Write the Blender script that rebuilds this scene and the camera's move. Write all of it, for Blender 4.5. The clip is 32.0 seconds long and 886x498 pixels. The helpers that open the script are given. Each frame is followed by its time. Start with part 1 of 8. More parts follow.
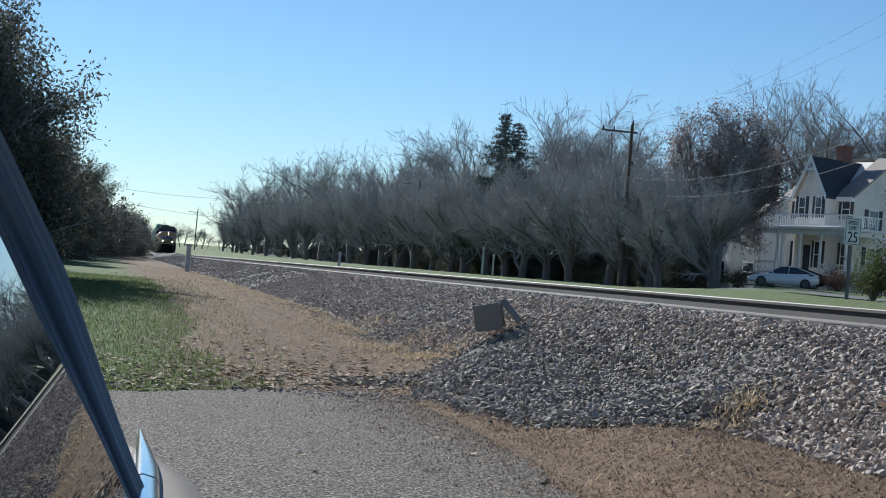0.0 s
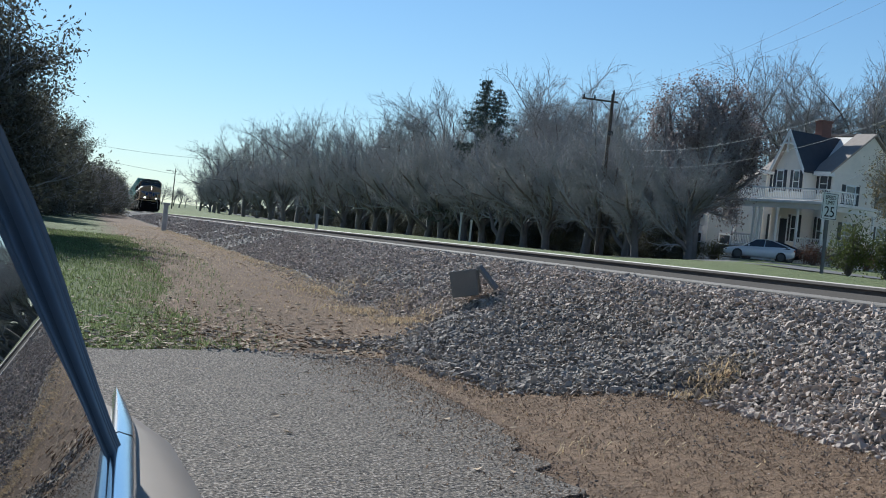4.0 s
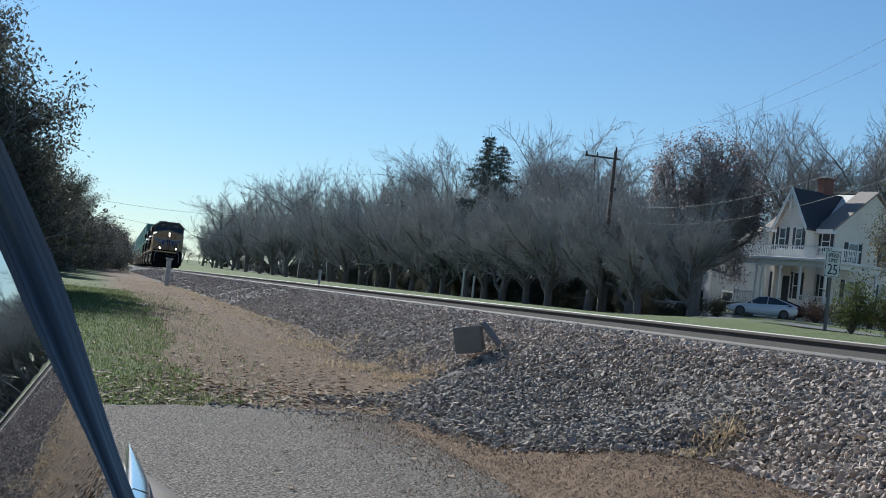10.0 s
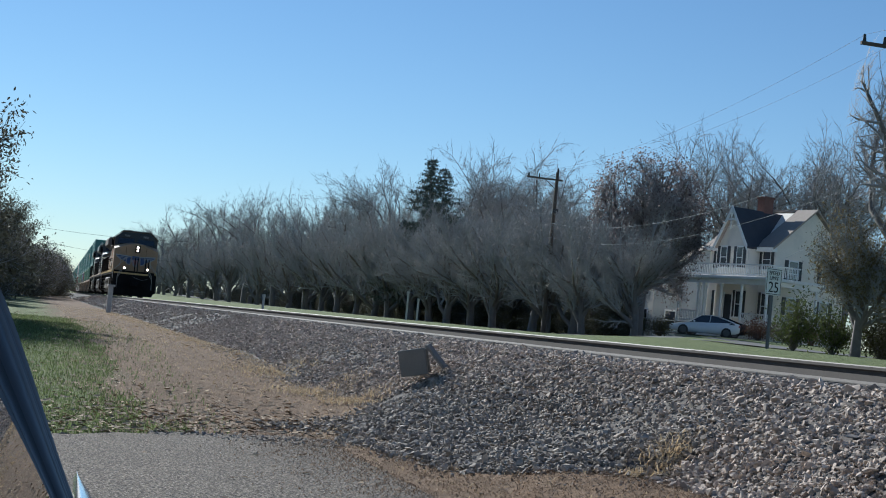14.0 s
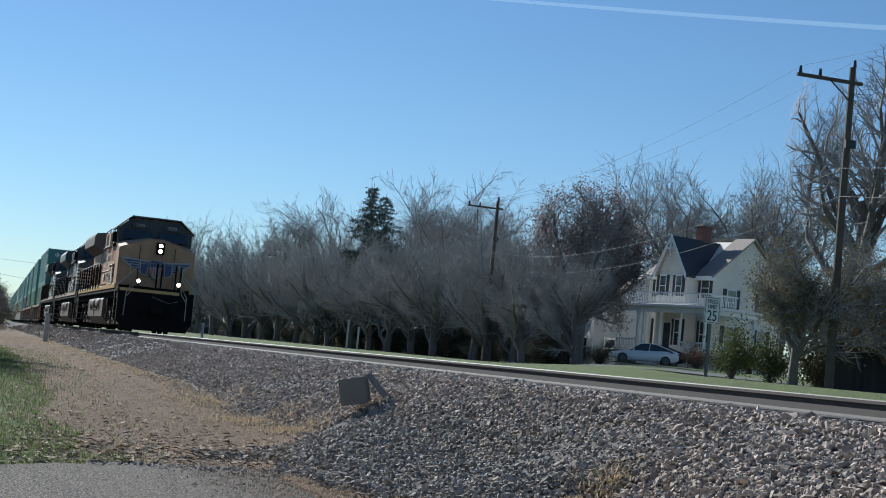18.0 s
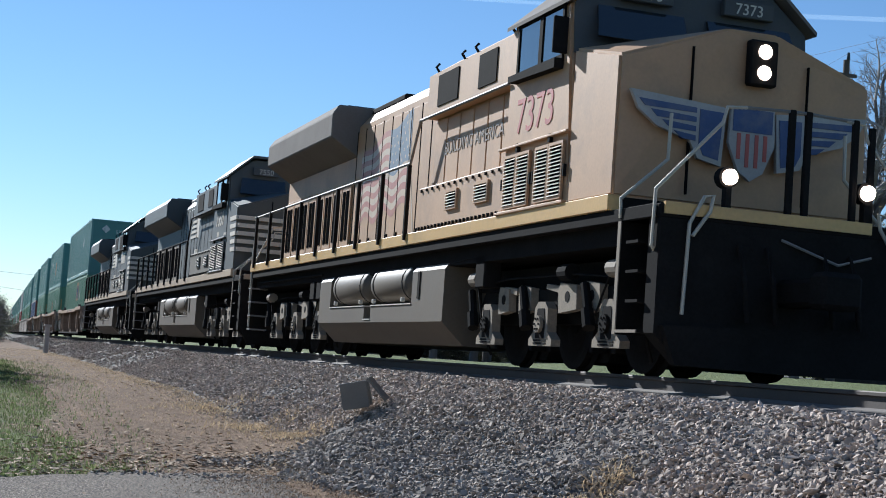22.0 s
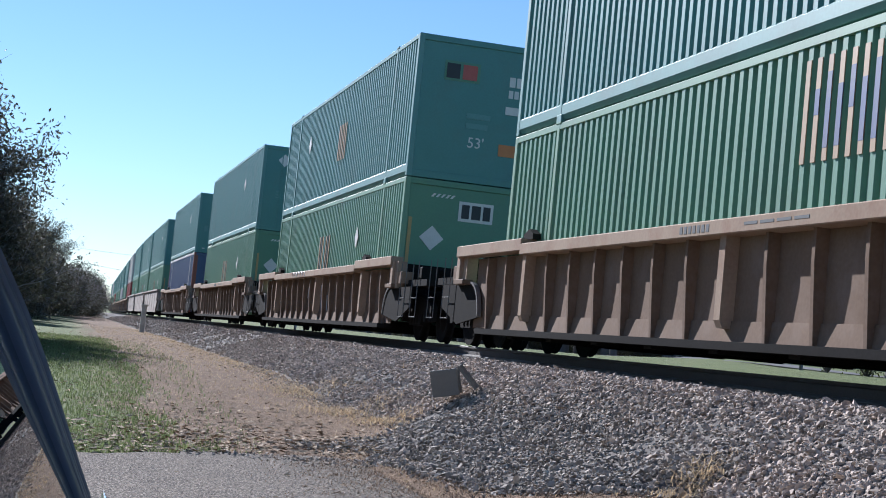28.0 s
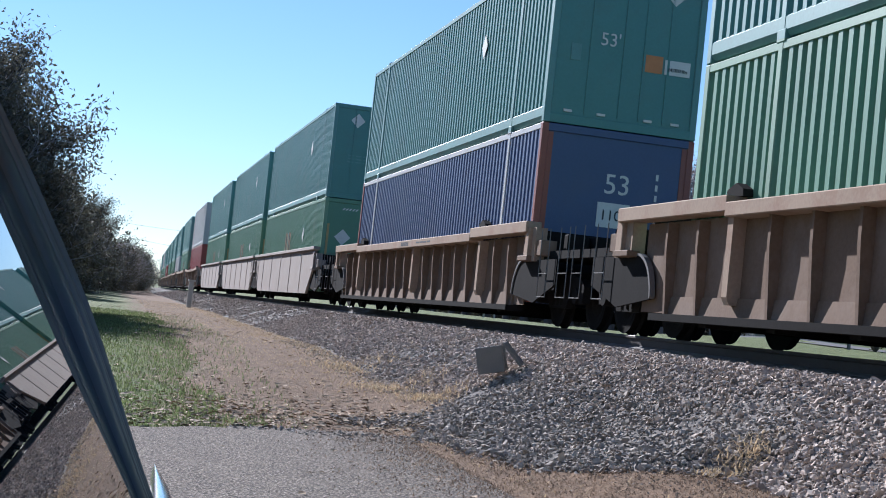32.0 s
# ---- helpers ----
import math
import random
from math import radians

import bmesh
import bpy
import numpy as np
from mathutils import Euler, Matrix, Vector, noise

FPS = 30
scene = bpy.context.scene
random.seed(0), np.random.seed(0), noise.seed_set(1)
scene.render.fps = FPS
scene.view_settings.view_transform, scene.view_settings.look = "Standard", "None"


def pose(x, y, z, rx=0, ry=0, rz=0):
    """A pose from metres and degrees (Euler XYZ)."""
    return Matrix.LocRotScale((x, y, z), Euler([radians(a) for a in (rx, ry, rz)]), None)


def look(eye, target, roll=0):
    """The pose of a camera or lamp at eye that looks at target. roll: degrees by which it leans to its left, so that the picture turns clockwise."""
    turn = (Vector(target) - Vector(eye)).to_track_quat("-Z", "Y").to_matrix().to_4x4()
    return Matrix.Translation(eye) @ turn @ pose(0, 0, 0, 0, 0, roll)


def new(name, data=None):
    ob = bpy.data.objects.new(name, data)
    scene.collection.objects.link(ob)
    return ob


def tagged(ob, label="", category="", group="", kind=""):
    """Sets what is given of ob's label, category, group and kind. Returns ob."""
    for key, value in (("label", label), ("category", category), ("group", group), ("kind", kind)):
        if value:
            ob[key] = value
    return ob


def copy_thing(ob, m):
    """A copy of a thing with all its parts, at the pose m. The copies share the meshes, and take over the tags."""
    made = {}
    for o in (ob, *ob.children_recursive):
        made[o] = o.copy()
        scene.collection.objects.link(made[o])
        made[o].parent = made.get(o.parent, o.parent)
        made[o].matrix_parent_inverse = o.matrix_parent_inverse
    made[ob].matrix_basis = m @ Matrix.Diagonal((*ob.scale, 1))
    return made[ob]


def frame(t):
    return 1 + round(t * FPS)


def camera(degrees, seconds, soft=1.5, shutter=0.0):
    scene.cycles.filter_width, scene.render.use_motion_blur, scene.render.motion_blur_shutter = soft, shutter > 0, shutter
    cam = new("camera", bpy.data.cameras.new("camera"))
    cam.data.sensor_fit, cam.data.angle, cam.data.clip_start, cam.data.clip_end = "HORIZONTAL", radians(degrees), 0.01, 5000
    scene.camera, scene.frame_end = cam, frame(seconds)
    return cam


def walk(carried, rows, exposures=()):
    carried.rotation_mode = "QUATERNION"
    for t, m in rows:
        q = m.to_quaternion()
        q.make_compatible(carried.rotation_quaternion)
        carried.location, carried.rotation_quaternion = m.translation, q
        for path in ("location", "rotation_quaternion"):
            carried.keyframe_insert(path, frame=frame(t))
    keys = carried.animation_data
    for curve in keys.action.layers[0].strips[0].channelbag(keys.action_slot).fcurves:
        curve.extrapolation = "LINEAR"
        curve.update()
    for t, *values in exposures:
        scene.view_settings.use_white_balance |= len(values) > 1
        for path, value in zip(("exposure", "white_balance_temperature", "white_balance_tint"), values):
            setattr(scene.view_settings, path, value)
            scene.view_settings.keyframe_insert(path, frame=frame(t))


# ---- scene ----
cam = camera(32.33, 32.0, soft=1.0)
PATH = [
    (0, pose(0.0220, 0, 1.35, 91.024, -4.775, -12.448)),
    (0.5, pose(0.0214, 0, 1.35, 90.844, -4.801, -13.165)),
    (1, pose(0.0208, 0, 1.35, 90.105, -6.643, -13.531)),
    (1.5, pose(0.0202, 0, 1.35, 90.109, -6.767, -13.543)),
    (2, pose(0.0197, 0, 1.35, 90.118, -6.360, -12.963)),
    (2.5, pose(0.0191, 0, 1.35, 89.767, -6.224, -13.700)),
    (4.5, pose(0.0168, 0, 1.35, 89.877, -6.079, -13.224)),
    (5, pose(0.0162, 0, 1.35, 90.144, -5.959, -13.312)),
    (5.5, pose(0.0156, 0, 1.35, 90.565, -5.545, -13.394)),
    (6, pose(0.0150, 0, 1.35, 91.105, -5.214, -13.550)),
    (6.5, pose(0.0129, 0, 1.35, 91.068, -5.758, -12.404)),
    (7, pose(0.0108, 0, 1.35, 91.034, -5.804, -12.287)),
    (7.5, pose(0.0087, 0, 1.35, 90.963, -5.808, -12.592)),
    (8, pose(0.0067, 0, 1.35, 91.087, -6.168, -12.697)),
    (8.5, pose(0.0046, 0, 1.35, 90.738, -6.677, -12.136)),
    (9, pose(0.0025, 0, 1.35, 90.592, -6.673, -12.220)),
    (9.5, pose(0.0011, 0, 1.35, 90.803, -6.415, -12.463)),
    (10, pose(-0.0004, 0, 1.35, 91.891, -6.342, -13.226)),
    (10.5, pose(-0.0018, 0, 1.35, 92.285, -5.802, -13.691)),
    (11, pose(-0.0032, 0, 1.35, 92.414, -5.577, -13.844)),
    (11.5, pose(-0.0047, 0, 1.35, 92.437, -5.644, -14.130)),
    (12, pose(-0.0061, 0, 1.35, 92.460, -5.675, -14.404)),
    (12.5, pose(-0.0076, 0, 1.35, 92.533, -5.894, -14.586)),
    (13, pose(-0.0090, 0, 1.35, 92.563, -6.035, -14.948)),
    (13.5, pose(-0.0086, 0, 1.35, 92.727, -5.766, -15.082)),
    (15.5, pose(-0.0069, 0, 1.35, 93.596, -5.398, -16.215)),
    (16, pose(-0.0064, 0, 1.35, 93.873, -5.572, -16.433)),
    (16.5, pose(-0.0060, 0, 1.35, 94.187, -5.205, -16.570)),
    (17, pose(-0.0056, 0, 1.35, 93.290, -6.012, -17.619)),
    (17.5, pose(-0.0051, 0, 1.35, 93.932, -5.631, -17.544)),
    (18, pose(-0.0047, 0, 1.35, 94.236, -5.448, -17.555)),
    (18.5, pose(-0.0043, 0, 1.35, 94.460, -5.500, -17.902)),
    (19, pose(-0.0039, 0, 1.35, 94.377, -5.688, -17.992)),
    (19.5, pose(-0.0034, 0, 1.35, 93.411, -5.105, -18.905)),
    (20, pose(-0.0030, 0, 1.35, 93.848, -4.582, -18.342)),
    (20.5, pose(-0.0026, 0, 1.35, 93.648, -4.278, -18.614)),
    (21, pose(-0.0023, 0, 1.35, 93.573, -4.797, -17.962)),
    (21.5, pose(-0.0019, 0, 1.35, 94.582, -4.281, -18.109)),
    (22, pose(-0.0016, 0, 1.35, 94.306, -4.083, -17.517)),
    (22.5, pose(-0.0012, 0, 1.35, 94.271, -4.143, -17.805)),
    (23, pose(-0.0009, 0, 1.35, 94.257, -4.226, -17.658)),
    (23.5, pose(-0.0005, 0, 1.35, 94.469, -3.953, -17.675)),
    (24, pose(-0.0001, 0, 1.35, 94.639, -3.885, -17.711)),
    (24.5, pose(0.0002, 0, 1.35, 94.683, -3.771, -17.641)),
    (26.5, pose(0.0016, 0, 1.35, 94.403, -4.162, -17.141)),
    (27, pose(0.0020, 0, 1.35, 94.579, -4.094, -15.926)),
    (27.5, pose(0.0017, 0, 1.35, 93.854, -5.179, -14.764)),
    (28, pose(0.0013, 0, 1.35, 93.605, -5.666, -14.104)),
    (28.5, pose(0.0010, 0, 1.35, 93.033, -6.088, -11.993)),
    (29, pose(0.0007, 0, 1.35, 92.349, -6.475, -11.274)),
    (29.5, pose(0.0003, 0, 1.35, 91.979, -6.565, -11.282)),
    (30, pose(0.0000, 0, 1.35, 91.768, -6.766, -10.889)),
    (30.5, pose(0.0022, 0, 1.35, 92.003, -6.313, -11.042)),
    (31, pose(0.0045, 0, 1.35, 92.324, -6.256, -11.726)),
    (31.5, pose(0.0000, 0, 1.35, 92.901, -6.310, -11.483)),
    (32, pose(-0.0045, 0, 1.35, 92.562, -6.035, -12.403)),
]
EYE = 1.35
walk(cam, PATH, exposures=[(0, 0.76, 5080, 5), (19, 0.62, 5080, 4), (22, 0.88, 5030, 7), (24, 0.97, 5000, 8), (27, 1.07, 5000, 12), (32, 1.12, 5000, 14)])

# ---- light ----
SUN_AZ, SUN_EL = -18.0, 28.0        # degrees from +y towards +x, and above the horizon
world = bpy.data.worlds.new("sky")
scene.world = world
world.use_nodes = True
wn = world.node_tree
sky = wn.nodes.new("ShaderNodeTexSky")
sky.sky_type, sky.sun_disc = "NISHITA", False
sky.sun_elevation, sky.sun_rotation = radians(SUN_EL), radians(SUN_AZ)
sky.air_density, sky.dust_density, sky.ozone_density, sky.altitude = 1.0, 0.0, 1.6, 200
wn.links.new(sky.outputs[0], wn.nodes["Background"].inputs[0])
wn.nodes["Background"].inputs[1].default_value = 0.05
sun = new("sun", bpy.data.lights.new("sun", "SUN"))
sun.data.energy, sun.data.angle, sun.data.color = 5.0, radians(0.6), (1.0, 0.86, 0.68)
sun.matrix_world = look((0, 0, 0), (-math.sin(radians(SUN_AZ)) * math.cos(radians(SUN_EL)), -math.cos(radians(SUN_AZ)) * math.cos(radians(SUN_EL)), -math.sin(radians(SUN_EL))))

# ---- materials ----
def material(name, base, rough=0.7, metal=0.0, dark=None, scale=6.0, fine=60.0, bump=0.0, bump_scale=None, spread=0.5, coat=0.0, island=0.0, objrand=0.0, stain=None, stain_scale=1.2, stain_amount=0.0, spec=0.5, thin=0.0):
    """A procedural surface: two scales of colour variation, optional stains, relief and random lightness per piece."""
    m = bpy.data.materials.new(name)
    m.use_nodes = True
    nt = m.node_tree
    n, k = nt.nodes, nt.links
    b = n["Principled BSDF"]
    co = n.new("ShaderNodeTexCoord")
    na, nb = n.new("ShaderNodeTexNoise"), n.new("ShaderNodeTexNoise")
    na.inputs["Scale"].default_value, nb.inputs["Scale"].default_value = scale, fine
    na.inputs["Detail"].default_value, nb.inputs["Detail"].default_value = 3, 4
    k.new(co.outputs["Object"], na.inputs["Vector"])
    k.new(co.outputs["Object"], nb.inputs["Vector"])
    mx = n.new("ShaderNodeMath")
    mx.operation = "MULTIPLY_ADD"
    mx.inputs[1].default_value = 0.5
    half = n.new("ShaderNodeMath")
    half.operation = "MULTIPLY"
    half.inputs[1].default_value = 0.5
    k.new(nb.outputs[0], half.inputs[0])
    k.new(na.outputs[0], mx.inputs[0])
    k.new(half.outputs[0], mx.inputs[2])
    ramp = n.new("ShaderNodeMapRange")
    ramp.inputs["From Min"].default_value, ramp.inputs["From Max"].default_value = 0.5 - spread / 2, 0.5 + spread / 2
    k.new(mx.outputs[0], ramp.inputs["Value"])
    mix = n.new("ShaderNodeMix")
    mix.data_type = "RGBA"
    dark = dark or tuple(c * 0.72 for c in base)
    mix.inputs["A"].default_value, mix.inputs["B"].default_value = (*dark, 1), (*base, 1)
    k.new(ramp.outputs[0], mix.inputs["Factor"])
    out = mix.outputs["Result"]
    if stain_amount:
        ns = n.new("ShaderNodeTexNoise")
        ns.inputs["Scale"].default_value, ns.inputs["Detail"].default_value, ns.inputs["Roughness"].default_value = stain_scale, 6, 0.65
        k.new(co.outputs["Object"], ns.inputs["Vector"])
        mr = n.new("ShaderNodeMapRange")
        mr.inputs["From Min"].default_value, mr.inputs["From Max"].default_value, mr.inputs["To Max"].default_value = 0.48, 0.7, stain_amount
        k.new(ns.outputs[0], mr.inputs["Value"])
        m2 = n.new("ShaderNodeMix")
        m2.data_type = "RGBA"
        m2.inputs["B"].default_value = (*(stain or dark), 1)
        k.new(mr.outputs[0], m2.inputs["Factor"])
        k.new(out, m2.inputs["A"])
        out = m2.outputs["Result"]
    if island or objrand:
        src = n.new("ShaderNodeNewGeometry").outputs["Random Per Island"] if island else n.new("ShaderNodeObjectInfo").outputs["Random"]
        v = n.new("ShaderNodeMapRange")
        a = island or objrand
        v.inputs["To Min"].default_value, v.inputs["To Max"].default_value = 1 - a, 1 + a
        k.new(src, v.inputs["Value"])
        m3 = n.new("ShaderNodeVectorMath")
        m3.operation = "SCALE"
        k.new(out, m3.inputs[0])
        k.new(v.outputs[0], m3.inputs["Scale"])
        out = m3.outputs[0]
    k.new(out, b.inputs["Base Color"])
    b.inputs["Roughness"].default_value, b.inputs["Metallic"].default_value = rough, metal
    b.inputs["Coat Weight"].default_value = coat
    b.inputs["Specular IOR Level"].default_value = spec
    if bump:
        bp = n.new("ShaderNodeBump")
        bp.inputs["Strength"].default_value, bp.inputs["Distance"].default_value = min(1, bump * 20), bump
        if bump_scale:
            nc = n.new("ShaderNodeTexNoise")
            nc.inputs["Scale"].default_value, nc.inputs["Detail"].default_value = bump_scale, 5
            k.new(co.outputs["Object"], nc.inputs["Vector"])
            k.new(nc.outputs[0], bp.inputs["Height"])
        else:
            k.new(nb.outputs[0], bp.inputs["Height"])
        k.new(bp.outputs[0], b.inputs["Normal"])
    if thin:
        tr, ms = n.new("ShaderNodeBsdfTranslucent"), n.new("ShaderNodeMixShader")
        k.new(out, tr.inputs["Color"])
        ms.inputs[0].default_value = thin
        k.new(b.outputs[0], ms.inputs[1])
        k.new(tr.outputs[0], ms.inputs[2])
        k.new(ms.outputs[0], n["Material Output"].inputs["Surface"])
    return m


def glow(name, color, strength):
    m = bpy.data.materials.new(name)
    m.use_nodes = True
    b = m.node_tree.nodes["Principled BSDF"]
    b.inputs["Base Color"].default_value = (0.12, 0.11, 0.1, 1)
    b.inputs["Emission Color"].default_value = (*color, 1)
    b.inputs["Emission Strength"].default_value = strength
    return m


def glass(name, tint=(0.02, 0.025, 0.03), rough=0.03):
    """Dark pane seen from outside: a smooth dark body under a clear gloss."""
    m = bpy.data.materials.new(name)
    m.use_nodes = True
    b = m.node_tree.nodes["Principled BSDF"]
    b.inputs["Base Color"].default_value = (*tint, 1)
    b.inputs["Roughness"].default_value = rough
    b.inputs["Coat Weight"].default_value = 1.0
    b.inputs["Coat Roughness"].default_value = 0.02
    return m


def speckled(name):
    """Old asphalt: pale and dark aggregate showing in a brown-grey binder, with broad worn patches."""
    m = bpy.data.materials.new(name)
    m.use_nodes = True
    n, k = m.node_tree.nodes, m.node_tree.links
    b = n["Principled BSDF"]
    b.inputs["Roughness"].default_value, b.inputs["Specular IOR Level"].default_value = 0.95, 0.15
    co = n.new("ShaderNodeTexCoord")
    last = None
    for scale, detail, lo, hi, colour in ((0.6, 4, 0.35, 0.7, (0.165, 0.135, 0.108)), (26, 3, 0.46, 0.56, (0.085, 0.072, 0.06)), (44, 2, 0.53, 0.60, (0.34, 0.295, 0.25)), (36, 2, 0.56, 0.62, (0.04, 0.035, 0.031))):
        t = n.new("ShaderNodeTexNoise")
        t.inputs["Scale"].default_value, t.inputs["Detail"].default_value = scale, detail
        mp = n.new("ShaderNodeMapping")
        mp.inputs["Location"].default_value = (scale, 3.1 * scale, 0)
        k.new(co.outputs["Object"], mp.inputs[0])
        k.new(mp.outputs[0], t.inputs["Vector"])
        r = n.new("ShaderNodeMapRange")
        r.inputs["From Min"].default_value, r.inputs["From Max"].default_value = lo, hi
        k.new(t.outputs[0], r.inputs["Value"])
        x = n.new("ShaderNodeMix")
        x.data_type = "RGBA"
        x.inputs["A"].default_value, x.inputs["B"].default_value = (0.132, 0.110, 0.086, 1), (*colour, 1)
        k.new(r.outputs[0], x.inputs["Factor"])
        if last:
            k.new(last, x.inputs["A"])
        last = x.outputs["Result"]
    k.new(last, b.inputs["Base Color"])
    bp = n.new("ShaderNodeBump")
    bp.inputs["Strength"].default_value, bp.inputs["Distance"].default_value = 1.0, 0.035
    k.new(t.outputs[0], bp.inputs["Height"])
    k.new(bp.outputs[0], b.inputs["Normal"])
    return m


STEEL = material("rail_steel", (0.075, 0.06, 0.052), 0.65, 0.3, (0.045, 0.035, 0.03), 3, 40)
RAIL_DUST = material("dusty_rail_web", (0.165, 0.15, 0.138), 0.85, 0.0, (0.105, 0.092, 0.084), 3, 40)
STONE_DARK = material("fresh_blue_grey_stone", (0.38, 0.328, 0.275), 0.9, 0, (0.22, 0.188, 0.156), 8, 60, island=0.5, spec=0.25)
SHINE = material("polished_rail_head", (0.26, 0.25, 0.24), 0.65, 0.3, (0.18, 0.17, 0.16), 2, 30)
TIE = material("weathered_tie_wood", (0.20, 0.17, 0.145), 0.9, 0, (0.10, 0.085, 0.07), 4, 50, 0.004, objrand=0.2)
STONE = material("ballast_stone", (0.48, 0.402, 0.335), 0.92, 0, (0.315, 0.258, 0.213), 8, 60, island=0.45, spec=0.25)
BALLAST_BED = material("ballast_fines", (0.12, 0.105, 0.092), 0.95, 0, (0.09, 0.08, 0.075), 9, 45, 0.02, spec=0.2)
ASPHALT = speckled("worn_asphalt")
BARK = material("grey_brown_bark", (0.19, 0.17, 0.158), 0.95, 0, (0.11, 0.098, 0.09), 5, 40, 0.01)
# twig colours raised past real twigs: the pale veil over them is included
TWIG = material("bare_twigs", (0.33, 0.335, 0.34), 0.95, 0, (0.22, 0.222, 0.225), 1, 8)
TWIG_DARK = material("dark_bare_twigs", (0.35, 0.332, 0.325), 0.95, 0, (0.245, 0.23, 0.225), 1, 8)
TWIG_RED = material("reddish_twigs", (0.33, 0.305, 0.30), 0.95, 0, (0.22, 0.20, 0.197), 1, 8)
LEAF_GREY = material("withered_grey_brown_leaf", (0.28, 0.262, 0.25), 0.85, 0, (0.18, 0.168, 0.16), 2, 20, island=0.4, thin=0.5)
LEAF_DRY = material("dry_russet_leaf", (0.25, 0.21, 0.205), 0.85, 0, (0.16, 0.135, 0.132), 2, 20, island=0.4, thin=0.5)
LEAF_DARK = material("dark_evergreen_leaf", (0.12, 0.12, 0.085), 0.7, 0, (0.08, 0.074, 0.056), 1.5, 12, island=0.5, thin=0.25)
LEAF_FADE = material("fading_brown_green_leaf", (0.19, 0.155, 0.075), 0.8, 0, (0.11, 0.085, 0.045), 2, 20, island=0.45, thin=0.35)
LEAF_GREEN = material("fading_green_leaf", (0.11, 0.13, 0.04), 0.8, 0, (0.06, 0.07, 0.02), 2, 20, island=0.4, thin=0.35)
NEEDLE = material("conifer_needles", (0.10, 0.122, 0.10), 0.85, 0, (0.06, 0.078, 0.064), 1, 8, island=0.3)


# ---- building helpers ----
def part(name, bm, mat, parent=None, label="", smooth=False):
    """One bmesh as one mesh object, under a thing or a part."""
    me = bpy.data.meshes.new(name)
    bm.to_mesh(me)
    bm.free()
    for mm in (mat if isinstance(mat, (list, tuple)) else [mat]):
        me.materials.append(mm)
    if smooth:
        for p in me.polygons:
            p.use_smooth = True
    ob = new(name, me)
    if parent:
        ob.parent = parent
    if label:
        ob["label"] = label
    return ob


def mesh_part(name, verts, faces, mat, parent=None, label="", smooth=False):
    me = bpy.data.meshes.new(name)
    me.from_pydata(verts, [], faces)
    me.update()
    for mm in (mat if isinstance(mat, (list, tuple)) else [mat]):
        me.materials.append(mm)
    if smooth:
        for p in me.polygons:
            p.use_smooth = True
    ob = new(name, me)
    if parent:
        ob.parent = parent
    if label:
        ob["label"] = label
    return ob


def piece(name, me, m, parent):
    """An object of its own on a shared mesh."""
    ob = new(name, me)
    ob.parent = parent
    ob.matrix_basis = m
    return ob


def empty(name, m=None):
    ob = new(name)
    if m is not None:
        ob.matrix_basis = m
    return ob


def box(bm, x0, x1, y0, y1, z0, z1, bevel=0.0, m=None, mi=0):
    vs = [bm.verts.new((x, y, z)) for x in (x0, x1) for y in (y0, y1) for z in (z0, z1)]
    fs = [bm.faces.new([vs[i] for i in f]) for f in ((0, 1, 3, 2), (4, 6, 7, 5), (0, 4, 5, 1), (2, 3, 7, 6), (0, 2, 6, 4), (1, 5, 7, 3))]
    for f in fs:
        f.material_index = mi
    if bevel:
        es = list({e for f in fs for e in f.edges})
        r = bmesh.ops.bevel(bm, geom=es, offset=bevel, segments=1, affect="EDGES", profile=0.5)
        vs = list({v for f in r["faces"] for v in f.verts} | {v for v in vs if v.is_valid})
        for f in r["faces"]:
            f.material_index = mi
    if m is not None:
        bmesh.ops.transform(bm, matrix=m, verts=vs)
    return vs


def tube(bm, pts, r, seg=8, cap=True, r1=None):
    """A round bar along a line of points."""
    pts = [Vector(p) for p in pts]
    rings = []
    last = None
    for i, p in enumerate(pts):
        d = (pts[min(i + 1, len(pts) - 1)] - pts[max(i - 1, 0)]).normalized()
        a = Vector((0, 0, 1)) if abs(d.z) < 0.9 else Vector((1, 0, 0))
        u = d.cross(a).normalized()
        if last is not None and u.dot(last) < 0:
            u = -u
        last = u
        w = d.cross(u)
        rr = r if r1 is None else r + (r1 - r) * i / (len(pts) - 1)
        rings.append([bm.verts.new(p + (u * math.cos(2 * math.pi * k / seg) + w * math.sin(2 * math.pi * k / seg)) * rr) for k in range(seg)])
    for a, b in zip(rings, rings[1:]):
        for k in range(seg):
            bm.faces.new((a[k], a[(k + 1) % seg], b[(k + 1) % seg], b[k]))
    if cap:
        bm.faces.new(rings[0][::-1])
        bm.faces.new(rings[-1])
    return [v for r_ in rings for v in r_]


def prism(bm, outline, axis, lo, hi, mi=0):
    """An outline of (a, b) drawn out along an axis: 'x' takes (y, z), 'y' takes (x, z), 'z' takes (x, y)."""
    def at(a, b, c):
        return {"x": (c, a, b), "y": (a, c, b), "z": (a, b, c)}[axis]
    A = [bm.verts.new(at(a, b, lo)) for a, b in outline]
    B = [bm.verts.new(at(a, b, hi)) for a, b in outline]
    n = len(outline)
    fs = [bm.faces.new((A[i], A[(i + 1) % n], B[(i + 1) % n], B[i])) for i in range(n)]
    fs += [bm.faces.new(A[::-1]), bm.faces.new(B)]
    for f in fs:
        f.material_index = mi
    bmesh.ops.recalc_face_normals(bm, faces=fs)
    return A + B


def rods(name, lines, r, seg, mat, parent, label=""):
    """Several round bars, each a part of its own."""
    for pts in lines:
        bm = bmesh.new()
        tube(bm, pts, r, seg)
        part(name, bm, mat, parent, label)


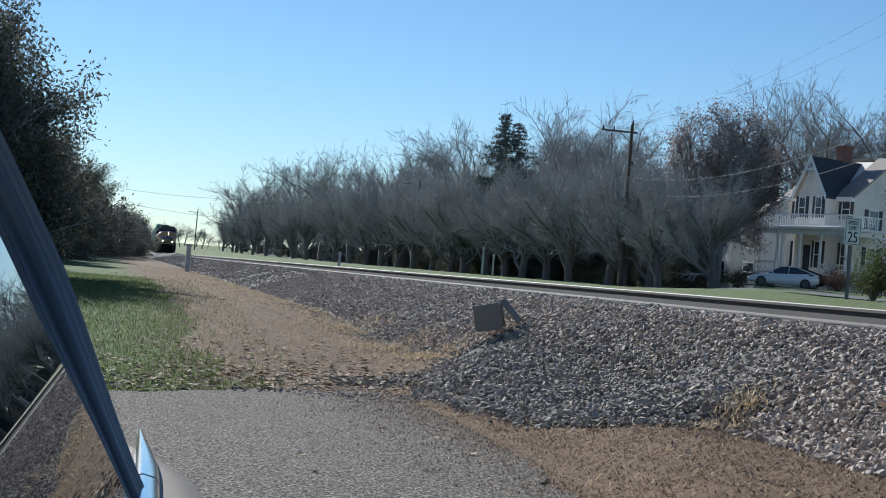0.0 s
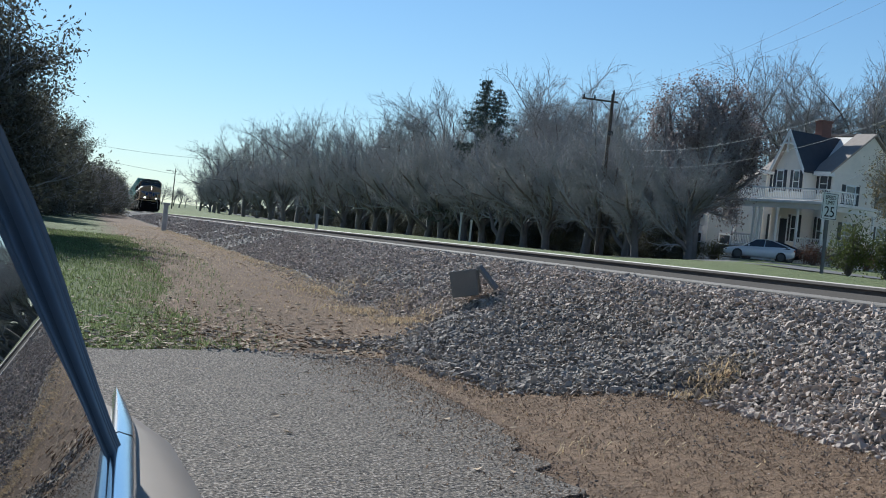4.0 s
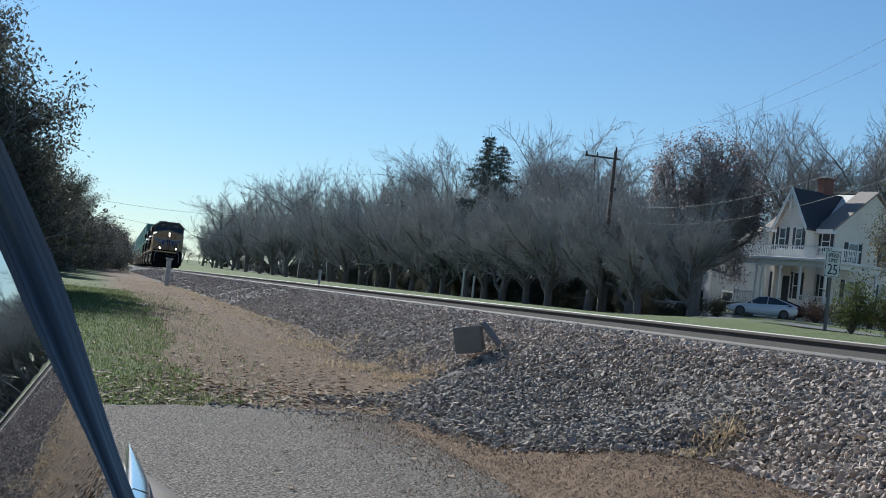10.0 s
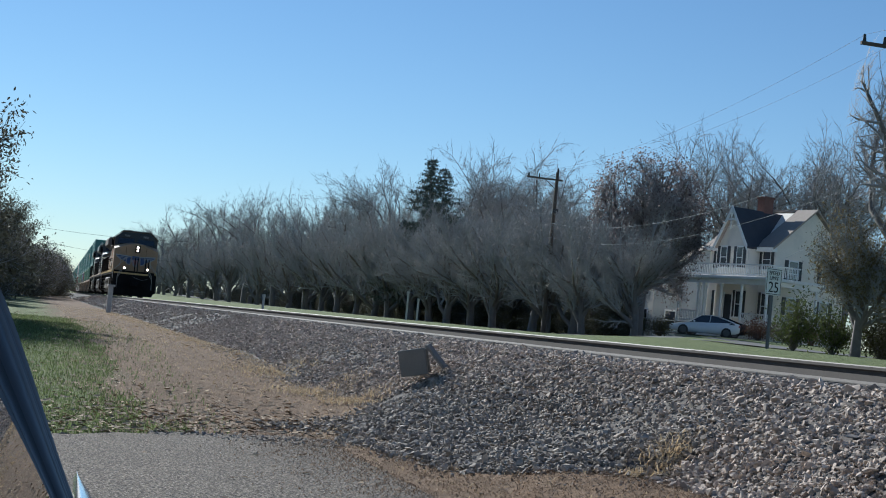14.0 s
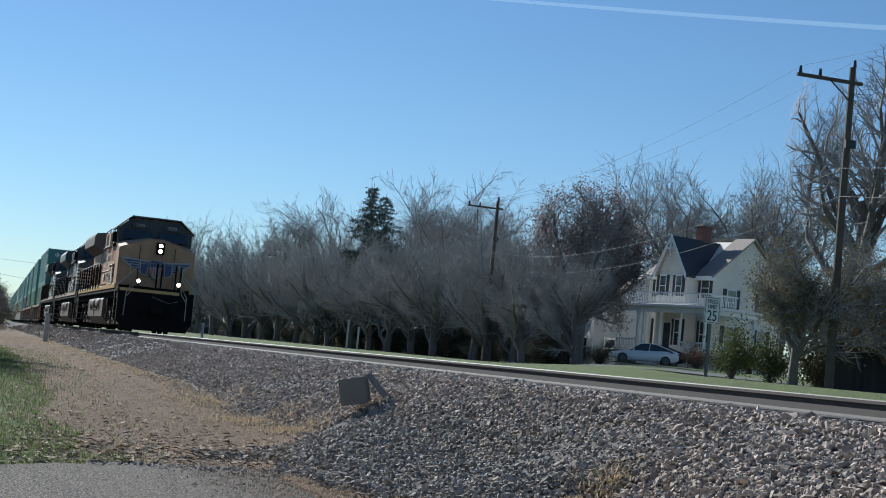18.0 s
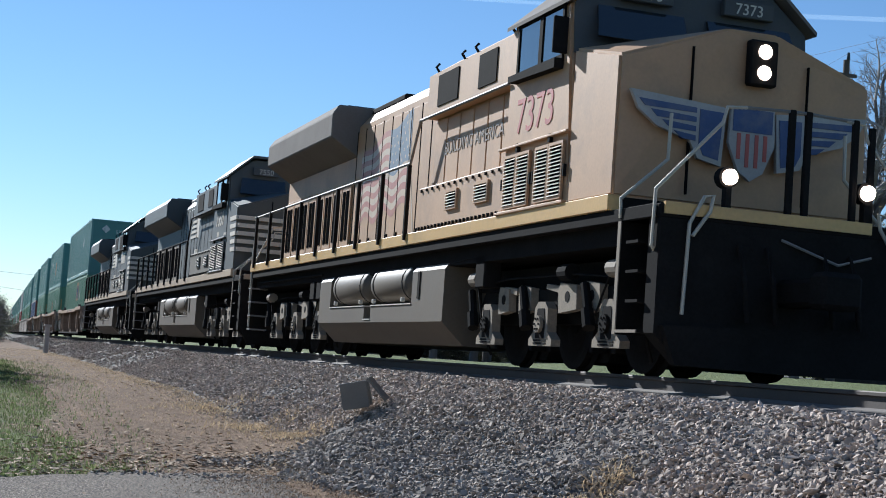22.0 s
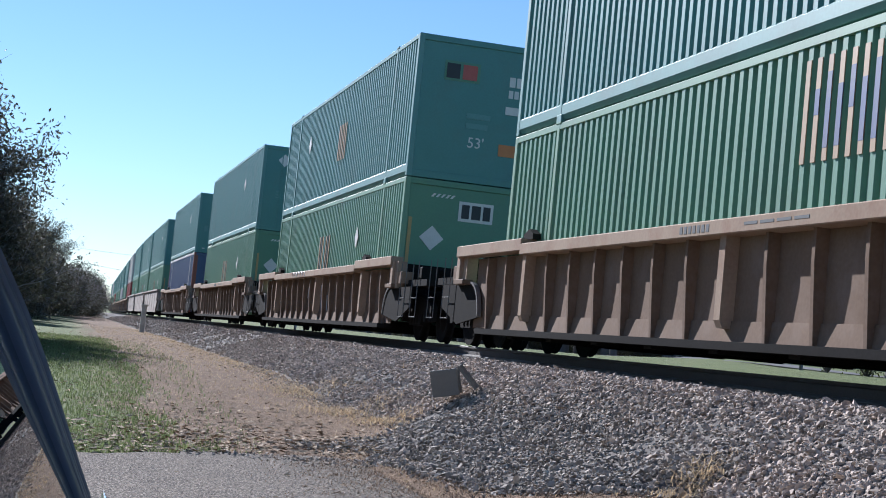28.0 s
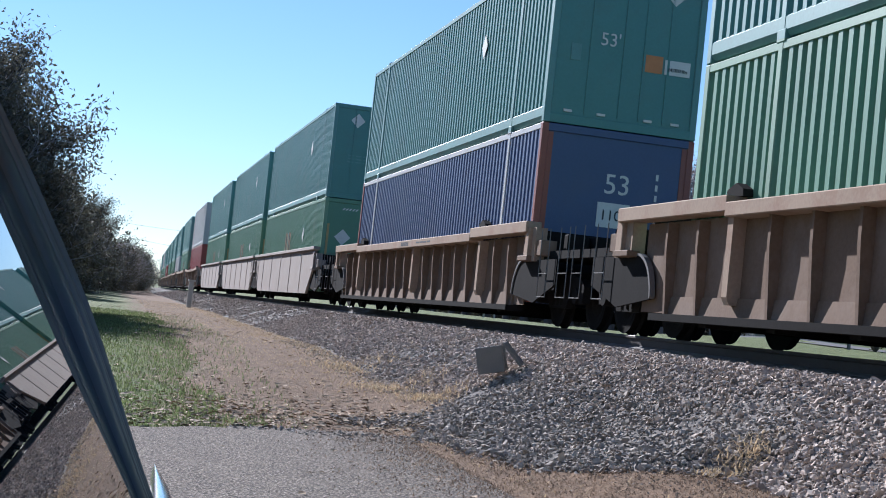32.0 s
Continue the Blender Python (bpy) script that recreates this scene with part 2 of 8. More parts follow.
def blocks(name, sizes, mat, parent, bevel=0.0, label=""):
    """Several blocks, each a part of its own."""
    for s in sizes:
        bm = bmesh.new()
        box(bm, *s, bevel)
        part(name, bm, mat, parent, label)


def simple(name, x0, x1, y0, y1, z0, z1, mat, parent=None, bevel=0.0, label=""):
    bm = bmesh.new()
    box(bm, x0, x1, y0, y1, z0, z1, bevel)
    return part(name, bm, mat, parent, label)

# ---- the lie of the land ----
RAIL_Z = 1.38


def track_x(y):
    """The track's centre line: a gentle bend past the camera, straight far off."""
    if y > 165:
        return track_x(165) + (y - 165) * 0.0207
    return 8.213 - 0.02325 * y + 1.333e-4 * y * y


def track_turn(y):
    return 0.0207 if y > 165 else -0.02325 + 2.666e-4 * y


def sm(a, b, v):
    t = min(1.0, max(0.0, (v - a) / (b - a)))
    return t * t * (3 - 2 * t)


def verge(y):
    """Height of the grass strip beside the track."""
    return 0.5 * sm(15.5, 29.5, y) + 0.12 * sm(30, 60, y) + 0.10 * sm(60, 110, y)


def along(pts, v):
    """A broken line read at v."""
    for (a, b), (c, d) in zip(pts, pts[1:]):
        if v <= c:
            return b + (d - b) * max(0.0, (v - a) / (c - a))
    return pts[-1][1]


def toe_x(y):
    """Where the stone slope meets the verge: a fresh heap spills out before the concrete box."""
    x = along([(0, 4.9), (8.9, 4.95), (10.5, 5.0), (11.2, 4.85), (11.75, 4.4), (12.3, 3.98), (13.3, 3.82), (15.0, 3.7), (16.2, 3.62), (17.0, 3.75), (18.2, 4.25), (19.2, 4.62), (20.0, 4.5), (24, 4.15), (30, 4.15)], y)
    return x + 0.12 * noise.noise((0, y * 0.9, 5)) + (track_x(y) - track_x(30)) * (1 if y > 30 else 0)


def ground_z(x, y):
    xc = track_x(y)
    d = math.hypot(x, y)
    left = verge(y) + 0.34 * sm(3.1, 4.6, min(x, toe_x(y))) * sm(24, 15, y)
    bed = 0.85 + 0.15 * sm(20, 80, y)
    right = 1.30 + d * (0.0035 + 0.004 * sm(19, 23.5, math.degrees(math.atan2(x, y))))
    u = x - xc
    z = left + (bed - left) * sm(-2.3, -1.6, u)
    if u > 2.0:
        z = bed + (right - bed) * sm(3.0, 11.0, u)
    if u > 2.0:
        z += 0.42 * sm(70, 98, d) * sm(22.8, 25.0, math.degrees(math.atan2(x, y))) * sm(220, 140, d)
    if d > 200:
        z += (d - 200) * 0.004 * sm(200, 600, d)
    return z + 0.03 * noise.noise((x * 0.35, y * 0.35, 0)) * sm(2.0, 5.0, abs(u)) * sm(17, 20, y)


def ground_material():
    """Lawn, dry grass and bare earth, told apart by place along the track and by noise."""
    m = bpy.data.materials.new("grass_and_dry_earth")
    m.use_nodes = True
    nt = m.node_tree
    n, k = nt.nodes, nt.links
    b = n["Principled BSDF"]
    b.inputs["Roughness"].default_value = 0.95
    b.inputs["Specular IOR Level"].default_value = 0.15
    co = n.new("ShaderNodeTexCoord")

    def tex(scale, detail=5, rough=0.6):
        t = n.new("ShaderNodeTexNoise")
        t.inputs["Scale"].default_value, t.inputs["Detail"].default_value, t.inputs["Roughness"].default_value = scale, detail, rough
        k.new(co.outputs["Object"], t.inputs["Vector"])
        return t.outputs[0]

    def calc(op, a, c, d=None):
        q = n.new("ShaderNodeMath")
        q.operation = op
        for i, v in enumerate((a, c, d)):
            if v is None:
                continue
            if isinstance(v, (int, float)):
                q.inputs[i].default_value = v
            else:
                k.new(v, q.inputs[i])
        return q.outputs[0]

    def ramp(v, a, c):
        q = n.new("ShaderNodeMapRange")
        q.interpolation_type = "SMOOTHSTEP"
        q.inputs["From Min"].default_value, q.inputs["From Max"].default_value = a, c
        k.new(v, q.inputs["Value"])
        return q.outputs[0]

    def mix(f, a, c):
        q = n.new("ShaderNodeMix")
        q.data_type = "RGBA"
        k.new(f, q.inputs["Factor"])
        for s, v in (("A", a), ("B", c)):
            if isinstance(v, tuple):
                q.inputs[s].default_value = (*v, 1)
            else:
                k.new(v, q.inputs[s])
        return q.outputs["Result"]

    sep = n.new("ShaderNodeSeparateXYZ")
    k.new(co.outputs["Object"], sep.inputs[0])
    X = sep.outputs[0]
    fine, mid, big, tiny = tex(14), tex(2.2), tex(0.45), tex(60, 3)
    green = mix(ramp(fine, 0.35, 0.65), (0.10, 0.125, 0.045), (0.145, 0.165, 0.068))
    green = mix(ramp(mid, 0.55, 0.85), green, (0.17, 0.16, 0.07))
    earth = mix(ramp(fine, 0.35, 0.65), (0.105, 0.068, 0.041), (0.175, 0.115, 0.071))
    earth = mix(ramp(mid, 0.42, 0.72), earth, (0.19, 0.125, 0.077))
    earth = mix(ramp(tiny, 0.62, 0.72), earth, (0.27, 0.21, 0.155))
    wob = calc("MULTIPLY_ADD", mid, 1.6, -0.8)
    wob2 = calc("MULTIPLY_ADD", big, 2.4, wob)
    edge = calc("ADD", X, wob2)
    lawn_left = ramp(edge, 2.7, 1.5)
    lawn_right = ramp(edge, 10.5, 12.5)
    f = calc("MAXIMUM", lawn_left, lawn_right)
    col = mix(f, earth, green)
    k.new(col, b.inputs["Base Color"])
    bp = n.new("ShaderNodeBump")
    bp.inputs["Distance"].default_value, bp.inputs["Strength"].default_value = 0.03, 1.0
    k.new(calc("ADD", fine, calc("MULTIPLY", tiny, 0.5)), bp.inputs["Height"])
    k.new(bp.outputs[0], b.inputs["Normal"])
    return m


def graded(a, b, first, grow):
    out, step = [a], first
    while out[-1] < b:
        out.append(out[-1] + step)
        step *= grow
    return out


ys = [-3000, -1200, -500, -200, -100, -60, -40] + [-30 + 2 * i for i in range(20)] + graded(10, 60, 0.5, 1.01) + graded(61, 3800, 1.5, 1.06)
xs = [-3000, -1000, -400, -150, -80, -45, -30, -22, -16, -12, -9, -7, -5.5] + [-4.5 + 0.4 * i for i in range(46)] + graded(14.2, 3000, 0.8, 1.09)
gv = [(x, y, ground_z(x, y)) for y in ys for x in xs]
nx = len(xs)
gf = [(j * nx + i, j * nx + i + 1, (j + 1) * nx + i + 1, (j + 1) * nx + i) for j in range(len(ys) - 1) for i in range(nx - 1)]
GROUND = ground_material()
ground = tagged(mesh_part("ground", gv, gf, GROUND, smooth=True), "lawn, dry grass and bare brown earth beside the railway", "ground", kind="structure")

# ---- railway ----
def sweep(profile, ylist, off, z0):
    """A profile of (x, z) carried along the curving track at a sideways offset."""
    v, f, n = [], [], len(profile)
    for y in ylist:
        t = track_turn(y)
        c = 1 / math.hypot(1, t)
        for a, b in profile:
            v.append((track_x(y) + (off + a) * c, y - (off + a) * c * t, z0 + b))
    for j in range(len(ylist) - 1):
        for i in range(n):
            f.append((j * n + i, j * n + (i + 1) % n, (j + 1) * n + (i + 1) % n, (j + 1) * n + i))
    return v, f


RAIL_PROFILE = [(-0.076, 0), (-0.076, 0.012), (-0.012, 0.035), (-0.010, 0.128), (-0.037, 0.14), (-0.037, 0.166), (-0.028, 0.176), (0.028, 0.176), (0.037, 0.166), (0.037, 0.14), (0.010, 0.128), (0.012, 0.035), (0.076, 0.012), (0.076, 0)]
line_ys = [-220, -150, -100] + [-80 + 4 * i for i in range(90)] + [280 + 20 * i for i in range(40)]
track = tagged(empty("railway_track"), "single railway track with worn steel rails on wooden ties", "track", kind="structure")
for off in (-0.7535, 0.7535):
    v, f = sweep(RAIL_PROFILE, line_ys, off, RAIL_Z - 0.176)
    rail = mesh_part("rail", v, f, [STEEL, SHINE, RAIL_DUST], track, "steel rail with a polished head")
    for p in rail.data.polygons:
        p.material_index = (2, 2, 0, 0, 0, 0, 1, 0, 0, 0, 0, 2, 2, 0)[p.index % 14]

bm = bmesh.new()
box(bm, -1.3, 1.3, -0.115, 0.115, -0.18, 0.0, 0.012)
tie_me = bpy.data.meshes.new("tie")
bm.to_mesh(tie_me)
bm.free()
tie_me.materials.append(TIE)
rt_ = random.Random(9)
for i_ in range(285):
    y_ = -20 + 0.5 * i_
    piece("tie", tie_me, Matrix.Translation((track_x(y_) + rt_.uniform(-0.06, 0.06), y_, RAIL_Z - 0.172 + rt_.uniform(-0.008, 0))) @ Matrix.Rotation(-track_turn(y_) + rt_.uniform(-0.02, 0.02), 4, "Z"), track)

# ballast bank: one swept bed, cut into by the slope towards the verge
def bank_point(y, u):
    """u from 0 at the near toe over the crown to 1 at the far toe."""
    xc, tx = track_x(y), toe_x(y)
    zt = ground_z(tx, y)
    crown = RAIL_Z - 0.215
    ts = tx + (4.35 - tx) * 0.8 * sm(18, 15, y)      # the slope above an uneven toe stays even
    prof = [(tx - 0.25, zt - 0.14), (tx, zt + 0.02), (ts + (xc - 1.75 - ts) * 0.5, zt + (crown - zt) * (0.52 - 0.14 * sm(10, 13, y) * sm(20, 18, y))), (xc - 1.75, crown - 0.05), (xc - 1.45, crown), (xc + 1.45, crown), (xc + 1.8, crown - 0.06), (xc + 3.1, 0.75)]
    return prof[u]


bank_ys = graded(-40, 8, 4, 1.0) + graded(8.5, 60, 0.5, 1.0) + graded(62, 400, 4, 1.03)
bv = []
for y in bank_ys:
    for i in range(8):
        a, b = bank_point(y, i)
        bv.append((a, y, b + (0.04 * noise.noise((a, y * 0.8, 3)) if 0 < i < 4 else 0)))
bf = [(j * 8 + i, j * 8 + i + 1, (j + 1) * 8 + i + 1, (j + 1) * 8 + i) for j in range(len(bank_ys) - 1) for i in range(7)]
bank = tagged(mesh_part("ballast_bank", bv, bf, BALLAST_BED), "sloping bank of broken grey stone under the track", "ballast", kind="structure")


def rock_mesh(seed):
    """A broken stone: an octahedron-like hull with knocked-off corners, about 1 across."""
    rng = np.random.default_rng(seed)
    bm = bmesh.new()
    for _ in range(9):
        d = rng.normal(size=3)
        d /= np.linalg.norm(d)
        bm.verts.new(d * rng.uniform(0.42, 0.58) * (1.0, 0.78, 0.5))
    bmesh.ops.convex_hull(bm, input=bm.verts)
    bmesh.ops.delete(bm, geom=[v for v in bm.verts if not v.link_faces], context="VERTS")
    bmesh.ops.triangulate(bm, faces=bm.faces)
    bm.verts.index_update()
    v = np.array([q.co[:] for q in bm.verts])
    f = np.array([[q.index for q in g.verts] for g in bm.faces])
    bm.free()
    return v, f


ROCKS = [rock_mesh(i) for i in range(8)]


def scatter(name, places, sizes, mat, seed, parent=None):
    """Many stones in one mesh, each turned and sized for itself."""
    rng = np.random.default_rng(seed)
    V, Fc, at = [], [], 0
    which = rng.integers(0, len(ROCKS), len(places))
    for w, (rv, rf) in enumerate(ROCKS):
        idx = np.nonzero(which == w)[0]
        if not len(idx):
            continue
        yaw, ax, tl = rng.uniform(0, 6.283, len(idx)), rng.uniform(0, 6.283, len(idx)), rng.normal(0, 0.75, len(idx)) / 2
        a, d = np.cos(yaw / 2) * np.cos(tl), np.sin(yaw / 2) * np.cos(tl)      # lying flat, turned and tipped a little
        b, c = np.cos(ax) * np.sin(tl), np.sin(ax) * np.sin(tl)
        R = np.stack([1 - 2 * (c * c + d * d), 2 * (b * c - a * d), 2 * (b * d + a * c), 2 * (b * c + a * d), 1 - 2 * (b * b + d * d), 2 * (c * d - a * b), 2 * (b * d - a * c), 2 * (c * d + a * b), 1 - 2 * (b * b + c * c)], -1).reshape(-1, 3, 3)
        P = np.einsum("nij,vj->nvi", R, rv) * np.asarray(sizes)[idx][:, None, None] + np.asarray(places)[idx][:, None, :]
        V.append(P.reshape(-1, 3))
        Fc.append((rf[None] + (np.arange(len(idx)) * len(rv))[:, None, None] + at).reshape(-1, 3))
        at += len(idx) * len(rv)
    V, Fc = np.concatenate(V), np.concatenate(Fc)
    me = bpy.data.meshes.new(name)
    me.vertices.add(len(V))
    me.vertices.foreach_set("co", V.ravel())
    me.loops.add(len(Fc) * 3)
    me.loops.foreach_set("vertex_index", Fc.ravel().astype(np.int32))
    me.polygons.add(len(Fc))
    me.polygons.foreach_set("loop_start", (np.arange(len(Fc)) * 3).astype(np.int32))
    me.polygons.foreach_set("use_smooth", np.zeros(len(Fc), dtype=bool))
    me.update(calc_edges=True)
    me.materials.append(mat)
    ob = new(name, me)
    if parent:
        ob.parent = parent
    return ob


def bank_surface(y, u):
    """Height-line of the near slope: u from -0.25 (below the toe) to 1 (the tie ends)."""
    pts = [bank_point(y, i) for i in range(5)]
    if u < 0:
        x = pts[1][0] + u * 3.0
        return x, ground_z(x, y)
    s = u * 3
    i = min(2, int(s))
    a, b = pts[i + 1], pts[i + 2]
    s -= i
    return a[0] + (b[0] - a[0]) * s, a[1] + (b[1] - a[1]) * s


rng = np.random.default_rng(5)
places, sizes, fresh_at, fresh_size = [], [], [], []
for y0, y1, per in ((5.5, 22, 2700), (22, 42, 1300), (42, 75, 260), (75, 140, 60)):
    for _ in range(int((y1 - y0) * per * 1.15)):
        y = rng.uniform(y0, y1)
        u = rng.uniform(0, 1.0)
        if y < 24 and rng.random() < 0.10:
            u = -abs(rng.normal(0, 0.035))
        x, z = bank_surface(y, u)
        big = 1 + 0.9 * max(0, y - 42) / 60
        s = rng.uniform(0.038, 0.085) * big
        if rng.random() < 0.05:
            s *= 1.5
        fresh = 11 < y < 19.5 and u < 0.55 - 0.03 * abs(y - 15) + rng.normal(0, 0.12)
        (fresh_at if fresh else places).append((x, y, z + rng.uniform(-0.15, 0.4) * s))
        (fresh_size if fresh else sizes).append(s)
# loose spill of stone across the verge at the foot of the bank
for _ in range(900):
    y = rng.uniform(19, 32)
    x = toe_x(y) - abs(rng.normal(0, 0.25)) - 0.05
    s = rng.uniform(0.025, 0.07)
    places.append((x, y, ground_z(x, y) + 0.2 * s))
    sizes.append(s)
# two thin tongues of fresh stone running out over the earth
for _ in range(1700):
    k = rng.random()
    run = rng.random() ** 1.6
    x, y = (3.9 - 1.2 * run, 17.6 + rng.normal(0, 0.28)) if k < 0.6 else (3.75 - 2.4 * run, 15.9 - 0.1 * run + rng.normal(0, 0.2))
    s = rng.uniform(0.03, 0.08)
    fresh_at.append((x, y, ground_z(x, y) + 0.25 * s))
    fresh_size.append(s)
tagged(scatter("fresh_stones", fresh_at, fresh_size, STONE_DARK, 16), "heap of fresh blue-grey broken stone spilling onto the verge", "gravel", kind="stuff")
tagged(scatter("ballast_stones", places, sizes, STONE, 6), "broken grey and pinkish ballast stones heaped along the bank", "gravel", kind="stuff")
TOP = []
sz = []
for _ in range(9000):
    y = rng.uniform(8, 60)
    xo = rng.uniform(-1.5, 1.9)
    TOP.append((track_x(y) + xo, y, RAIL_Z - 0.205 + rng.uniform(-0.02, 0.015)))
    sz.append(rng.uniform(0.045, 0.085))
tagged(scatter("crown_stones", TOP, sz, STONE, 8), "broken grey stone between the ties", "gravel", kind="stuff")

# ---- asphalt lot, grass and litter ----
lot = [(-24, 11.5), (-8, 12.6), (-2, 13.6), (0.3, 14.75), (1.3, 15.6), (2.1, 16.2), (2.9, 16.6), (3.45, 16.2), (3.6, 14.8), (3.55, 13.2), (3.42, 11.7), (3.1, 10.0), (2.85, 8.4), (2.6, 6.2), (2.4, 0.0), (2.4, -30), (-24, -30)]
fine_lot = []
for i, (a, b) in enumerate(zip(lot, lot[1:] + lot[:1])):
    n = 16 if 2 <= i <= 12 else 1
    for k in range(n):
        t = k / n
        w = 0.26 if n > 1 else 0
        x, y = a[0] + (b[0] - a[0]) * t, a[1] + (b[1] - a[1]) * t
        fine_lot.append((x + w * noise.noise((x * 2.3, y * 2.3, 1)), y + w * noise.noise((x * 2.3, y * 2.3, 7))))
bm = bmesh.new()
prism(bm, fine_lot, "z", -0.12, 0.022)
bmesh.ops.triangulate(bm, faces=[f for f in bm.faces if len(f.verts) > 4])
tagged(part("asphalt_lot", bm, ASPHALT), "worn grey asphalt lot with a ragged edge", "pavement", kind="structure")

STRAW = material("dry_straw_grass", (0.62, 0.50, 0.32), 0.9, 0, (0.42, 0.31, 0.19), 2, 20, island=0.35, thin=0.3, spec=0.2)
BLADE = material("green_grass_blades", (0.18, 0.215, 0.09), 0.85, 0, (0.11, 0.138, 0.055), 2, 20, island=0.45, thin=0.4, spec=0.2)
CHAFF = material("brown_broken_straw", (0.30, 0.215, 0.145), 0.9, 0, (0.13, 0.088, 0.06), 2, 20, island=0.45, spec=0.2, thin=0.2)
LITTER = material("fallen_pale_leaf", (0.40, 0.31, 0.21), 0.85, 0, (0.22, 0.15, 0.09), 3, 20, island=0.5, spec=0.2)
CHIP = material("pale_stone_chips", (0.34, 0.29, 0.24), 0.9, 0, (0.20, 0.165, 0.135), 8, 60, island=0.45, spec=0.2)


def blades(name, pts, h, w, mat, seed, lean=0.6):
    """Single bent grass blades: three triangles each, in one mesh."""
    rng_ = np.random.default_rng(seed)
    P = np.asarray(pts, float)
    n = len(P)
    a = rng_.uniform(0, 6.283, n)
    side = np.stack([np.cos(a), np.sin(a), np.zeros(n)], 1)
    fwd = np.stack([-np.sin(a), np.cos(a), np.zeros(n)], 1)
    hh = rng_.uniform(0.5, 1.3, (n, 1)) * h
    ww = rng_.uniform(0.6, 1.3, (n, 1)) * w
    l = rng_.uniform(0.1, 1.0, (n, 1)) * lean
    up = np.array([[0, 0, 1.0]])
    b0, b1 = P - side * ww, P + side * ww
    m0 = P + up * hh * 0.55 + fwd * hh * l * 0.35 - side * ww * 0.7
    m1 = P + up * hh * 0.55 + fwd * hh * l * 0.35 + side * ww * 0.7
    t = P + up * hh * (1 - 0.35 * l) + fwd * hh * l
    V = np.stack([b0, b1, m1, m0, t], 1).reshape(-1, 3)
    i = np.arange(n) * 5
    F = [(k, k + 1, k + 2, k + 3) for k in i] + [(k + 3, k + 2, k + 4) for k in i]
    return mesh_part(name, V.tolist(), F, mat)


def flat_leaves(name, pts, size, mat, seed):
    rng_ = np.random.default_rng(seed)
    V, F = [], []
    for x, y, z in pts:
        a, s = rng_.uniform(0, 6.283), size * rng_.uniform(0.5, 1.4)
        c = len(V)
        tilt = rng_.uniform(-0.6, 0.6)
        for dx, dy, dz in ((-1, 0, 0), (0, -0.55, 0.25 * tilt), (1, 0, 0.3 * abs(tilt)), (0, 0.55, 0.35)):
            V.append((x + s * (dx * math.cos(a) - dy * math.sin(a)), y + s * (dx * math.sin(a) + dy * math.cos(a)), z + 0.008 + s * max(0, dz)))
        F += [(c, c + 1, c + 2), (c, c + 2, c + 3)]
    return mesh_part(name, V, F, mat)


rg = np.random.default_rng(21)


def edge_y(x):
    """Far edge of the lot."""
    pts = [(-24, 11.5), (-8, 12.6), (-2, 13.6), (0.3, 14.75), (1.3, 15.6), (2.1, 16.2), (2.9, 16.6), (3.45, 16.2), (3.7, 15.0), (6, 15.0)]
    for (a, b), (c, d) in zip(pts, pts[1:]):
        if a <= x <= c:
            return b + (d - b) * (x - a) / (c - a)
    return 15.0


# lawn: short green blades thinning into the earth
P = []
while len(P) < 52000:
    y = 13 + 32 * rg.random() ** 1.5
    x = rg.uniform(-3.0, 2.4)
    if y < edge_y(x) + 0.02:
        continue
    lim = 1.35 + 0.5 * noise.noise((x * 0.7, y * 0.4, 2)) + (0.7 if y < edge_y(x) + 1.2 else 0)
    if x > lim and rg.random() > 0.12:
        continue
    P.append((x, y, ground_z(x, y)))
tagged(blades("lawn_grass", P, 0.055, 0.006, BLADE, 1), "short green lawn grass beside the asphalt", "grass", kind="stuff")
# straw lying along the foot of the bank and over the bare earth
P = []
while len(P) < 17000:
    y = 14 + 60 * rg.random() ** 1.7
    t = toe_x(y)
    x = t - abs(rg.normal(0, 0.45)) + 0.12 if rg.random() < 0.55 else rg.uniform(1.3, t)
    if y < edge_y(x) + 0.1 or (y < 20 and x < 4.2 and rg.random() < 0.5):
        continue
    P.append((x, y, ground_z(x, y) + 0.01))
for _ in range(500):                      # verge between the lot and the bank
    y = rg.uniform(7, 16.5)
    x = rg.uniform(3.2, toe_x(y) - 0.05)
    P.append((x, y, ground_z(x, y) + 0.008))
tagged(blades("straw_grass", P, 0.034, 0.005, STRAW, 2, 2.8), "dry yellow straw along the foot of the stone bank", "grass", kind="stuff")
P = []
for cx, cy, r, n in ((4.98, 11.2, 0.12, 230), (4.75, 11.1, 0.10, 110), (4.35, 19.9, 0.25, 500), (4.1, 21.5, 0.35, 500), (4.0, 24.5, 0.4, 500), (3.5, 9.75, 0.22, 40)):
    for _ in range(n):
        x, y = rg.normal(cx, r), rg.normal(cy, r)
        z = ground_z(x, y)
        if x > toe_x(y):
            z = min((bank_surface(y, k / 40) for k in range(28)), key=lambda p: abs(p[0] - x))[1] + 0.02
        P.append((x, y, z + 0.02))
tagged(blades("straw_tufts", P, 0.075, 0.005, STRAW, 3, 2.6), "tufts of tall dry grass at the foot of the bank", "grass", kind="stuff")
P = []
for _ in range(2600):
    x = rg.uniform(-2, 4.2)
    y = edge_y(x) + abs(rg.normal(0, 2.2)) + 0.03
    P.append((x, y, ground_z(x, y) + 0.02))
for _ in range(900):
    y = rg.uniform(20, 50)
    x = rg.uniform(-2, toe_x(y))
    P.append((x, y, ground_z(x, y) + 0.01))
for _ in range(40):
    P.append((rg.uniform(-1, 3.6), rg.uniform(5, 15), 0.022))
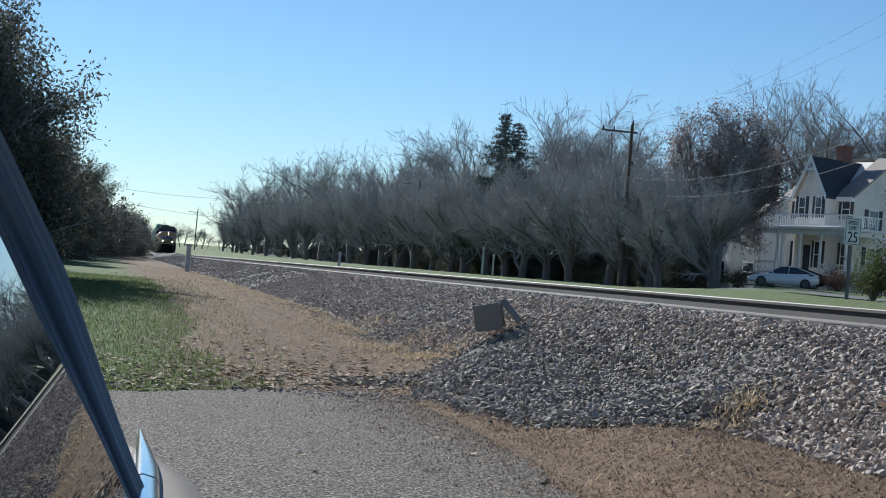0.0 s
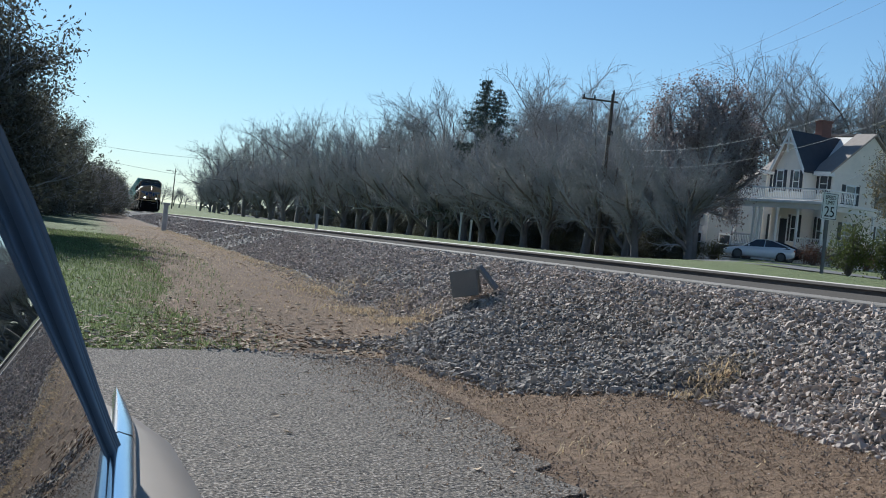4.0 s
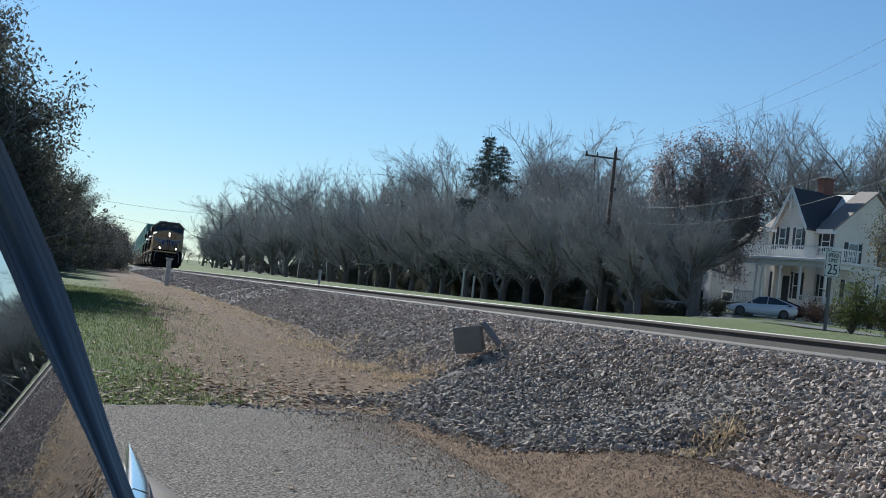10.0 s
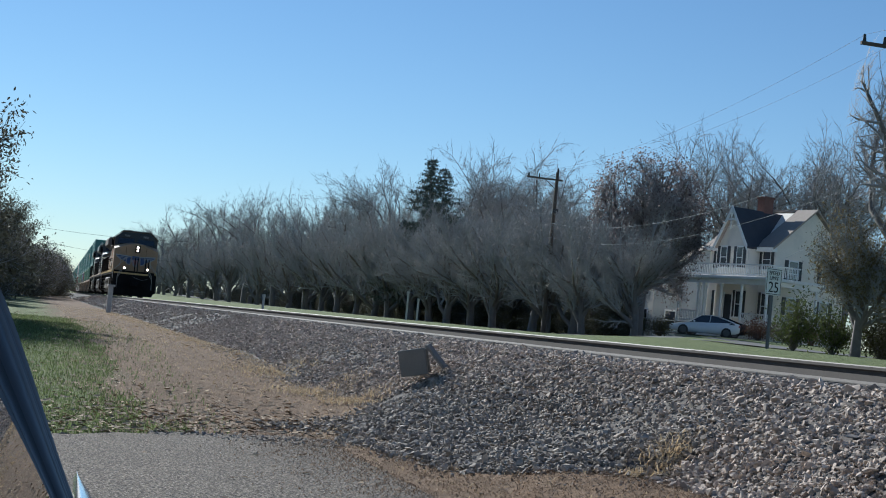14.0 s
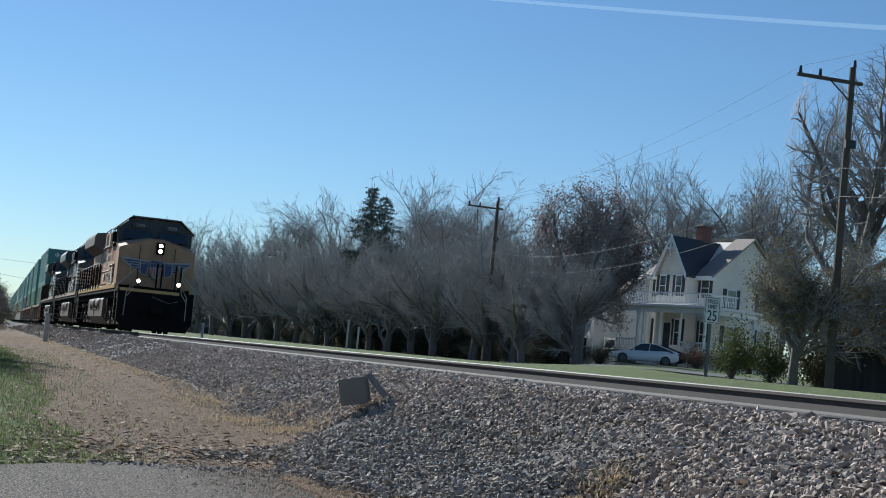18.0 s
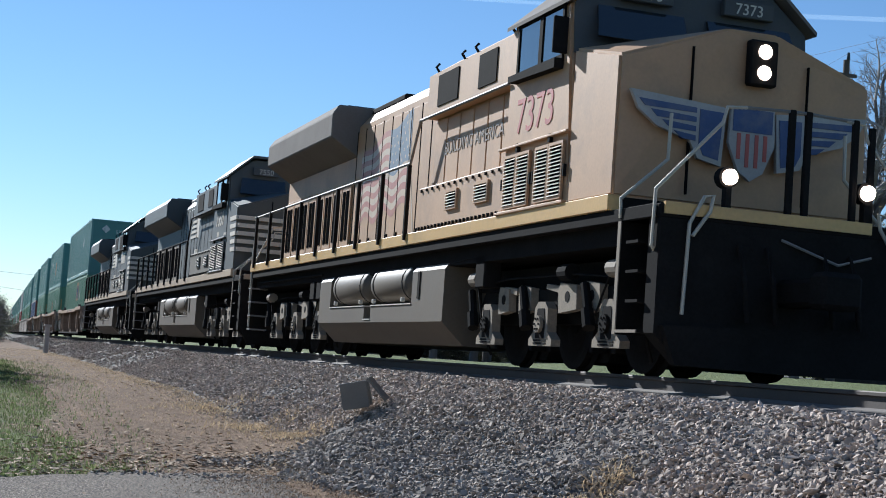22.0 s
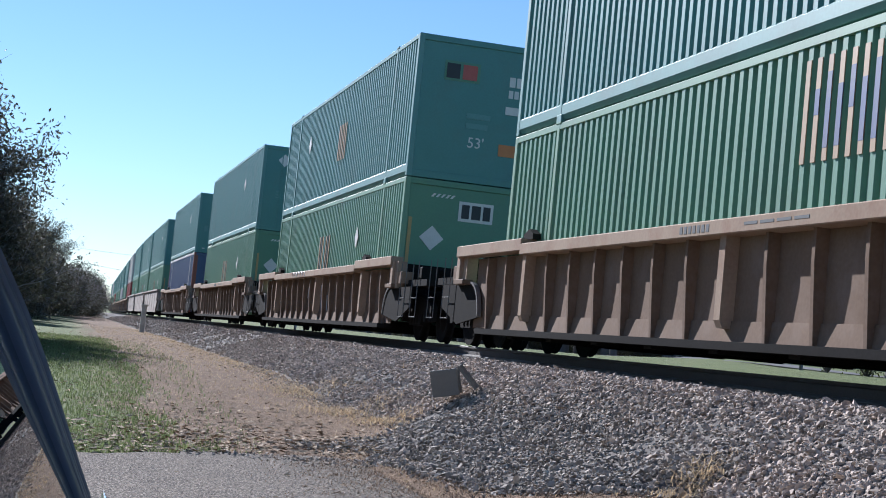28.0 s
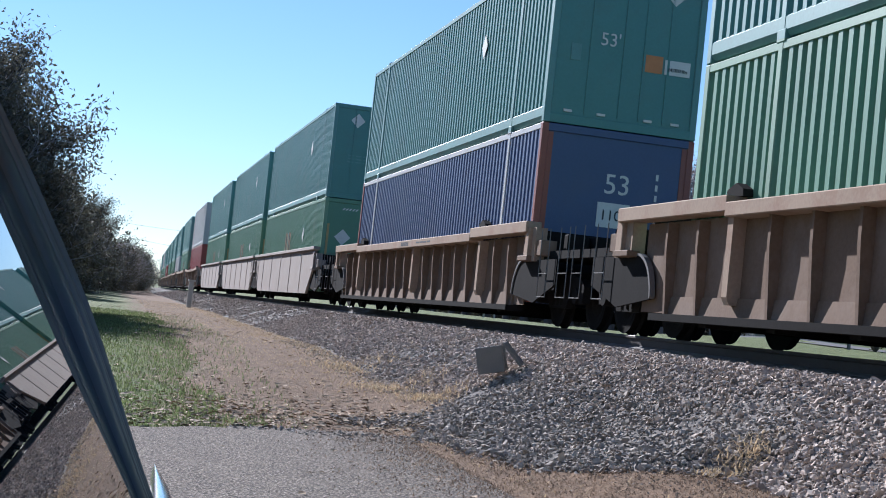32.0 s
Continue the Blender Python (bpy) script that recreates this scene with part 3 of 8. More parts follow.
tagged(flat_leaves("fallen_leaves", P, 0.042, LITTER, 4), "scattered pale fallen leaves on grass and asphalt", "leaves", kind="stuff")
# broken brown straw strewn over the edge of the asphalt
P = []
while len(P) < 15000:
    y = rg.uniform(5.5, 16.5)
    x = rg.uniform(1.6, toe_x(y) + 0.15)
    if x < 3.3 and rg.random() > ((x - 1.6) / 1.7) ** 2.2:
        continue
    P.append((x, y, max(0.024, ground_z(x, y) + 0.004)))
tagged(blades("straw_litter", P, 0.026, 0.0045, CHAFF, 31, 4.0), "broken brown straw strewn along the edge of the asphalt", "straw", kind="stuff")
pl, sz = [], []
for _ in range(6500):
    if rg.random() < 0.6:
        y = rg.uniform(6, 16.5)
        x = rg.uniform(2.3, toe_x(y))
        z = max(0.022, ground_z(x, y))
    else:
        y = rg.uniform(15, 34)
        x = rg.uniform(0.8, toe_x(y))
        z = ground_z(x, y)
        if y < edge_y(x):
            continue
    s_ = rg.uniform(0.012, 0.034)
    pl.append((x, y, z - 0.12 * s_))
    sz.append(s_)
for _ in range(4000):
    x, y = rg.uniform(-1.5, 3.9), 4.5 + 11 * rg.random() ** 0.8
    if y < edge_y(x):
        pl.append((x, y, 0.0225))
        sz.append(rg.uniform(0.008, 0.018))
tagged(scatter("stone_chips", pl, sz, CHIP, 9), "small pale stone chips on earth and asphalt", "gravel", kind="stuff")

CLOD = material("dry_brown_clod", (0.24, 0.165, 0.11), 0.95, 0, (0.15, 0.10, 0.065), 8, 60, island=0.4, spec=0.15)
pl, sz = [], []
while len(pl) < 1900:
    y = 15 + 32 * rg.random() ** 1.6
    x = rg.uniform(0.4, toe_x(y))
    if y < edge_y(x) + 0.05:
        continue
    s_ = rg.uniform(0.02, 0.06)
    pl.append((x, y, ground_z(x, y) + rg.uniform(-0.4, -0.1) * s_))
    sz.append(s_)
tagged(scatter("earth_clods", pl, sz, CLOD, 19), "small dry brown clods on the bare earth", "earth", kind="stuff")

# tilted concrete block half buried in the stone
CONCRETE = material("weathered_concrete", (0.205, 0.195, 0.175), 0.9, 0, (0.145, 0.138, 0.125), 6, 60, 0.004, stain=(0.16, 0.15, 0.14), stain_scale=5, stain_amount=0.4)
blk = empty("concrete_box", Matrix.Translation((5.0, 19.45, 0.74)) @ Matrix.Rotation(radians(-24), 4, "Z") @ Matrix.Rotation(radians(-13), 4, "Y") @ Matrix.Rotation(radians(6), 4, "X"))
bm = bmesh.new()
box(bm, -0.19, 0.17, 0.0, 0.035, -0.05, 0.30, 0.008)
part("front_slab", bm, CONCRETE, blk)
bm = bmesh.new()
box(bm, -0.19, -0.16, 0.037, 0.30, -0.05, 0.29, 0.006)
part("side_slab", bm, CONCRETE, blk)
bm = bmesh.new()
box(bm, 0.0, 0.035, 0.0, 0.28, -0.38, 0.0, 0.006, Matrix.Translation((0.175, 0.03, 0.31)) @ Matrix.Rotation(radians(-30), 4, "Y"))
part("leaning_slab", bm, CONCRETE, blk)
simple("back_slab", -0.155, 0.165, 0.25, 0.285, -0.05, 0.27, CONCRETE, blk, 0.006)
tagged(blk, "tilted grey concrete trackside box half buried in stone", "trackside box")

# marker post
POSTW = material("chalky_white_post", (0.56, 0.54, 0.50), 0.8, 0, (0.42, 0.40, 0.37), 5, 40, stain=(0.28, 0.25, 0.21), stain_scale=3, stain_amount=0.5)
po = empty("marker_post", Matrix.Translation((3.42, 65.9, ground_z(3.42, 65.9))))
simple("shaft", -0.10, 0.10, -0.09, 0.09, -0.2, 1.12, POSTW, po, 0.012)
simple("cap", -0.14, 0.16, -0.12, 0.12, 1.12, 1.20, POSTW, po, 0.01)
tagged(po, "chalky white square marker post with a flat cap", "post")

# ---- trees ----
def add_tube(V, F, pts, r0, r1, seg):
    n0 = len(V)
    for i, p in enumerate(pts):
        d = (pts[min(i + 1, len(pts) - 1)] - pts[max(i - 1, 0)]).normalized()
        a = Vector((0, 0, 1)) if abs(d.z) < 0.8 else Vector((1, 0, 0))
        u = d.cross(a).normalized()
        w = d.cross(u)
        r = r0 + (r1 - r0) * i / (len(pts) - 1)
        for k in range(seg):
            t = 2 * math.pi * k / seg
            V.append(p + (u * math.cos(t) + w * math.sin(t)) * r)
    for i in range(len(pts) - 1):
        for k in range(seg):
            F.append((n0 + i * seg + k, n0 + i * seg + (k + 1) % seg, n0 + (i + 1) * seg + (k + 1) % seg, n0 + (i + 1) * seg + k))


class Grower:
    """Grows one tree: trunk and limbs in one mesh, branches and twigs in another, and the tips for leaves."""

    def __init__(self, seed, levels, rise=0.25, wander=0.22, twig_r=0.006, vary=(0.7, 1.25)):
        self.vary = vary
        self.rng = random.Random(seed)
        self.levels, self.rise, self.wander, self.twig_r = levels, rise, wander, twig_r
        self.trunk, self.crown, self.tips = ([], []), ([], []), []

    def limb(self, p, d, length, r, level):
        g = self.rng
        n = 5 if level < 2 else (4 if level == 2 else 3)
        pts, dirs = [p.copy()], [d.copy()]
        for i in range(n):
            d = (d + Vector((g.gauss(0, 1), g.gauss(0, 1), g.gauss(0, 1))) * self.wander * (0.4 if level == 0 else 1) + Vector((0, 0, self.rise * (0.3 if level else 0.2)))).normalized()
            pts.append(pts[-1] + d * length / n)
            dirs.append(d.copy())
        last = level == len(self.levels)
        r1 = self.twig_r * 0.5 if last else max(self.twig_r, r * (0.35 if level else 0.5))
        V, F = self.trunk if level < 2 else self.crown
        add_tube(V, F, pts, r, r1, 7 if level == 0 else (5 if level == 1 else (4 if level == 2 else 3)))
        if last:
            self.tips.append((pts[-1], dirs[-1]))
            return
        count, lo, hi, frac, spread = self.levels[level]
        for k in range(count):
            t = lo + (hi - lo) * (k + g.random()) / count
            i = min(n - 1, int(t * n))
            q = pts[i].lerp(pts[i + 1], t * n - i)
            dd = dirs[i + 1]
            side = dd.cross(Vector((g.gauss(0, 1), g.gauss(0, 1), g.gauss(0, 1)))).normalized()
            a = radians(spread * g.uniform(*(self.vary if level == 0 else (0.7, 1.25))))
            nd = (dd * math.cos(a) + side * math.sin(a)).normalized()
            ll = length * frac * g.uniform(0.7, 1.2) * (1.1 - 0.45 * t)
            rr = max(self.twig_r, (r + (r1 - r) * t) * 0.6)
            self.limb(q, nd, ll, rr, level + 1)
        if level:
            self.limb(pts[-1], dirs[-1], length * frac, r1, level + 1)


def leaf_cards(tips, per, spread, size, seed, squash=1.0):
    """Small bent leaves round the tips: two triangles each."""
    rng = np.random.default_rng(seed)
    P = np.array([t[0][:] for t in tips])
    P = np.repeat(P, per, axis=0) + rng.normal(size=(len(P) * per, 3)) * spread * (1, 1, squash)
    n = len(P)
    a = rng.normal(size=(n, 3))
    a /= np.linalg.norm(a, axis=1)[:, None]
    b = np.cross(a, rng.normal(size=(n, 3)))
    b /= np.linalg.norm(b, axis=1)[:, None]
    c = np.cross(a, b)
    s = rng.uniform(0.6, 1.4, (n, 1)) * size
    V = np.stack([P - a * s, P + b * s * 0.45 + c * s * 0.12, P + a * s, P - b * s * 0.45 + c * s * 0.12], 1).reshape(-1, 3)
    i = np.arange(n)[:, None] * 4
    F = np.concatenate([i + (0, 1, 2), i + (0, 2, 3)])
    return V.tolist(), F.tolist()


TALL = {}


def tree_proto(name, seed, height, trunk_r, levels, trunk_part=0.45, twig=TWIG, rise=0.25, wander=0.22, twig_r=0.008, leaf=None, per=2, spread=0.15, size=0.05, lean=0.0, label="", category="tree", group="", stems=1, squash=1.0, whips=0, vary=(0.7, 1.25), dome=None):
    root = empty(name)
    g = Grower(seed, levels, rise, wander, twig_r, vary)
    for s in range(stems):
        a = 2 * math.pi * s / max(1, stems)
        d = Vector((lean + (0.25 * math.cos(a) if stems > 1 else 0), 0.25 * math.sin(a) if stems > 1 else 0, 1)).normalized()
        g.limb(Vector((0.12 * math.cos(a), 0.12 * math.sin(a), -0.15)) if stems > 1 else Vector((0, 0, -0.15)), d, height * trunk_part, trunk_r, 0)
    for p, d in (g.rng.sample(g.tips, min(whips, len(g.tips))) if whips else ()):
        d = (d + Vector((p.x, p.y, 0)).normalized() * 0.7 + Vector((0, 0, 0.6))).normalized()
        L = g.rng.uniform(0.4, 1.2)
        add_tube(g.crown[0], g.crown[1], [p, p + d * L * 0.5, p + d * L + Vector((0, 0, 0.05))], 0.007, 0.003, 3)
    if dome:                              # a clipped-looking head: long shoots held back to an oval
        top = float(np.percentile([v.z for v in g.crown[0]], 97))
        rx, c, rz = dome * top, 0.6 * top, 0.4 * top
        for p in g.crown[0] + g.trunk[0] + [t[0] for t in g.tips]:
            up = max(0.0, p.z - c)
            q = math.sqrt((p.x * p.x + p.y * p.y) / (rx * rx) + (up / rz) ** 2)
            if q > 0.7:
                k = (0.7 + 0.3 * math.tanh((q - 0.7) / 0.4)) / q
                p.x, p.y, p.z = p.x * k, p.y * k, p.z - up * (1 - k)
    TALL[root.name] = float(np.percentile([v.z for v in g.crown[0]], 99.85))
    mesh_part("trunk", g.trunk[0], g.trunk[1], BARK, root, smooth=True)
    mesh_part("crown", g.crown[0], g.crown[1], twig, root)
    if leaf:
        v, f = leaf_cards(g.tips, per, spread, size, seed, squash)
        mesh_part("leaves", v, f, leaf, root)
    tagged(root, label, category, group)
    return root


def plant(proto, x, y, s=1.0, turn=0.0, sz=None, used=set()):
    m = Matrix.Translation((x, y, ground_z(x, y))) @ Matrix.Rotation(radians(turn), 4, "Z")
    if proto.name in used:
        ob = copy_thing(proto, m)
    else:
        used.add(proto.name)
        ob = proto
        ob.matrix_basis = m
    ob.scale = (s, s, sz or s)
    return ob


def polar(az, d):
    return d * math.sin(radians(az)), d * math.cos(radians(az))


def plant_to(proto, az, d, el, turn, wide=1.0):
    """A tree whose top stands that many degrees above the eye's level."""
    x, y = polar(az, d)
    k = (EYE + d * math.tan(radians(el)) - ground_z(x, y)) / TALL[proto.name.split(".")[0] if proto.name not in TALL else proto.name]
    return plant(proto, x, y, k * wide, turn, k)


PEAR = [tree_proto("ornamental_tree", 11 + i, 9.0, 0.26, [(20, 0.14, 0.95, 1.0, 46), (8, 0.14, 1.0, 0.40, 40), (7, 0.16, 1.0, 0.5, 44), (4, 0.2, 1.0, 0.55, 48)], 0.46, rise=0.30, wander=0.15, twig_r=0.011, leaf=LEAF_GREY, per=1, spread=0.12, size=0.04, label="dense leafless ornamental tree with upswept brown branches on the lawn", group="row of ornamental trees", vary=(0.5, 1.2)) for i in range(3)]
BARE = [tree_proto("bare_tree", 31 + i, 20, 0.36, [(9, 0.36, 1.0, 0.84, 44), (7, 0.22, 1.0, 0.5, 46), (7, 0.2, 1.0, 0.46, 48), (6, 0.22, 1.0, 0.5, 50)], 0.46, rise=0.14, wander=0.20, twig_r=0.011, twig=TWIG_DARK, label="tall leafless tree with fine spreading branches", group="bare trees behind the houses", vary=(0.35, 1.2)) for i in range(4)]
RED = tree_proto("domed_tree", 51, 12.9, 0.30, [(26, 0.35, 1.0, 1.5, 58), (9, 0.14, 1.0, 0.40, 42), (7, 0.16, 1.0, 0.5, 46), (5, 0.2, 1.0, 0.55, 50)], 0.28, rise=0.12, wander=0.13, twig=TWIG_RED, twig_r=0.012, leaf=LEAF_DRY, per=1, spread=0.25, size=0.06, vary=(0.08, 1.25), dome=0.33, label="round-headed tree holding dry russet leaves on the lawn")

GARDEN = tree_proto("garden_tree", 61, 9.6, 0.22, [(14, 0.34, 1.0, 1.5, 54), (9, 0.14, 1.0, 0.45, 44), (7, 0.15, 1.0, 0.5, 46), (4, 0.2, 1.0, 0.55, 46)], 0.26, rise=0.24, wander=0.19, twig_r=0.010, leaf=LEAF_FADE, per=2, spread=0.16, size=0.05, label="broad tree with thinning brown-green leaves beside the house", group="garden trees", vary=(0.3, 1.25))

def conifer(name, height, radius, seed):
    rng_ = random.Random(seed)
    root = empty(name)
    V, F = [], []
    add_tube(V, F, [Vector((0, 0, -0.1)), Vector((0.05, 0, height * 0.5)), Vector((0, 0, height))], 0.22, 0.02, 7)
    mesh_part("trunk", V, F, BARK, root)
    V, F, tips = [], [], []
    z = height * 0.1
    while z < height * 0.97:
        k = 1 - z / height
        for a in range(6):
            t = rng_.uniform(0, 6.283)
            L = radius * (k ** 0.85) * rng_.uniform(0.65, 1.15) + 0.15
            pts = [Vector((0, 0, z)) + Vector((math.cos(t) * L * s, math.sin(t) * L * s, -0.16 * L * s + 0.10 * L * s * s)) for s in (0, 0.5, 1)]
            add_tube(V, F, pts, 0.035, 0.01, 3)
            for s in np.linspace(0.15, 1, max(3, int(L * 5))):
                tips.append((Vector((0, 0, z)) + Vector((math.cos(t) * L * s, math.sin(t) * L * s, -0.16 * L * s + 0.1 * L * s * s)), None))
        z += height * 0.021
    mesh_part("bough", V, F, BARK, root)
    v, f = leaf_cards(tips, 6, 0.16, 0.12, seed, 0.6)
    mesh_part("needles", v, f, NEEDLE, root)
    return tagged(root, "tall dark green spruce among bare trees", "tree")


SPRUCE = conifer("spruce_tree", 16.4, 5.6, 3)
plant(SPRUCE, *polar(14.35, 150))
plant(SPRUCE, *polar(14.85, 153), 0.97, 100)
plant_to(RED, 22.5, 106, 7.23, 0, 0.92)
rt = random.Random(77)
# the row of ornamental trees along the far lawn
for az, d, el in ((22.4, 95, 5.0), (20.46, 100, 4.8), (20.1, 106, 5.1), (19.13, 108, 4.9), (18.62, 113, 5.0), (17.13, 118, 4.8), (16.31, 125, 4.6), (15.4, 130, 4.4), (14.75, 135, 4.3), (14.06, 142, 4.2), (13.21, 149, 4.1), (12.7, 154, 4.0), (12.0, 163, 3.9), (11.3, 168, 3.7), (10.7, 176, 3.6), (10.1, 185, 3.5), (9.5, 196, 3.4), (8.9, 206, 3.2), (8.3, 218, 3.1), (7.8, 232, 3.0), (7.3, 246, 2.8), (6.8, 262, 2.7), (6.3, 280, 2.5), (5.8, 300, 2.3), (5.3, 322, 2.1), (4.9, 345, 1.9), (4.55, 370, 1.7), (4.2, 395, 1.5)):
    plant_to(rt.choice(PEAR), az, d, el * rt.uniform(0.92, 1.08), rt.uniform(0, 360), 1.05)
# tall bare trees behind, along the skyline
for az, el in ((4.7, 3.14), (5.5, 3.5), (6.2, 3.9), (6.87, 4.46), (7.6, 4.3), (8.39, 4.51), (9.0, 4.4), (9.64, 4.65), (10.29, 4.86), (11.2, 4.9), (12.07, 5.66), (12.7, 5.4), (13.35, 6.2), (13.9, 5.6), (15.7, 6.78), (15.3, 6.5), (16.3, 6.5), (16.93, 6.84), (17.7, 6.7), (18.4, 7.17), (19.2, 6.6), (20.37, 6.25), (21.3, 6.0), (23.5, 7.0), (24.3, 8.0), (25.0, 8.35), (25.9, 7.75), (26.9, 7.9), (27.85, 8.7), (28.8, 8.3), (29.8, 8.3)):
    d = min(340.0, 50 / math.sin(radians(az + 1.2))) * rt.uniform(1.02, 1.2) if az < 22 else rt.uniform(150, 175)
    plant_to(rt.choice(BARE), az, d, el * rt.uniform(0.97, 1.02), rt.uniform(0, 360), rt.uniform(0.9, 1.1))
# a second, thicker rank of young wood behind the row
for i in range(24):
    az = 5.0 + 15.5 * (i + rt.random()) / 24
    d = 36 / math.sin(radians(az)) * rt.uniform(1.12, 1.3)
    plant_to(rt.choice(PEAR), az, d, (1.6 + 0.16 * az) * rt.uniform(0.8, 1.1), rt.uniform(0, 360), 1.1)
# woods that close the far end of the line
for i in range(46):
    az = -9.0 + 14.5 * (i + rt.random()) / 46
    plant_to(rt.choice(BARE), az, rt.uniform(430, 620), (1.1 + 0.35 * noise.noise((az * 0.6, 2, 0))) * rt.uniform(0.75, 1.0), rt.uniform(0, 360), 1.4)
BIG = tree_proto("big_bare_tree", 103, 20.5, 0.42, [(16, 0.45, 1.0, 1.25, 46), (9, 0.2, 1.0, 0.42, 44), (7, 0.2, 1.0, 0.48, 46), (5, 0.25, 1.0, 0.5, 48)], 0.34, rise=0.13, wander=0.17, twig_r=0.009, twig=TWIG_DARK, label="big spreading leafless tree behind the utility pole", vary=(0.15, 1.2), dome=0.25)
plant_to(BIG, 32.4, 76, 12.7, 40, 0.95)
plant(BARE[2], *polar(33.6, 86), 0.9, 130)
for az, d, s in ((30.4, 56, 0.95), (33.6, 58, 0.95), (31.4, 66, 1.0), (34.5, 62, 1.0), (32.4, 60, 0.8)):
    plant(GARDEN, *polar(az, d), s, rt.uniform(0, 360))

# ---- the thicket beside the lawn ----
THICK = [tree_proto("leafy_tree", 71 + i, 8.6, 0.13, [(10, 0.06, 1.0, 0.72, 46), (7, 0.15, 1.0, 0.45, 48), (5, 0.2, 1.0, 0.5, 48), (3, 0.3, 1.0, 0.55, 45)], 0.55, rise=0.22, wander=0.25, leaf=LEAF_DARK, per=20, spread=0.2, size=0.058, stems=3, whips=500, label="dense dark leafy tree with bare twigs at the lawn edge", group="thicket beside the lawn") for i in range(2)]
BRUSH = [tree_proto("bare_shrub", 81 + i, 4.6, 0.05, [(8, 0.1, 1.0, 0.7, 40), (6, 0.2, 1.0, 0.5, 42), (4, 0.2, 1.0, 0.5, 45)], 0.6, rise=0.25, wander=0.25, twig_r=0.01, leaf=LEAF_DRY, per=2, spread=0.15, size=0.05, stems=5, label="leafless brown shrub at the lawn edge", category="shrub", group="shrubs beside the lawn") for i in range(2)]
for x, y, s, a, k in ((-4.3, 40, 1.0, 10, 0), (-6.0, 43.5, 1.12, 100, 1), (-7.4, 38, 1.05, 60, 1), (-8.6, 48, 1.0, 140, 1), (-8.2, 57, 0.95, 200, 0), (-4.2, 69, 0.85, 250, 1), (-6.6, 79, 1.0, 80, 1), (-5.6, 92, 1.0, 120, 0), (-3.6, 118, 1.0, 20, 1), (-9.5, 44, 1.15, 150, 0), (-9.0, 56, 1.2, 170, 1)):
    plant(THICK[k], x, y, s, a)
for x, y, s, a, k in ((-3.4, 76, 0.8, 50, 1), (-2.6, 86, 0.85, 90, 0), (-1.9, 97, 0.9, 140, 1), (-1.0, 108, 0.95, 180, 0), (0.5, 122, 1.0, 220, 1), (1.0, 140, 1.05, 260, 0), (1.6, 162, 1.1, 300, 1), (2.6, 192, 1.15, 20, 0), (4.2, 230, 1.2, 70, 1), (6.2, 280, 1.3, 120, 0)):
    plant(BRUSH[k], x, y, s, a)
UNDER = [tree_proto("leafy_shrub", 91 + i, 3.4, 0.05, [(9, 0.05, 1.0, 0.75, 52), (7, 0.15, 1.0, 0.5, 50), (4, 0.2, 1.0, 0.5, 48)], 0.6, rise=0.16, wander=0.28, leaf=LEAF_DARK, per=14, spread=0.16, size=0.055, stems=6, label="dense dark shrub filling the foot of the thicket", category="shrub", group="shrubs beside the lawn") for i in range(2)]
for x, y, s, a, k in ((-4.4, 37.5, 0.9, 10, 0), (-3.9, 42, 1.0, 70, 1), (-4.6, 46, 1.1, 120, 0), (-5.4, 51, 1.2, 200, 1), (-4.9, 57, 1.2, 250, 0), (-4.2, 62.5, 1.1, 310, 1), (-3.5, 68, 1.1, 30, 0), (-3.2, 74, 1.1, 80, 1), (-2.9, 81, 1.1, 150, 0), (-2.4, 88, 1.2, 190, 1), (-1.8, 96, 1.2, 240, 0), (-1.2, 105, 1.2, 20, 1), (-0.6, 115, 1.2, 60, 0), (0.2, 128, 1.3, 100, 1), (1.1, 145, 1.3, 140, 0), (1.9, 165, 1.4, 180, 1), (2.6, 190, 1.5, 220, 0), (3.6, 222, 1.6, 260, 1)):
    plant(UNDER[k], x, y, s, a)
for i in range(60):
    az = 5.0 + 17.0 * (i + rt.random()) / 60
    plant(UNDER[i % 2], *polar(az, 36 / math.sin(radians(az)) * rt.uniform(1.14, 1.26)), rt.uniform(0.7, 1.05), rt.uniform(0, 360))
for i in range(44):
    az = 4.6 + 17.5 * (i + rt.random()) / 44
    d = 36 / math.sin(radians(az)) * rt.uniform(1.3, 1.42)
    plant(rt.choice(BRUSH), *polar(az, d), rt.uniform(0.7, 1.0), rt.uniform(0, 360))

# ---- the train: locomotives ----
def paint(name, base, rough=0.42, grime=0.35, spec=0.45):
    return material(name, base, rough, 0.0, tuple(c * 0.8 for c in base), 1.2, 26, 0.0015, 14, spread=0.5, stain=(0.11, 0.095, 0.08), stain_scale=1.1, stain_amount=grime, spec=spec)


ARMOUR_YELLOW = paint("weathered_yellow_paint", (0.47, 0.29, 0.155), 0.55)
SILL_YELLOW = paint("ochre_sill_paint", (0.62, 0.40, 0.14), grime=0.25)
ROOF_GREY = paint("dusty_grey_paint", (0.19, 0.172, 0.155), 0.85, 0.35, 0.1)
CAB_GREY = paint("dark_grey_cab_paint", (0.085, 0.088, 0.092), 0.7, 0.3, 0.2)
LOCO_BLACK = paint("dull_black_paint", (0.080, 0.088, 0.086), 0.55, 0.35, 0.35)
DUSTY_BLACK = paint("dust_filmed_black_paint", (0.135, 0.122, 0.10), 0.75, 0.45, 0.2)
DUSTY_DOOR = paint("dusty_door_paint", (0.26, 0.22, 0.17), 0.7, 0.4, 0.15)
UNDER_BLACK = material("oily_black_and_shade", (0.020, 0.0185, 0.018), 0.85, 0.0, (0.010, 0.0095, 0.009), 3, 30, 0.004, spec=0.04)
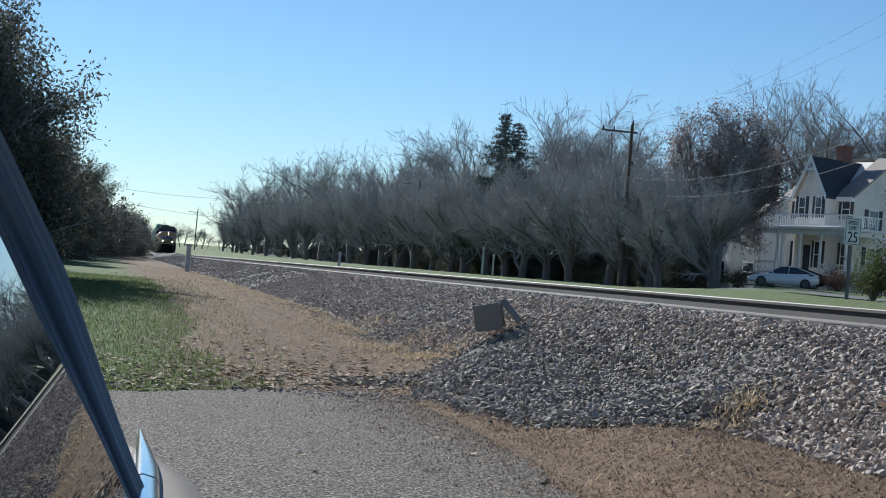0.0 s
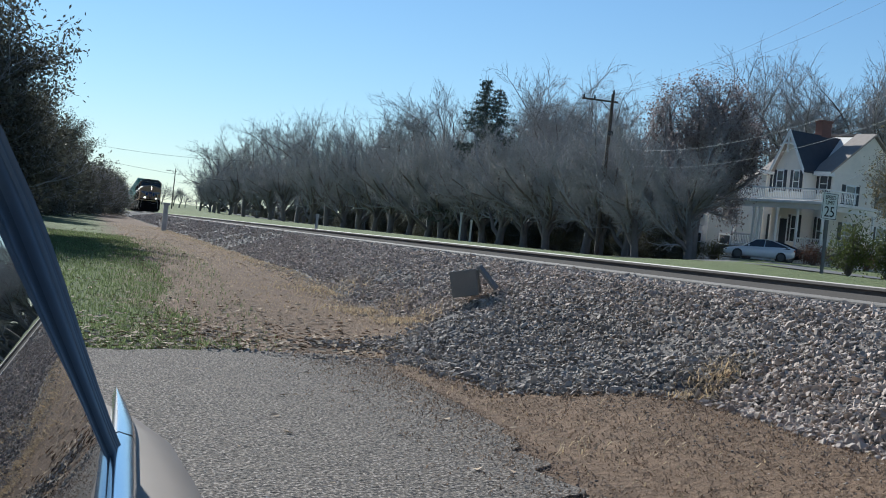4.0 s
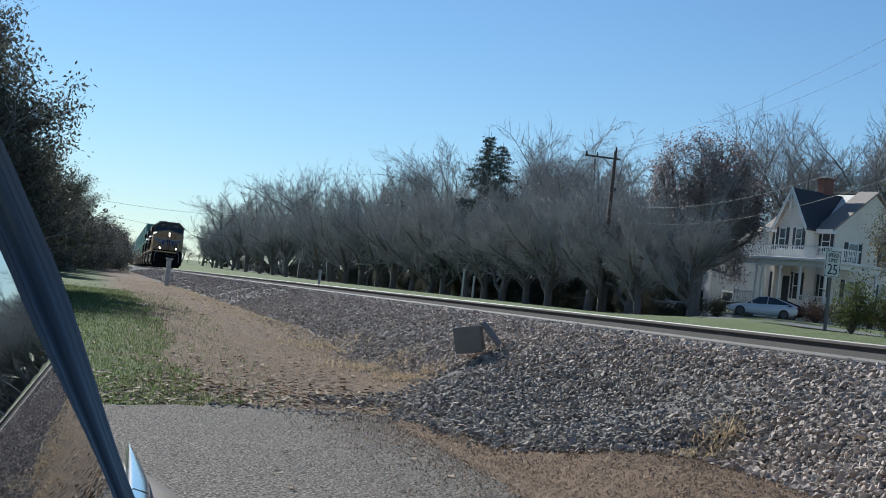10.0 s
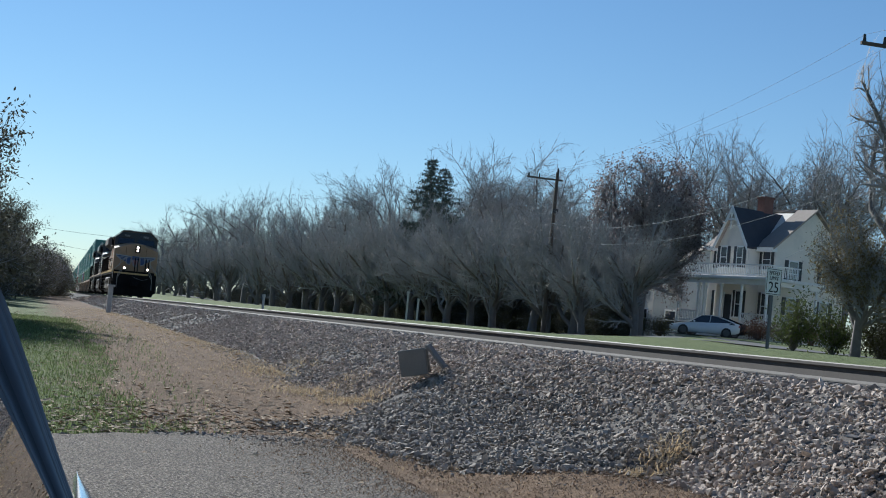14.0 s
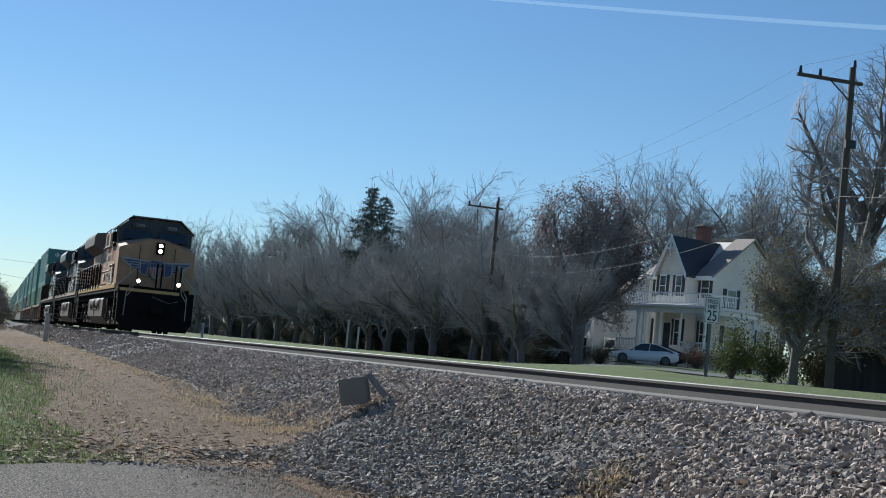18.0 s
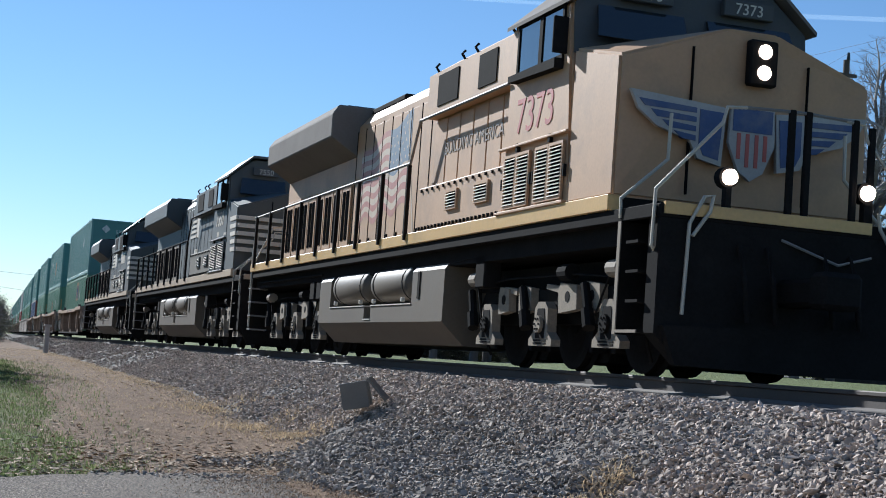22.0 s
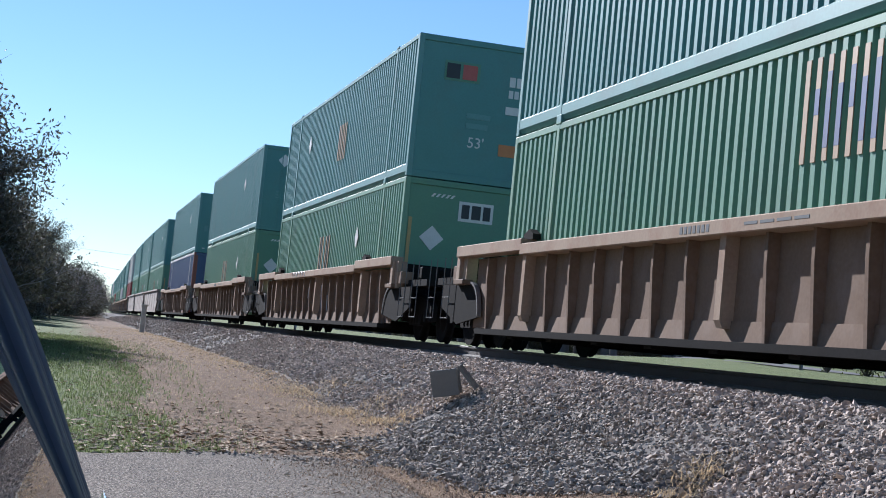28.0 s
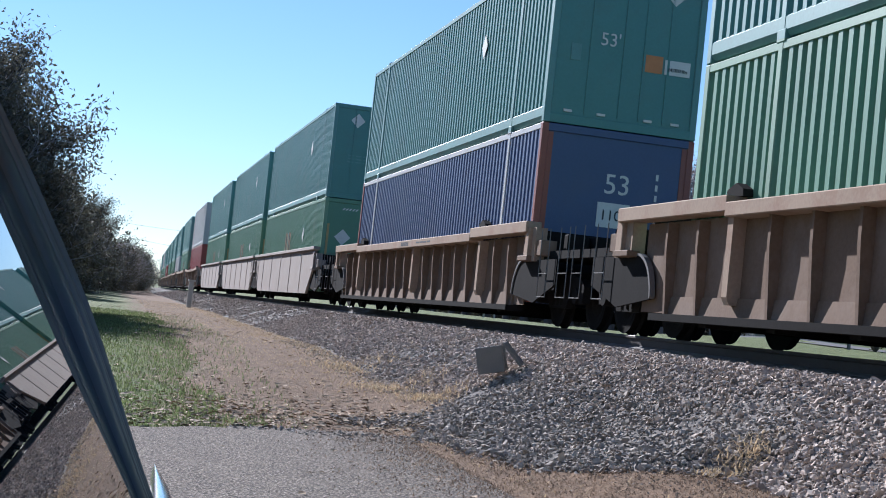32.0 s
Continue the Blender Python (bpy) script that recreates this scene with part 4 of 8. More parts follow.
TANK_GREY = material("dusty_tank_steel", (0.135, 0.112, 0.083), 0.6, 0.0, (0.10, 0.085, 0.067), 1.0, 30, 0.002, stain=(0.13, 0.115, 0.1), stain_scale=1.5, stain_amount=0.5, spec=0.2)
TRUCK_GREY = material("dusty_truck_casting", (0.33, 0.28, 0.215), 0.85, 0.0, (0.20, 0.17, 0.13), 4, 40, 0.004, stain=(0.09, 0.08, 0.07), stain_scale=4, stain_amount=0.6, spec=0.15)
RAIL_GREY = material("handrail_paint", (0.22, 0.21, 0.20), 0.6, 0.0, spec=0.25)
RAIL_YELLOW = material("pale_handrail_paint", (0.52, 0.47, 0.38), 0.45, 0.1)
STRIPE_WHITE = material("dulled_white_and_lit_edge", (0.66, 0.60, 0.50), 0.7, 0, (0.55, 0.515, 0.455), 2, 30, stain=(0.25, 0.22, 0.185), stain_scale=2, stain_amount=0.4, spec=0.12)
TAN_SILL = paint("tan_dusty_sill", (0.44, 0.35, 0.25), 0.8, 0.4, 0.12)
LETTER_RED = material("red_lettering", (0.42, 0.10, 0.075), 0.5)
LETTER_GREY = material("grey_lettering", (0.26, 0.21, 0.165), 0.5)
LOGO_BLUE = material("emblem_blue", (0.045, 0.075, 0.20), 0.5, stain=(0.2, 0.17, 0.14), stain_scale=3, stain_amount=0.4)
EMBLEM_WHITE = material("grimy_emblem_white", (0.40, 0.38, 0.36), 0.55, 0, (0.3, 0.28, 0.26), 3, 30)
FLAG_RED = material("faded_flag_red", (0.44, 0.19, 0.15), 0.5, stain=(0.4, 0.26, 0.12), stain_scale=3, stain_amount=0.35)
FLAG_WHITE = material("faded_flag_white", (0.56, 0.45, 0.33), 0.5, stain=(0.5, 0.36, 0.2), stain_scale=3, stain_amount=0.3)
FLAG_BLUE = material("faded_flag_blue", (0.17, 0.22, 0.28), 0.5, stain=(0.2, 0.2, 0.15), stain_scale=3, stain_amount=0.3)
CAB_GLASS = glass("dark_cab_glass")
LAMP = glow("lit_headlamp", (1.0, 0.70, 0.46), 5.0)
BULB = glow("lit_bulb", (1.0, 0.86, 0.68), 20.0)
# near black on solid pieces: stands in for shade inside slots and louvers
GAP_DARK = material("opening_shade_black", (0.010, 0.010, 0.011), 1.0, spec=0.0)


def letters(text, size, mat, m, parent, label="", name="lettering", depth=0.004):
    """Words in the built-in font as a thin mesh: read along local x, upright along local y."""
    cu = bpy.data.curves.new("words", "FONT")
    cu.body, cu.size, cu.extrude, cu.align_x, cu.resolution_u = text, size, depth, "CENTER", 3
    tmp = bpy.data.objects.new("words", cu)
    scene.collection.objects.link(tmp)
    me = bpy.data.meshes.new_from_object(tmp.evaluated_get(bpy.context.evaluated_depsgraph_get()))
    bpy.data.objects.remove(tmp)
    me.materials.clear()
    me.materials.append(mat)
    ob = new(name, me)
    ob.parent, ob.matrix_basis = parent, m
    if label:
        ob["label"] = label
    return ob


def side_plane(y, z, x=-1.51):
    """Pose for writing on the near side: read from the front of the train leftwards as seen from the lawn."""
    return Matrix.Translation((x, y, z)) @ Matrix.Rotation(radians(-90), 4, "Z") @ Matrix.Rotation(radians(90), 4, "X")


def front_plane(x, y, z):
    return Matrix.Translation((x, y, z)) @ Matrix.Rotation(radians(90), 4, "X")


def louver(parent, x, y0, y1, z0, z1, n, mat, name="louver_grille"):
    """A framed grille of tilted slats on the near side."""
    bm = bmesh.new()
    t = 0.035
    for a, b, c, d in ((y0, y1, z0, z0 + t), (y0, y1, z1 - t, z1), (y0, y0 + t, z0 + t, z1 - t), (y1 - t, y1, z0 + t, z1 - t)):
        box(bm, x - 0.03, x + 0.005, a, b, c, d)
    fr = part(name, bm, mat, parent)
    # dark sheet behind the slats in place of the shaded inside
    bm = bmesh.new()
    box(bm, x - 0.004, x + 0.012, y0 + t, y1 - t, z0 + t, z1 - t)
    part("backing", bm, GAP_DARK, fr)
    h = (z1 - z0 - 2 * t) / n
    bm = bmesh.new()
    prism(bm, [(x - 0.045, 0), (x - 0.012, h * 0.62), (x - 0.006, h * 0.62), (x - 0.037, 0)], "y", y0 + t, y1 - t)
    me = bpy.data.meshes.new("slat")
    bm.to_mesh(me)
    bm.free()
    me.materials.append(STRIPE_WHITE if mat is not UNDER_BLACK else mat)
    for i in range(n):
        piece("slat", me, Matrix.Translation((0, 0, z0 + t + h * (i + 0.1))), fr)
    return fr


def wheelset(parent, y, r=0.53):
    bm = bmesh.new()
    for s in (-1, 1):
        prof = [(-s * 0.03, r * 1.05), (0.0, r * 0.95), (s * 0.1, r * 0.97), (s * 0.1, r * 0.8), (s * 0.07, r * 0.55), (s * 0.09, r * 0.25), (s * 0.09, 0.05)]
        rings = []
        for a, b in prof:
            rings.append([bm.verts.new((s * 0.70 + a, math.cos(2 * math.pi * k / 24) * b, math.sin(2 * math.pi * k / 24) * b)) for k in range(24)])
        for p, q in zip(rings, rings[1:]):
            for k in range(24):
                bm.faces.new((p[k], p[(k + 1) % 24], q[(k + 1) % 24], q[k]))
        bm.faces.new(rings[0])
        bm.faces.new(rings[-1])
    tube(bm, [(-0.8, 0, 0), (0.8, 0, 0)], 0.09, 10)
    bmesh.ops.recalc_face_normals(bm, faces=bm.faces)
    ob = part("wheelset", bm, UNDER_BLACK, parent)
    ob.location = (0, y, r)
    return ob


def six_wheel_truck(parent, y0, name="truck"):
    """A six-wheel truck: cast side frames with cut-outs, pedestal legs with bearing caps, brake gear and three wheelsets."""
    tr = empty(name)
    tr.parent = parent
    tr.location = (0, y0, 0)
    # side frames near black: the shade around the pedestals is in their colour
    for s in (-1, 1):
        bm = bmesh.new()
        prism(bm, [(-2.5, 0.78), (-2.35, 0.96), (2.35, 0.96), (2.5, 0.78), (2.2, 0.70), (-2.2, 0.70)], "x", s * 1.02, s * 1.12)
        part("side_frame", bm, UNDER_BLACK, tr)
    for k, yy in enumerate((-1.9, 0.0, 1.9)):
        wheelset(tr, yy)
        # pedestal leg: splayed foot, shoulders; black plates stand in for the shaded bearing window and slots
        bm = bmesh.new()
        prism(bm, [(yy - 0.36, 0.27), (yy - 0.36, 0.35), (yy - 0.22, 0.44), (yy - 0.20, 0.72), (yy - 0.11, 0.80), (yy + 0.11, 0.80), (yy + 0.20, 0.72), (yy + 0.22, 0.44), (yy + 0.36, 0.35), (yy + 0.36, 0.27)], "x", -1.25, -1.13)
        bx = part("pedestal", bm, TRUCK_GREY, tr, "dusty cast pedestal leg")
        bm = bmesh.new()
        prism(bm, [(yy - 0.13, 0.36), (yy - 0.15, 0.55), (yy - 0.10, 0.72), (yy + 0.10, 0.72), (yy + 0.15, 0.55), (yy + 0.13, 0.36)], "x", -1.258, -1.245)
        part("bearing_recess", bm, UNDER_BLACK, bx)
        bm = bmesh.new()
        tube(bm, [(-1.30, yy, 0.53), (-1.25, yy, 0.53)], 0.105, 14)
        part("bearing_cap", bm, TRUCK_GREY if k == 1 else UNDER_BLACK, bx)
        bm = bmesh.new()
        for q in range(6):
            t = q * math.pi / 3
            tube(bm, [(-1.315, yy + 0.07 * math.cos(t), 0.53 + 0.07 * math.sin(t)), (-1.30, yy + 0.07 * math.cos(t), 0.53 + 0.07 * math.sin(t))], 0.014, 6)
        part("cap_bolts", bm, UNDER_BLACK, bx)
        blocks("foot_slot", [(-1.256, -1.245, yy - 0.2, yy + 0.2, z, z + 0.022) for z in (0.29, 0.325)], UNDER_BLACK, bx)
        # damper leaning behind the leg
        bm = bmesh.new()
        tube(bm, [(-1.30, yy + 0.34, 0.50), (-1.26, yy + 0.62, 0.98)], 0.055, 8)
        tube(bm, [(-1.31, yy + 0.33, 0.48), (-1.29, yy + 0.45, 0.68)], 0.075, 8)
        part("damper", bm, UNDER_BLACK, tr)
    # castings over the frame: brackets, arms and spring pockets; a black disc stands in for each shaded round hole
    for a, b in ((-1.62, -1.18), (-0.98, -0.42), (0.42, 0.86), (1.18, 1.58)):
        bm = bmesh.new()
        prism(bm, [(a, 0.70), (a + 0.03, 0.98), (b - 0.05, 1.02), (b, 0.92), (b - 0.03, 0.66)], "x", -1.22, -1.11)
        br = part("frame_bracket", bm, TRUCK_GREY, tr, "dusty cast frame bracket")
        bm = bmesh.new()
        tube(bm, [(-1.226, (a + b) / 2, 0.85), (-1.20, (a + b) / 2, 0.85)], 0.065, 12)
        part("hole", bm, UNDER_BLACK, br)
    for a in (-0.42, 0.98):
        bm = bmesh.new()
        prism(bm, [(a, 0.90), (a + 0.42, 0.96), (a + 0.42, 1.02), (a, 0.98)], "x", -1.20, -1.08)
        part("frame_arm", bm, TRUCK_GREY, tr)
    for yy, mat_ in ((-2.1, DUSTY_DOOR), (-0.75, UNDER_BLACK), (2.35, DUSTY_DOOR)):
        bm = bmesh.new()
        tube(bm, [(-1.25, yy - 0.13, 1.13), (-1.25, yy + 0.13, 1.13)], 0.10, 12)
        tube(bm, [(-1.25, yy + 0.13, 1.13), (-1.25, yy + 0.24, 1.13)], 0.035, 8)
        part("brake_cylinder", bm, mat_, tr)
    rods("brake_rod", ([(-1.27, -1.95, 1.05), (-1.27, -1.62, 0.62)], [(-1.27, 2.25, 1.05), (-1.27, 2.05, 0.62)], [(-1.2, -2.4, 1.02), (-1.24, -1.0, 1.10), (-1.24, 1.2, 1.11), (-1.2, 2.4, 1.04)]), 0.014, 6, UNDER_BLACK, tr)
    rods("sand_pipe", ([(-1.18, -2.42, 1.05), (-1.12, -2.50, 0.55), (-0.95, -2.44, 0.14)], [(-1.18, 2.42, 1.05), (-1.12, 2.50, 0.55), (-0.95, 2.44, 0.14)]), 0.02, 6, UNDER_BLACK, tr)
    for yy in (-1.9, 0.0, 1.9):
        bm = bmesh.new()
        prism(bm, [(yy - 0.75, 0.30), (yy - 0.62, 0.12), (yy + 0.35, 0.10), (yy + 0.45, 0.30), (yy + 0.45, 0.70), (yy - 0.75, 0.70)], "x", -0.62, 0.62)
        part("traction_motor", bm, UNDER_BLACK, tr)
    for s in (-1, 1):
        blocks("brake_shoe", [(min(s * 0.66, s * 0.86), max(s * 0.66, s * 0.86), yy + q, yy + q + 0.10, 0.22, 0.80) for yy in (-1.9, 0.0, 1.9) for q in (-0.68, 0.58)], UNDER_BLACK, tr, 0.01)
    bm = bmesh.new()
    box(bm, -0.95, 0.95, -2.5, 2.5, 0.55, 0.95)
    part("bolster", bm, UNDER_BLACK, tr)
    return tr


def locomotive(lead, body, sill, label, number="", wing=12.72):
    """A long six-axle road locomotive: nose, cab, equipment cabinets, hood, radiator wings, frame, tank, trucks and railings."""
    e = empty("locomotive")
    roof = ROOF_GREY if lead else body
    # frame and sill
    bm = bmesh.new()
    box(bm, -1.54, 1.54, -0.85, 19.25, 1.56, 1.70, 0.01)
    box(bm, -1.40, 1.40, 0.2, 19.2, 1.34, 1.56)
    box(bm, -0.9, 0.9, -0.6, 19.2, 1.0, 1.28)
    part("frame", bm, UNDER_BLACK, e)
    blocks("side_sill", ((-1.575, -1.44, 0.15, 19.2, 1.70, 1.872), (1.44, 1.575, 0.15, 19.2, 1.70, 1.872)), sill, e, 0.008)
    simple("walkway", -1.44, 1.44, 0.2, 19.2, 1.72, 1.86, UNDER_BLACK, e)
    # nose: sides, gabled top rising to the windshield
    bm = bmesh.new()
    front = [(-1.53, 1.86), (1.53, 1.86), (1.53, 3.38), (0.30, 3.80), (-0.30, 3.80), (-1.53, 3.38)]
    back = [(-1.54, 1.86), (1.54, 1.86), (1.54, 3.64), (0.38, 3.92), (-0.38, 3.92), (-1.54, 3.64)]
    A = [bm.verts.new((a, 0.06 + 0.10 * abs(a) / 1.46, b)) for a, b in front]
    B = [bm.verts.new((a, 1.38, b)) for a, b in back]
    for i in range(6):
        bm.faces.new((A[i], A[(i + 1) % 6], B[(i + 1) % 6], B[i]))
    bm.faces.new(A[::-1])
    bm.faces.new(B)
    bmesh.ops.recalc_face_normals(bm, faces=bm.faces)
    bmesh.ops.bevel(bm, geom=list(bm.edges), offset=0.03, segments=2, affect="EDGES")
    nose = part("nose", bm, body, e)
    blocks("door_seam", ((-0.715, -0.695, 0.085, 0.12, 1.95, 3.55), (0.70, 0.715, 0.085, 0.12, 1.95, 3.5)), GAP_DARK, nose)
    # cab
    bm = bmesh.new()
    prof = [(-1.54, 1.86), (1.54, 1.86), (1.54, 4.24), (0.98, 4.70), (-0.98, 4.70), (-1.54, 4.24)]
    A = [bm.verts.new((a, 1.30 + (0.28 if b > 4 else 0), b)) for a, b in prof]
    B = [bm.verts.new((a, 3.45, b)) for a, b in prof]
    for i in range(6):
        bm.faces.new((A[i], A[(i + 1) % 6], B[(i + 1) % 6], B[i]))
    bm.faces.new(A[::-1])
    bm.faces.new(B)
    bmesh.ops.recalc_face_normals(bm, faces=bm.faces)
    bmesh.ops.bevel(bm, geom=list(bm.edges), offset=0.035, segments=2, affect="EDGES")
    cab = part("cab", bm, body, e)
    bm = bmesh.new()
    prism(bm, [(-1.60, 4.21), (-1.0, 4.73), (1.0, 4.73), (1.60, 4.21), (1.60, 4.26), (1.0, 4.79), (-1.0, 4.79), (-1.60, 4.26)], "y", 1.42, 3.5)
    part("cab_roof", bm, roof, e)
    V = [(-1.51, 1.475, 3.62), (1.51, 1.475, 3.62), (1.51, 1.535, 4.22), (0.96, 1.55, 4.68), (-0.96, 1.55, 4.68), (-1.51, 1.535, 4.22)]
    mesh_part("cab_front", V + [(a, b + 0.03, c) for a, b, c in V], [(0, 1, 2, 3, 4, 5), (11, 10, 9, 8, 7, 6)] + [(i, (i + 6), (i + 1) % 6 + 6, (i + 1) % 6) for i in range(6)], CAB_GREY if lead else body, e, "dark grey cab front" if lead else "")
    for x0, x1 in ((-1.30, -0.16), (0.16, 1.30)):
        bm = bmesh.new()
        vs = [bm.verts.new(q) for q in ((x0, 1.325, 3.80), (x1, 1.325, 3.80), (x1 * 0.96, 1.515, 4.20), (x0 * 0.96, 1.515, 4.20))]
        f = bm.faces.new(vs)
        bmesh.ops.recalc_face_normals(bm, faces=[f])
        r = bmesh.ops.extrude_face_region(bm, geom=[f])
        bmesh.ops.translate(bm, vec=(0, -0.035, 0.012), verts=[v for v in r["geom"] if isinstance(v, bmesh.types.BMVert)])
        bmesh.ops.recalc_face_normals(bm, faces=bm.faces)
        part("windshield", bm, CAB_GLASS, e, "dark cab windshield pane")
    rods("wiper", ([(-1.0, 1.24, 3.70), (-0.2, 1.22, 3.80)], [(0.2, 1.22, 3.80), (1.0, 1.24, 3.72)]), 0.012, 5, UNDER_BLACK, e)
    for a, b in ((1.75, 2.35), (2.45, 3.12)):
        bm = bmesh.new()
        for c, d, z0, z1 in ((a - 0.05, b + 0.05, 3.58, 3.63), (a - 0.05, b + 0.05, 4.20, 4.24), (a - 0.05, a, 3.63, 4.20), (b, b + 0.05, 3.63, 4.20)):
            box(bm, -1.57, -1.53, c, d, z0, z1)
        w = part("cab_window", bm, UNDER_BLACK, e)
        bm = bmesh.new()
        box(bm, -1.555, -1.535, a, b, 3.63, 4.20)
        part("pane", bm, CAB_GLASS, w)
    bm = bmesh.new()
    box(bm, -1.72, -1.53, 1.62, 1.66, 3.62, 4.05, 0.01)
    tube(bm, [(-1.52, 1.64, 3.7), (-1.62, 1.64, 3.72)], 0.012, 5)
    part("mirror", bm, UNDER_BLACK, e)
    bm = bmesh.new()
    prism(bm, [(1.7, 3.58), (3.2, 3.58), (3.2, 3.50), (1.7, 3.46)], "x", -1.66, -1.54)
    part("arm_rest", bm, UNDER_BLACK, e)
    # number boards over the windshield
    for s in (-1, 1):
        bm = bmesh.new()
        box(bm, s * 0.66 - 0.33, s * 0.66 + 0.33, 1.40, 1.50, 4.30, 4.50, 0.01)
        nb = part("number_board", bm, CAB_GREY, e)
        if number:
            letters(number, 0.19, STRIPE_WHITE, front_plane(s * 0.66, 1.395, 4.33), nb, "white road number", "road_number")
    # equipment cabinets behind the cab, full width
    bm = bmesh.new()
    box(bm, -1.53, 1.53, 3.45, 7.0, 1.86, 2.52, 0.015)
    part("lower_cabinet", bm, body if lead else DUSTY_BLACK, e)
    bm = bmesh.new()
    box(bm, -1.34, 1.34, 3.45, 6.95, 2.52, 3.56)
    part("inner_cabinet", bm, LOCO_BLACK if not lead else body, e)
    bm = bmesh.new()
    prism(bm, [(-1.50, 3.56), (1.50, 3.56), (1.50, 4.20), (1.05, 4.5), (-1.05, 4.5), (-1.50, 4.20)], "y", 3.45, 6.98)
    part("upper_cabinet", bm, body, e)
    for y0, y1 in ((4.05, 4.75), (5.6, 6.5)):
        bm = bmesh.new()
        box(bm, -1.515, -1.495, y0, y1, 3.68, 4.14, 0.004)
        part("grille_panel", bm, UNDER_BLACK, e, "dark wire-mesh intake panel")
    rods("lifting_eye", [[(-1.47, yy, 4.2), (-1.53, yy, 4.28), (-1.47, yy + 0.05, 4.34)] for yy in (3.5, 4.9, 5.45, 6.6)], 0.02, 5, UNDER_BLACK, e)
    for i in range(6):
        y0 = 3.52 + i * 0.575
        simple("cabinet_door", -1.37, -1.34, y0, y0 + 0.53, 2.56, 3.52, body, e, 0.006)
    for y0 in (1.46, 2.50):
        if lead:
            for a in (y0, y0 + 0.43):
                louver(e, -1.555, a, a + 0.42, 1.93, 2.60, 14, body)
        else:
            louver(e, -1.555, y0, y0 + 0.86, 1.93, 2.60, 14, body)
        blocks("louver_hinge", [(-1.59, -1.545, y0 + q, y0 + q + 0.06, 2.62, 2.72) for q in (0.4,)], UNDER_BLACK, e)
        blocks("louver_latch", [(-1.585, -1.545, y0 + q, y0 + q + 0.035, 2.18, 2.32) for q in (-0.06, 0.885)], UNDER_BLACK, e)
    simple("louver_ledge", -1.60, -1.54, 1.36, 3.55, 2.68, 2.71, body, e, 0.006)
    simple("louver_foot", -1.60, -1.54, 1.36, 3.55, 1.87, 1.905, body, e, 0.006)
    louver(e, -1.535, 3.96, 4.50, 2.10, 2.38, 5, body, "small_louver")
    louver(e, -1.535, 5.20, 5.68, 2.10, 2.38, 5, body, "small_louver")
    bm = bmesh.new()
    for i in range(22):
        box(bm, -1.56, -1.52, 3.6 + i * 0.155, 3.63 + i * 0.155, 1.89, 1.94)
    for i in range(14):
        box(bm, -1.555, -1.52, 3.6 + i * 0.25, 3.63 + i * 0.25, 2.45, 2.49)
    b = part("bolts", bm, UNDER_BLACK, e)
    b["kind"] = "stuff"
    # long hood with its doors
    bm = bmesh.new()
    prism(bm, [(-1.0, 1.86), (1.0, 1.86), (1.0, 4.22), (0.8, 4.46), (-0.8, 4.46), (-1.0, 4.22)], "y", 6.98, 18.4)
    hood = part("hood", bm, body, e)
    for i in range(16):
        y0 = 7.1 + i * 0.56
        if y0 > wing - 0.1:
            break
        d = simple("hood_door", -1.028, -1.0, y0, y0 + 0.53, 1.92, 4.10, body, e, 0.006)
        blocks("latch", [(-1.036, -1.02, y0 + 0.40, y0 + 0.48, z, z + 0.11) for z in (1.98,)], GAP_DARK, d)
        simple("door_gap", -1.0355, -1.02, y0 + 0.535, y0 + 0.553, 1.92, 4.12, GAP_DARK, e)
    # radiator wings
    bm = bmesh.new()
    prism(bm, [(-1.0, 3.66), (-1.54, 3.99), (-1.54, 4.42), (-1.42, 4.60), (1.42, 4.60), (1.54, 4.42), (1.54, 3.99), (1.0, 3.66)], "y", wing, 18.35)
    bmesh.ops.bevel(bm, geom=list(bm.edges), offset=0.02, segments=1, affect="EDGES")
    part("radiator_wing", bm, ROOF_GREY if lead else body, e, "flared radiator housing")
    blocks("radiator_grille", [(-1.2, 1.2, wing + 0.2 + i * 0.4, wing + 0.42 + i * 0.4, 4.60, 4.64) for i in range(9)], UNDER_BLACK, e)
    blocks("roof_hatch", ((-0.8, 0.8, 10.6, 12.7, 4.46, 4.58), (-0.35, 0.35, 8.2, 9.4, 4.46, 4.66)), UNDER_BLACK if lead else body, e, 0.03)
    # rear equipment doors: tall frames with dark slots
    for i in range(8):
        y0 = 12.9 + i * 0.68
        d = simple("rear_door", -1.04, -1.0, y0, y0 + 0.62, 1.92, 3.22, body if lead else DUSTY_DOOR, e, 0.008)
        blocks("slot", [(-1.052, -1.03, y0 + q, y0 + q + 0.17, 2.14, 3.06) for q in (0.10, 0.36)], GAP_DARK, d)
    # railings
    top = [(-1.57, 3.40, 3.54), (-1.57, 7.05, 3.54), (-1.57, 7.42, 2.94), (-1.57, 19.0, 2.90)]
    bm = bmesh.new()
    tube(bm, top, 0.022, 6)
    part("handrail", bm, RAIL_GREY if lead else UNDER_BLACK, e)
    bm = bmesh.new()
    box(bm, -0.03, 0.03, -0.03, 0.03, 0, 1.13)
    me = bpy.data.meshes.new("rail_post")
    bm.to_mesh(me)
    bm.free()
    me.materials.append(UNDER_BLACK)
    for i in range(9):
        piece("rail_post", me, Matrix.Translation((-1.585, 7.42 + i * 1.42, 1.78)), e)
    bm = bmesh.new()
    tube(bm, [(1.50, 7.0, 2.92), (1.50, 19.0, 2.92)], 0.022, 6)
    part("handrail", bm, RAIL_GREY, e)
    # front platform, steps and pilot
    simple("front_platform", -1.5, 1.5, -0.95, 0.2, 1.56, 1.70, UNDER_BLACK, e, 0.01)
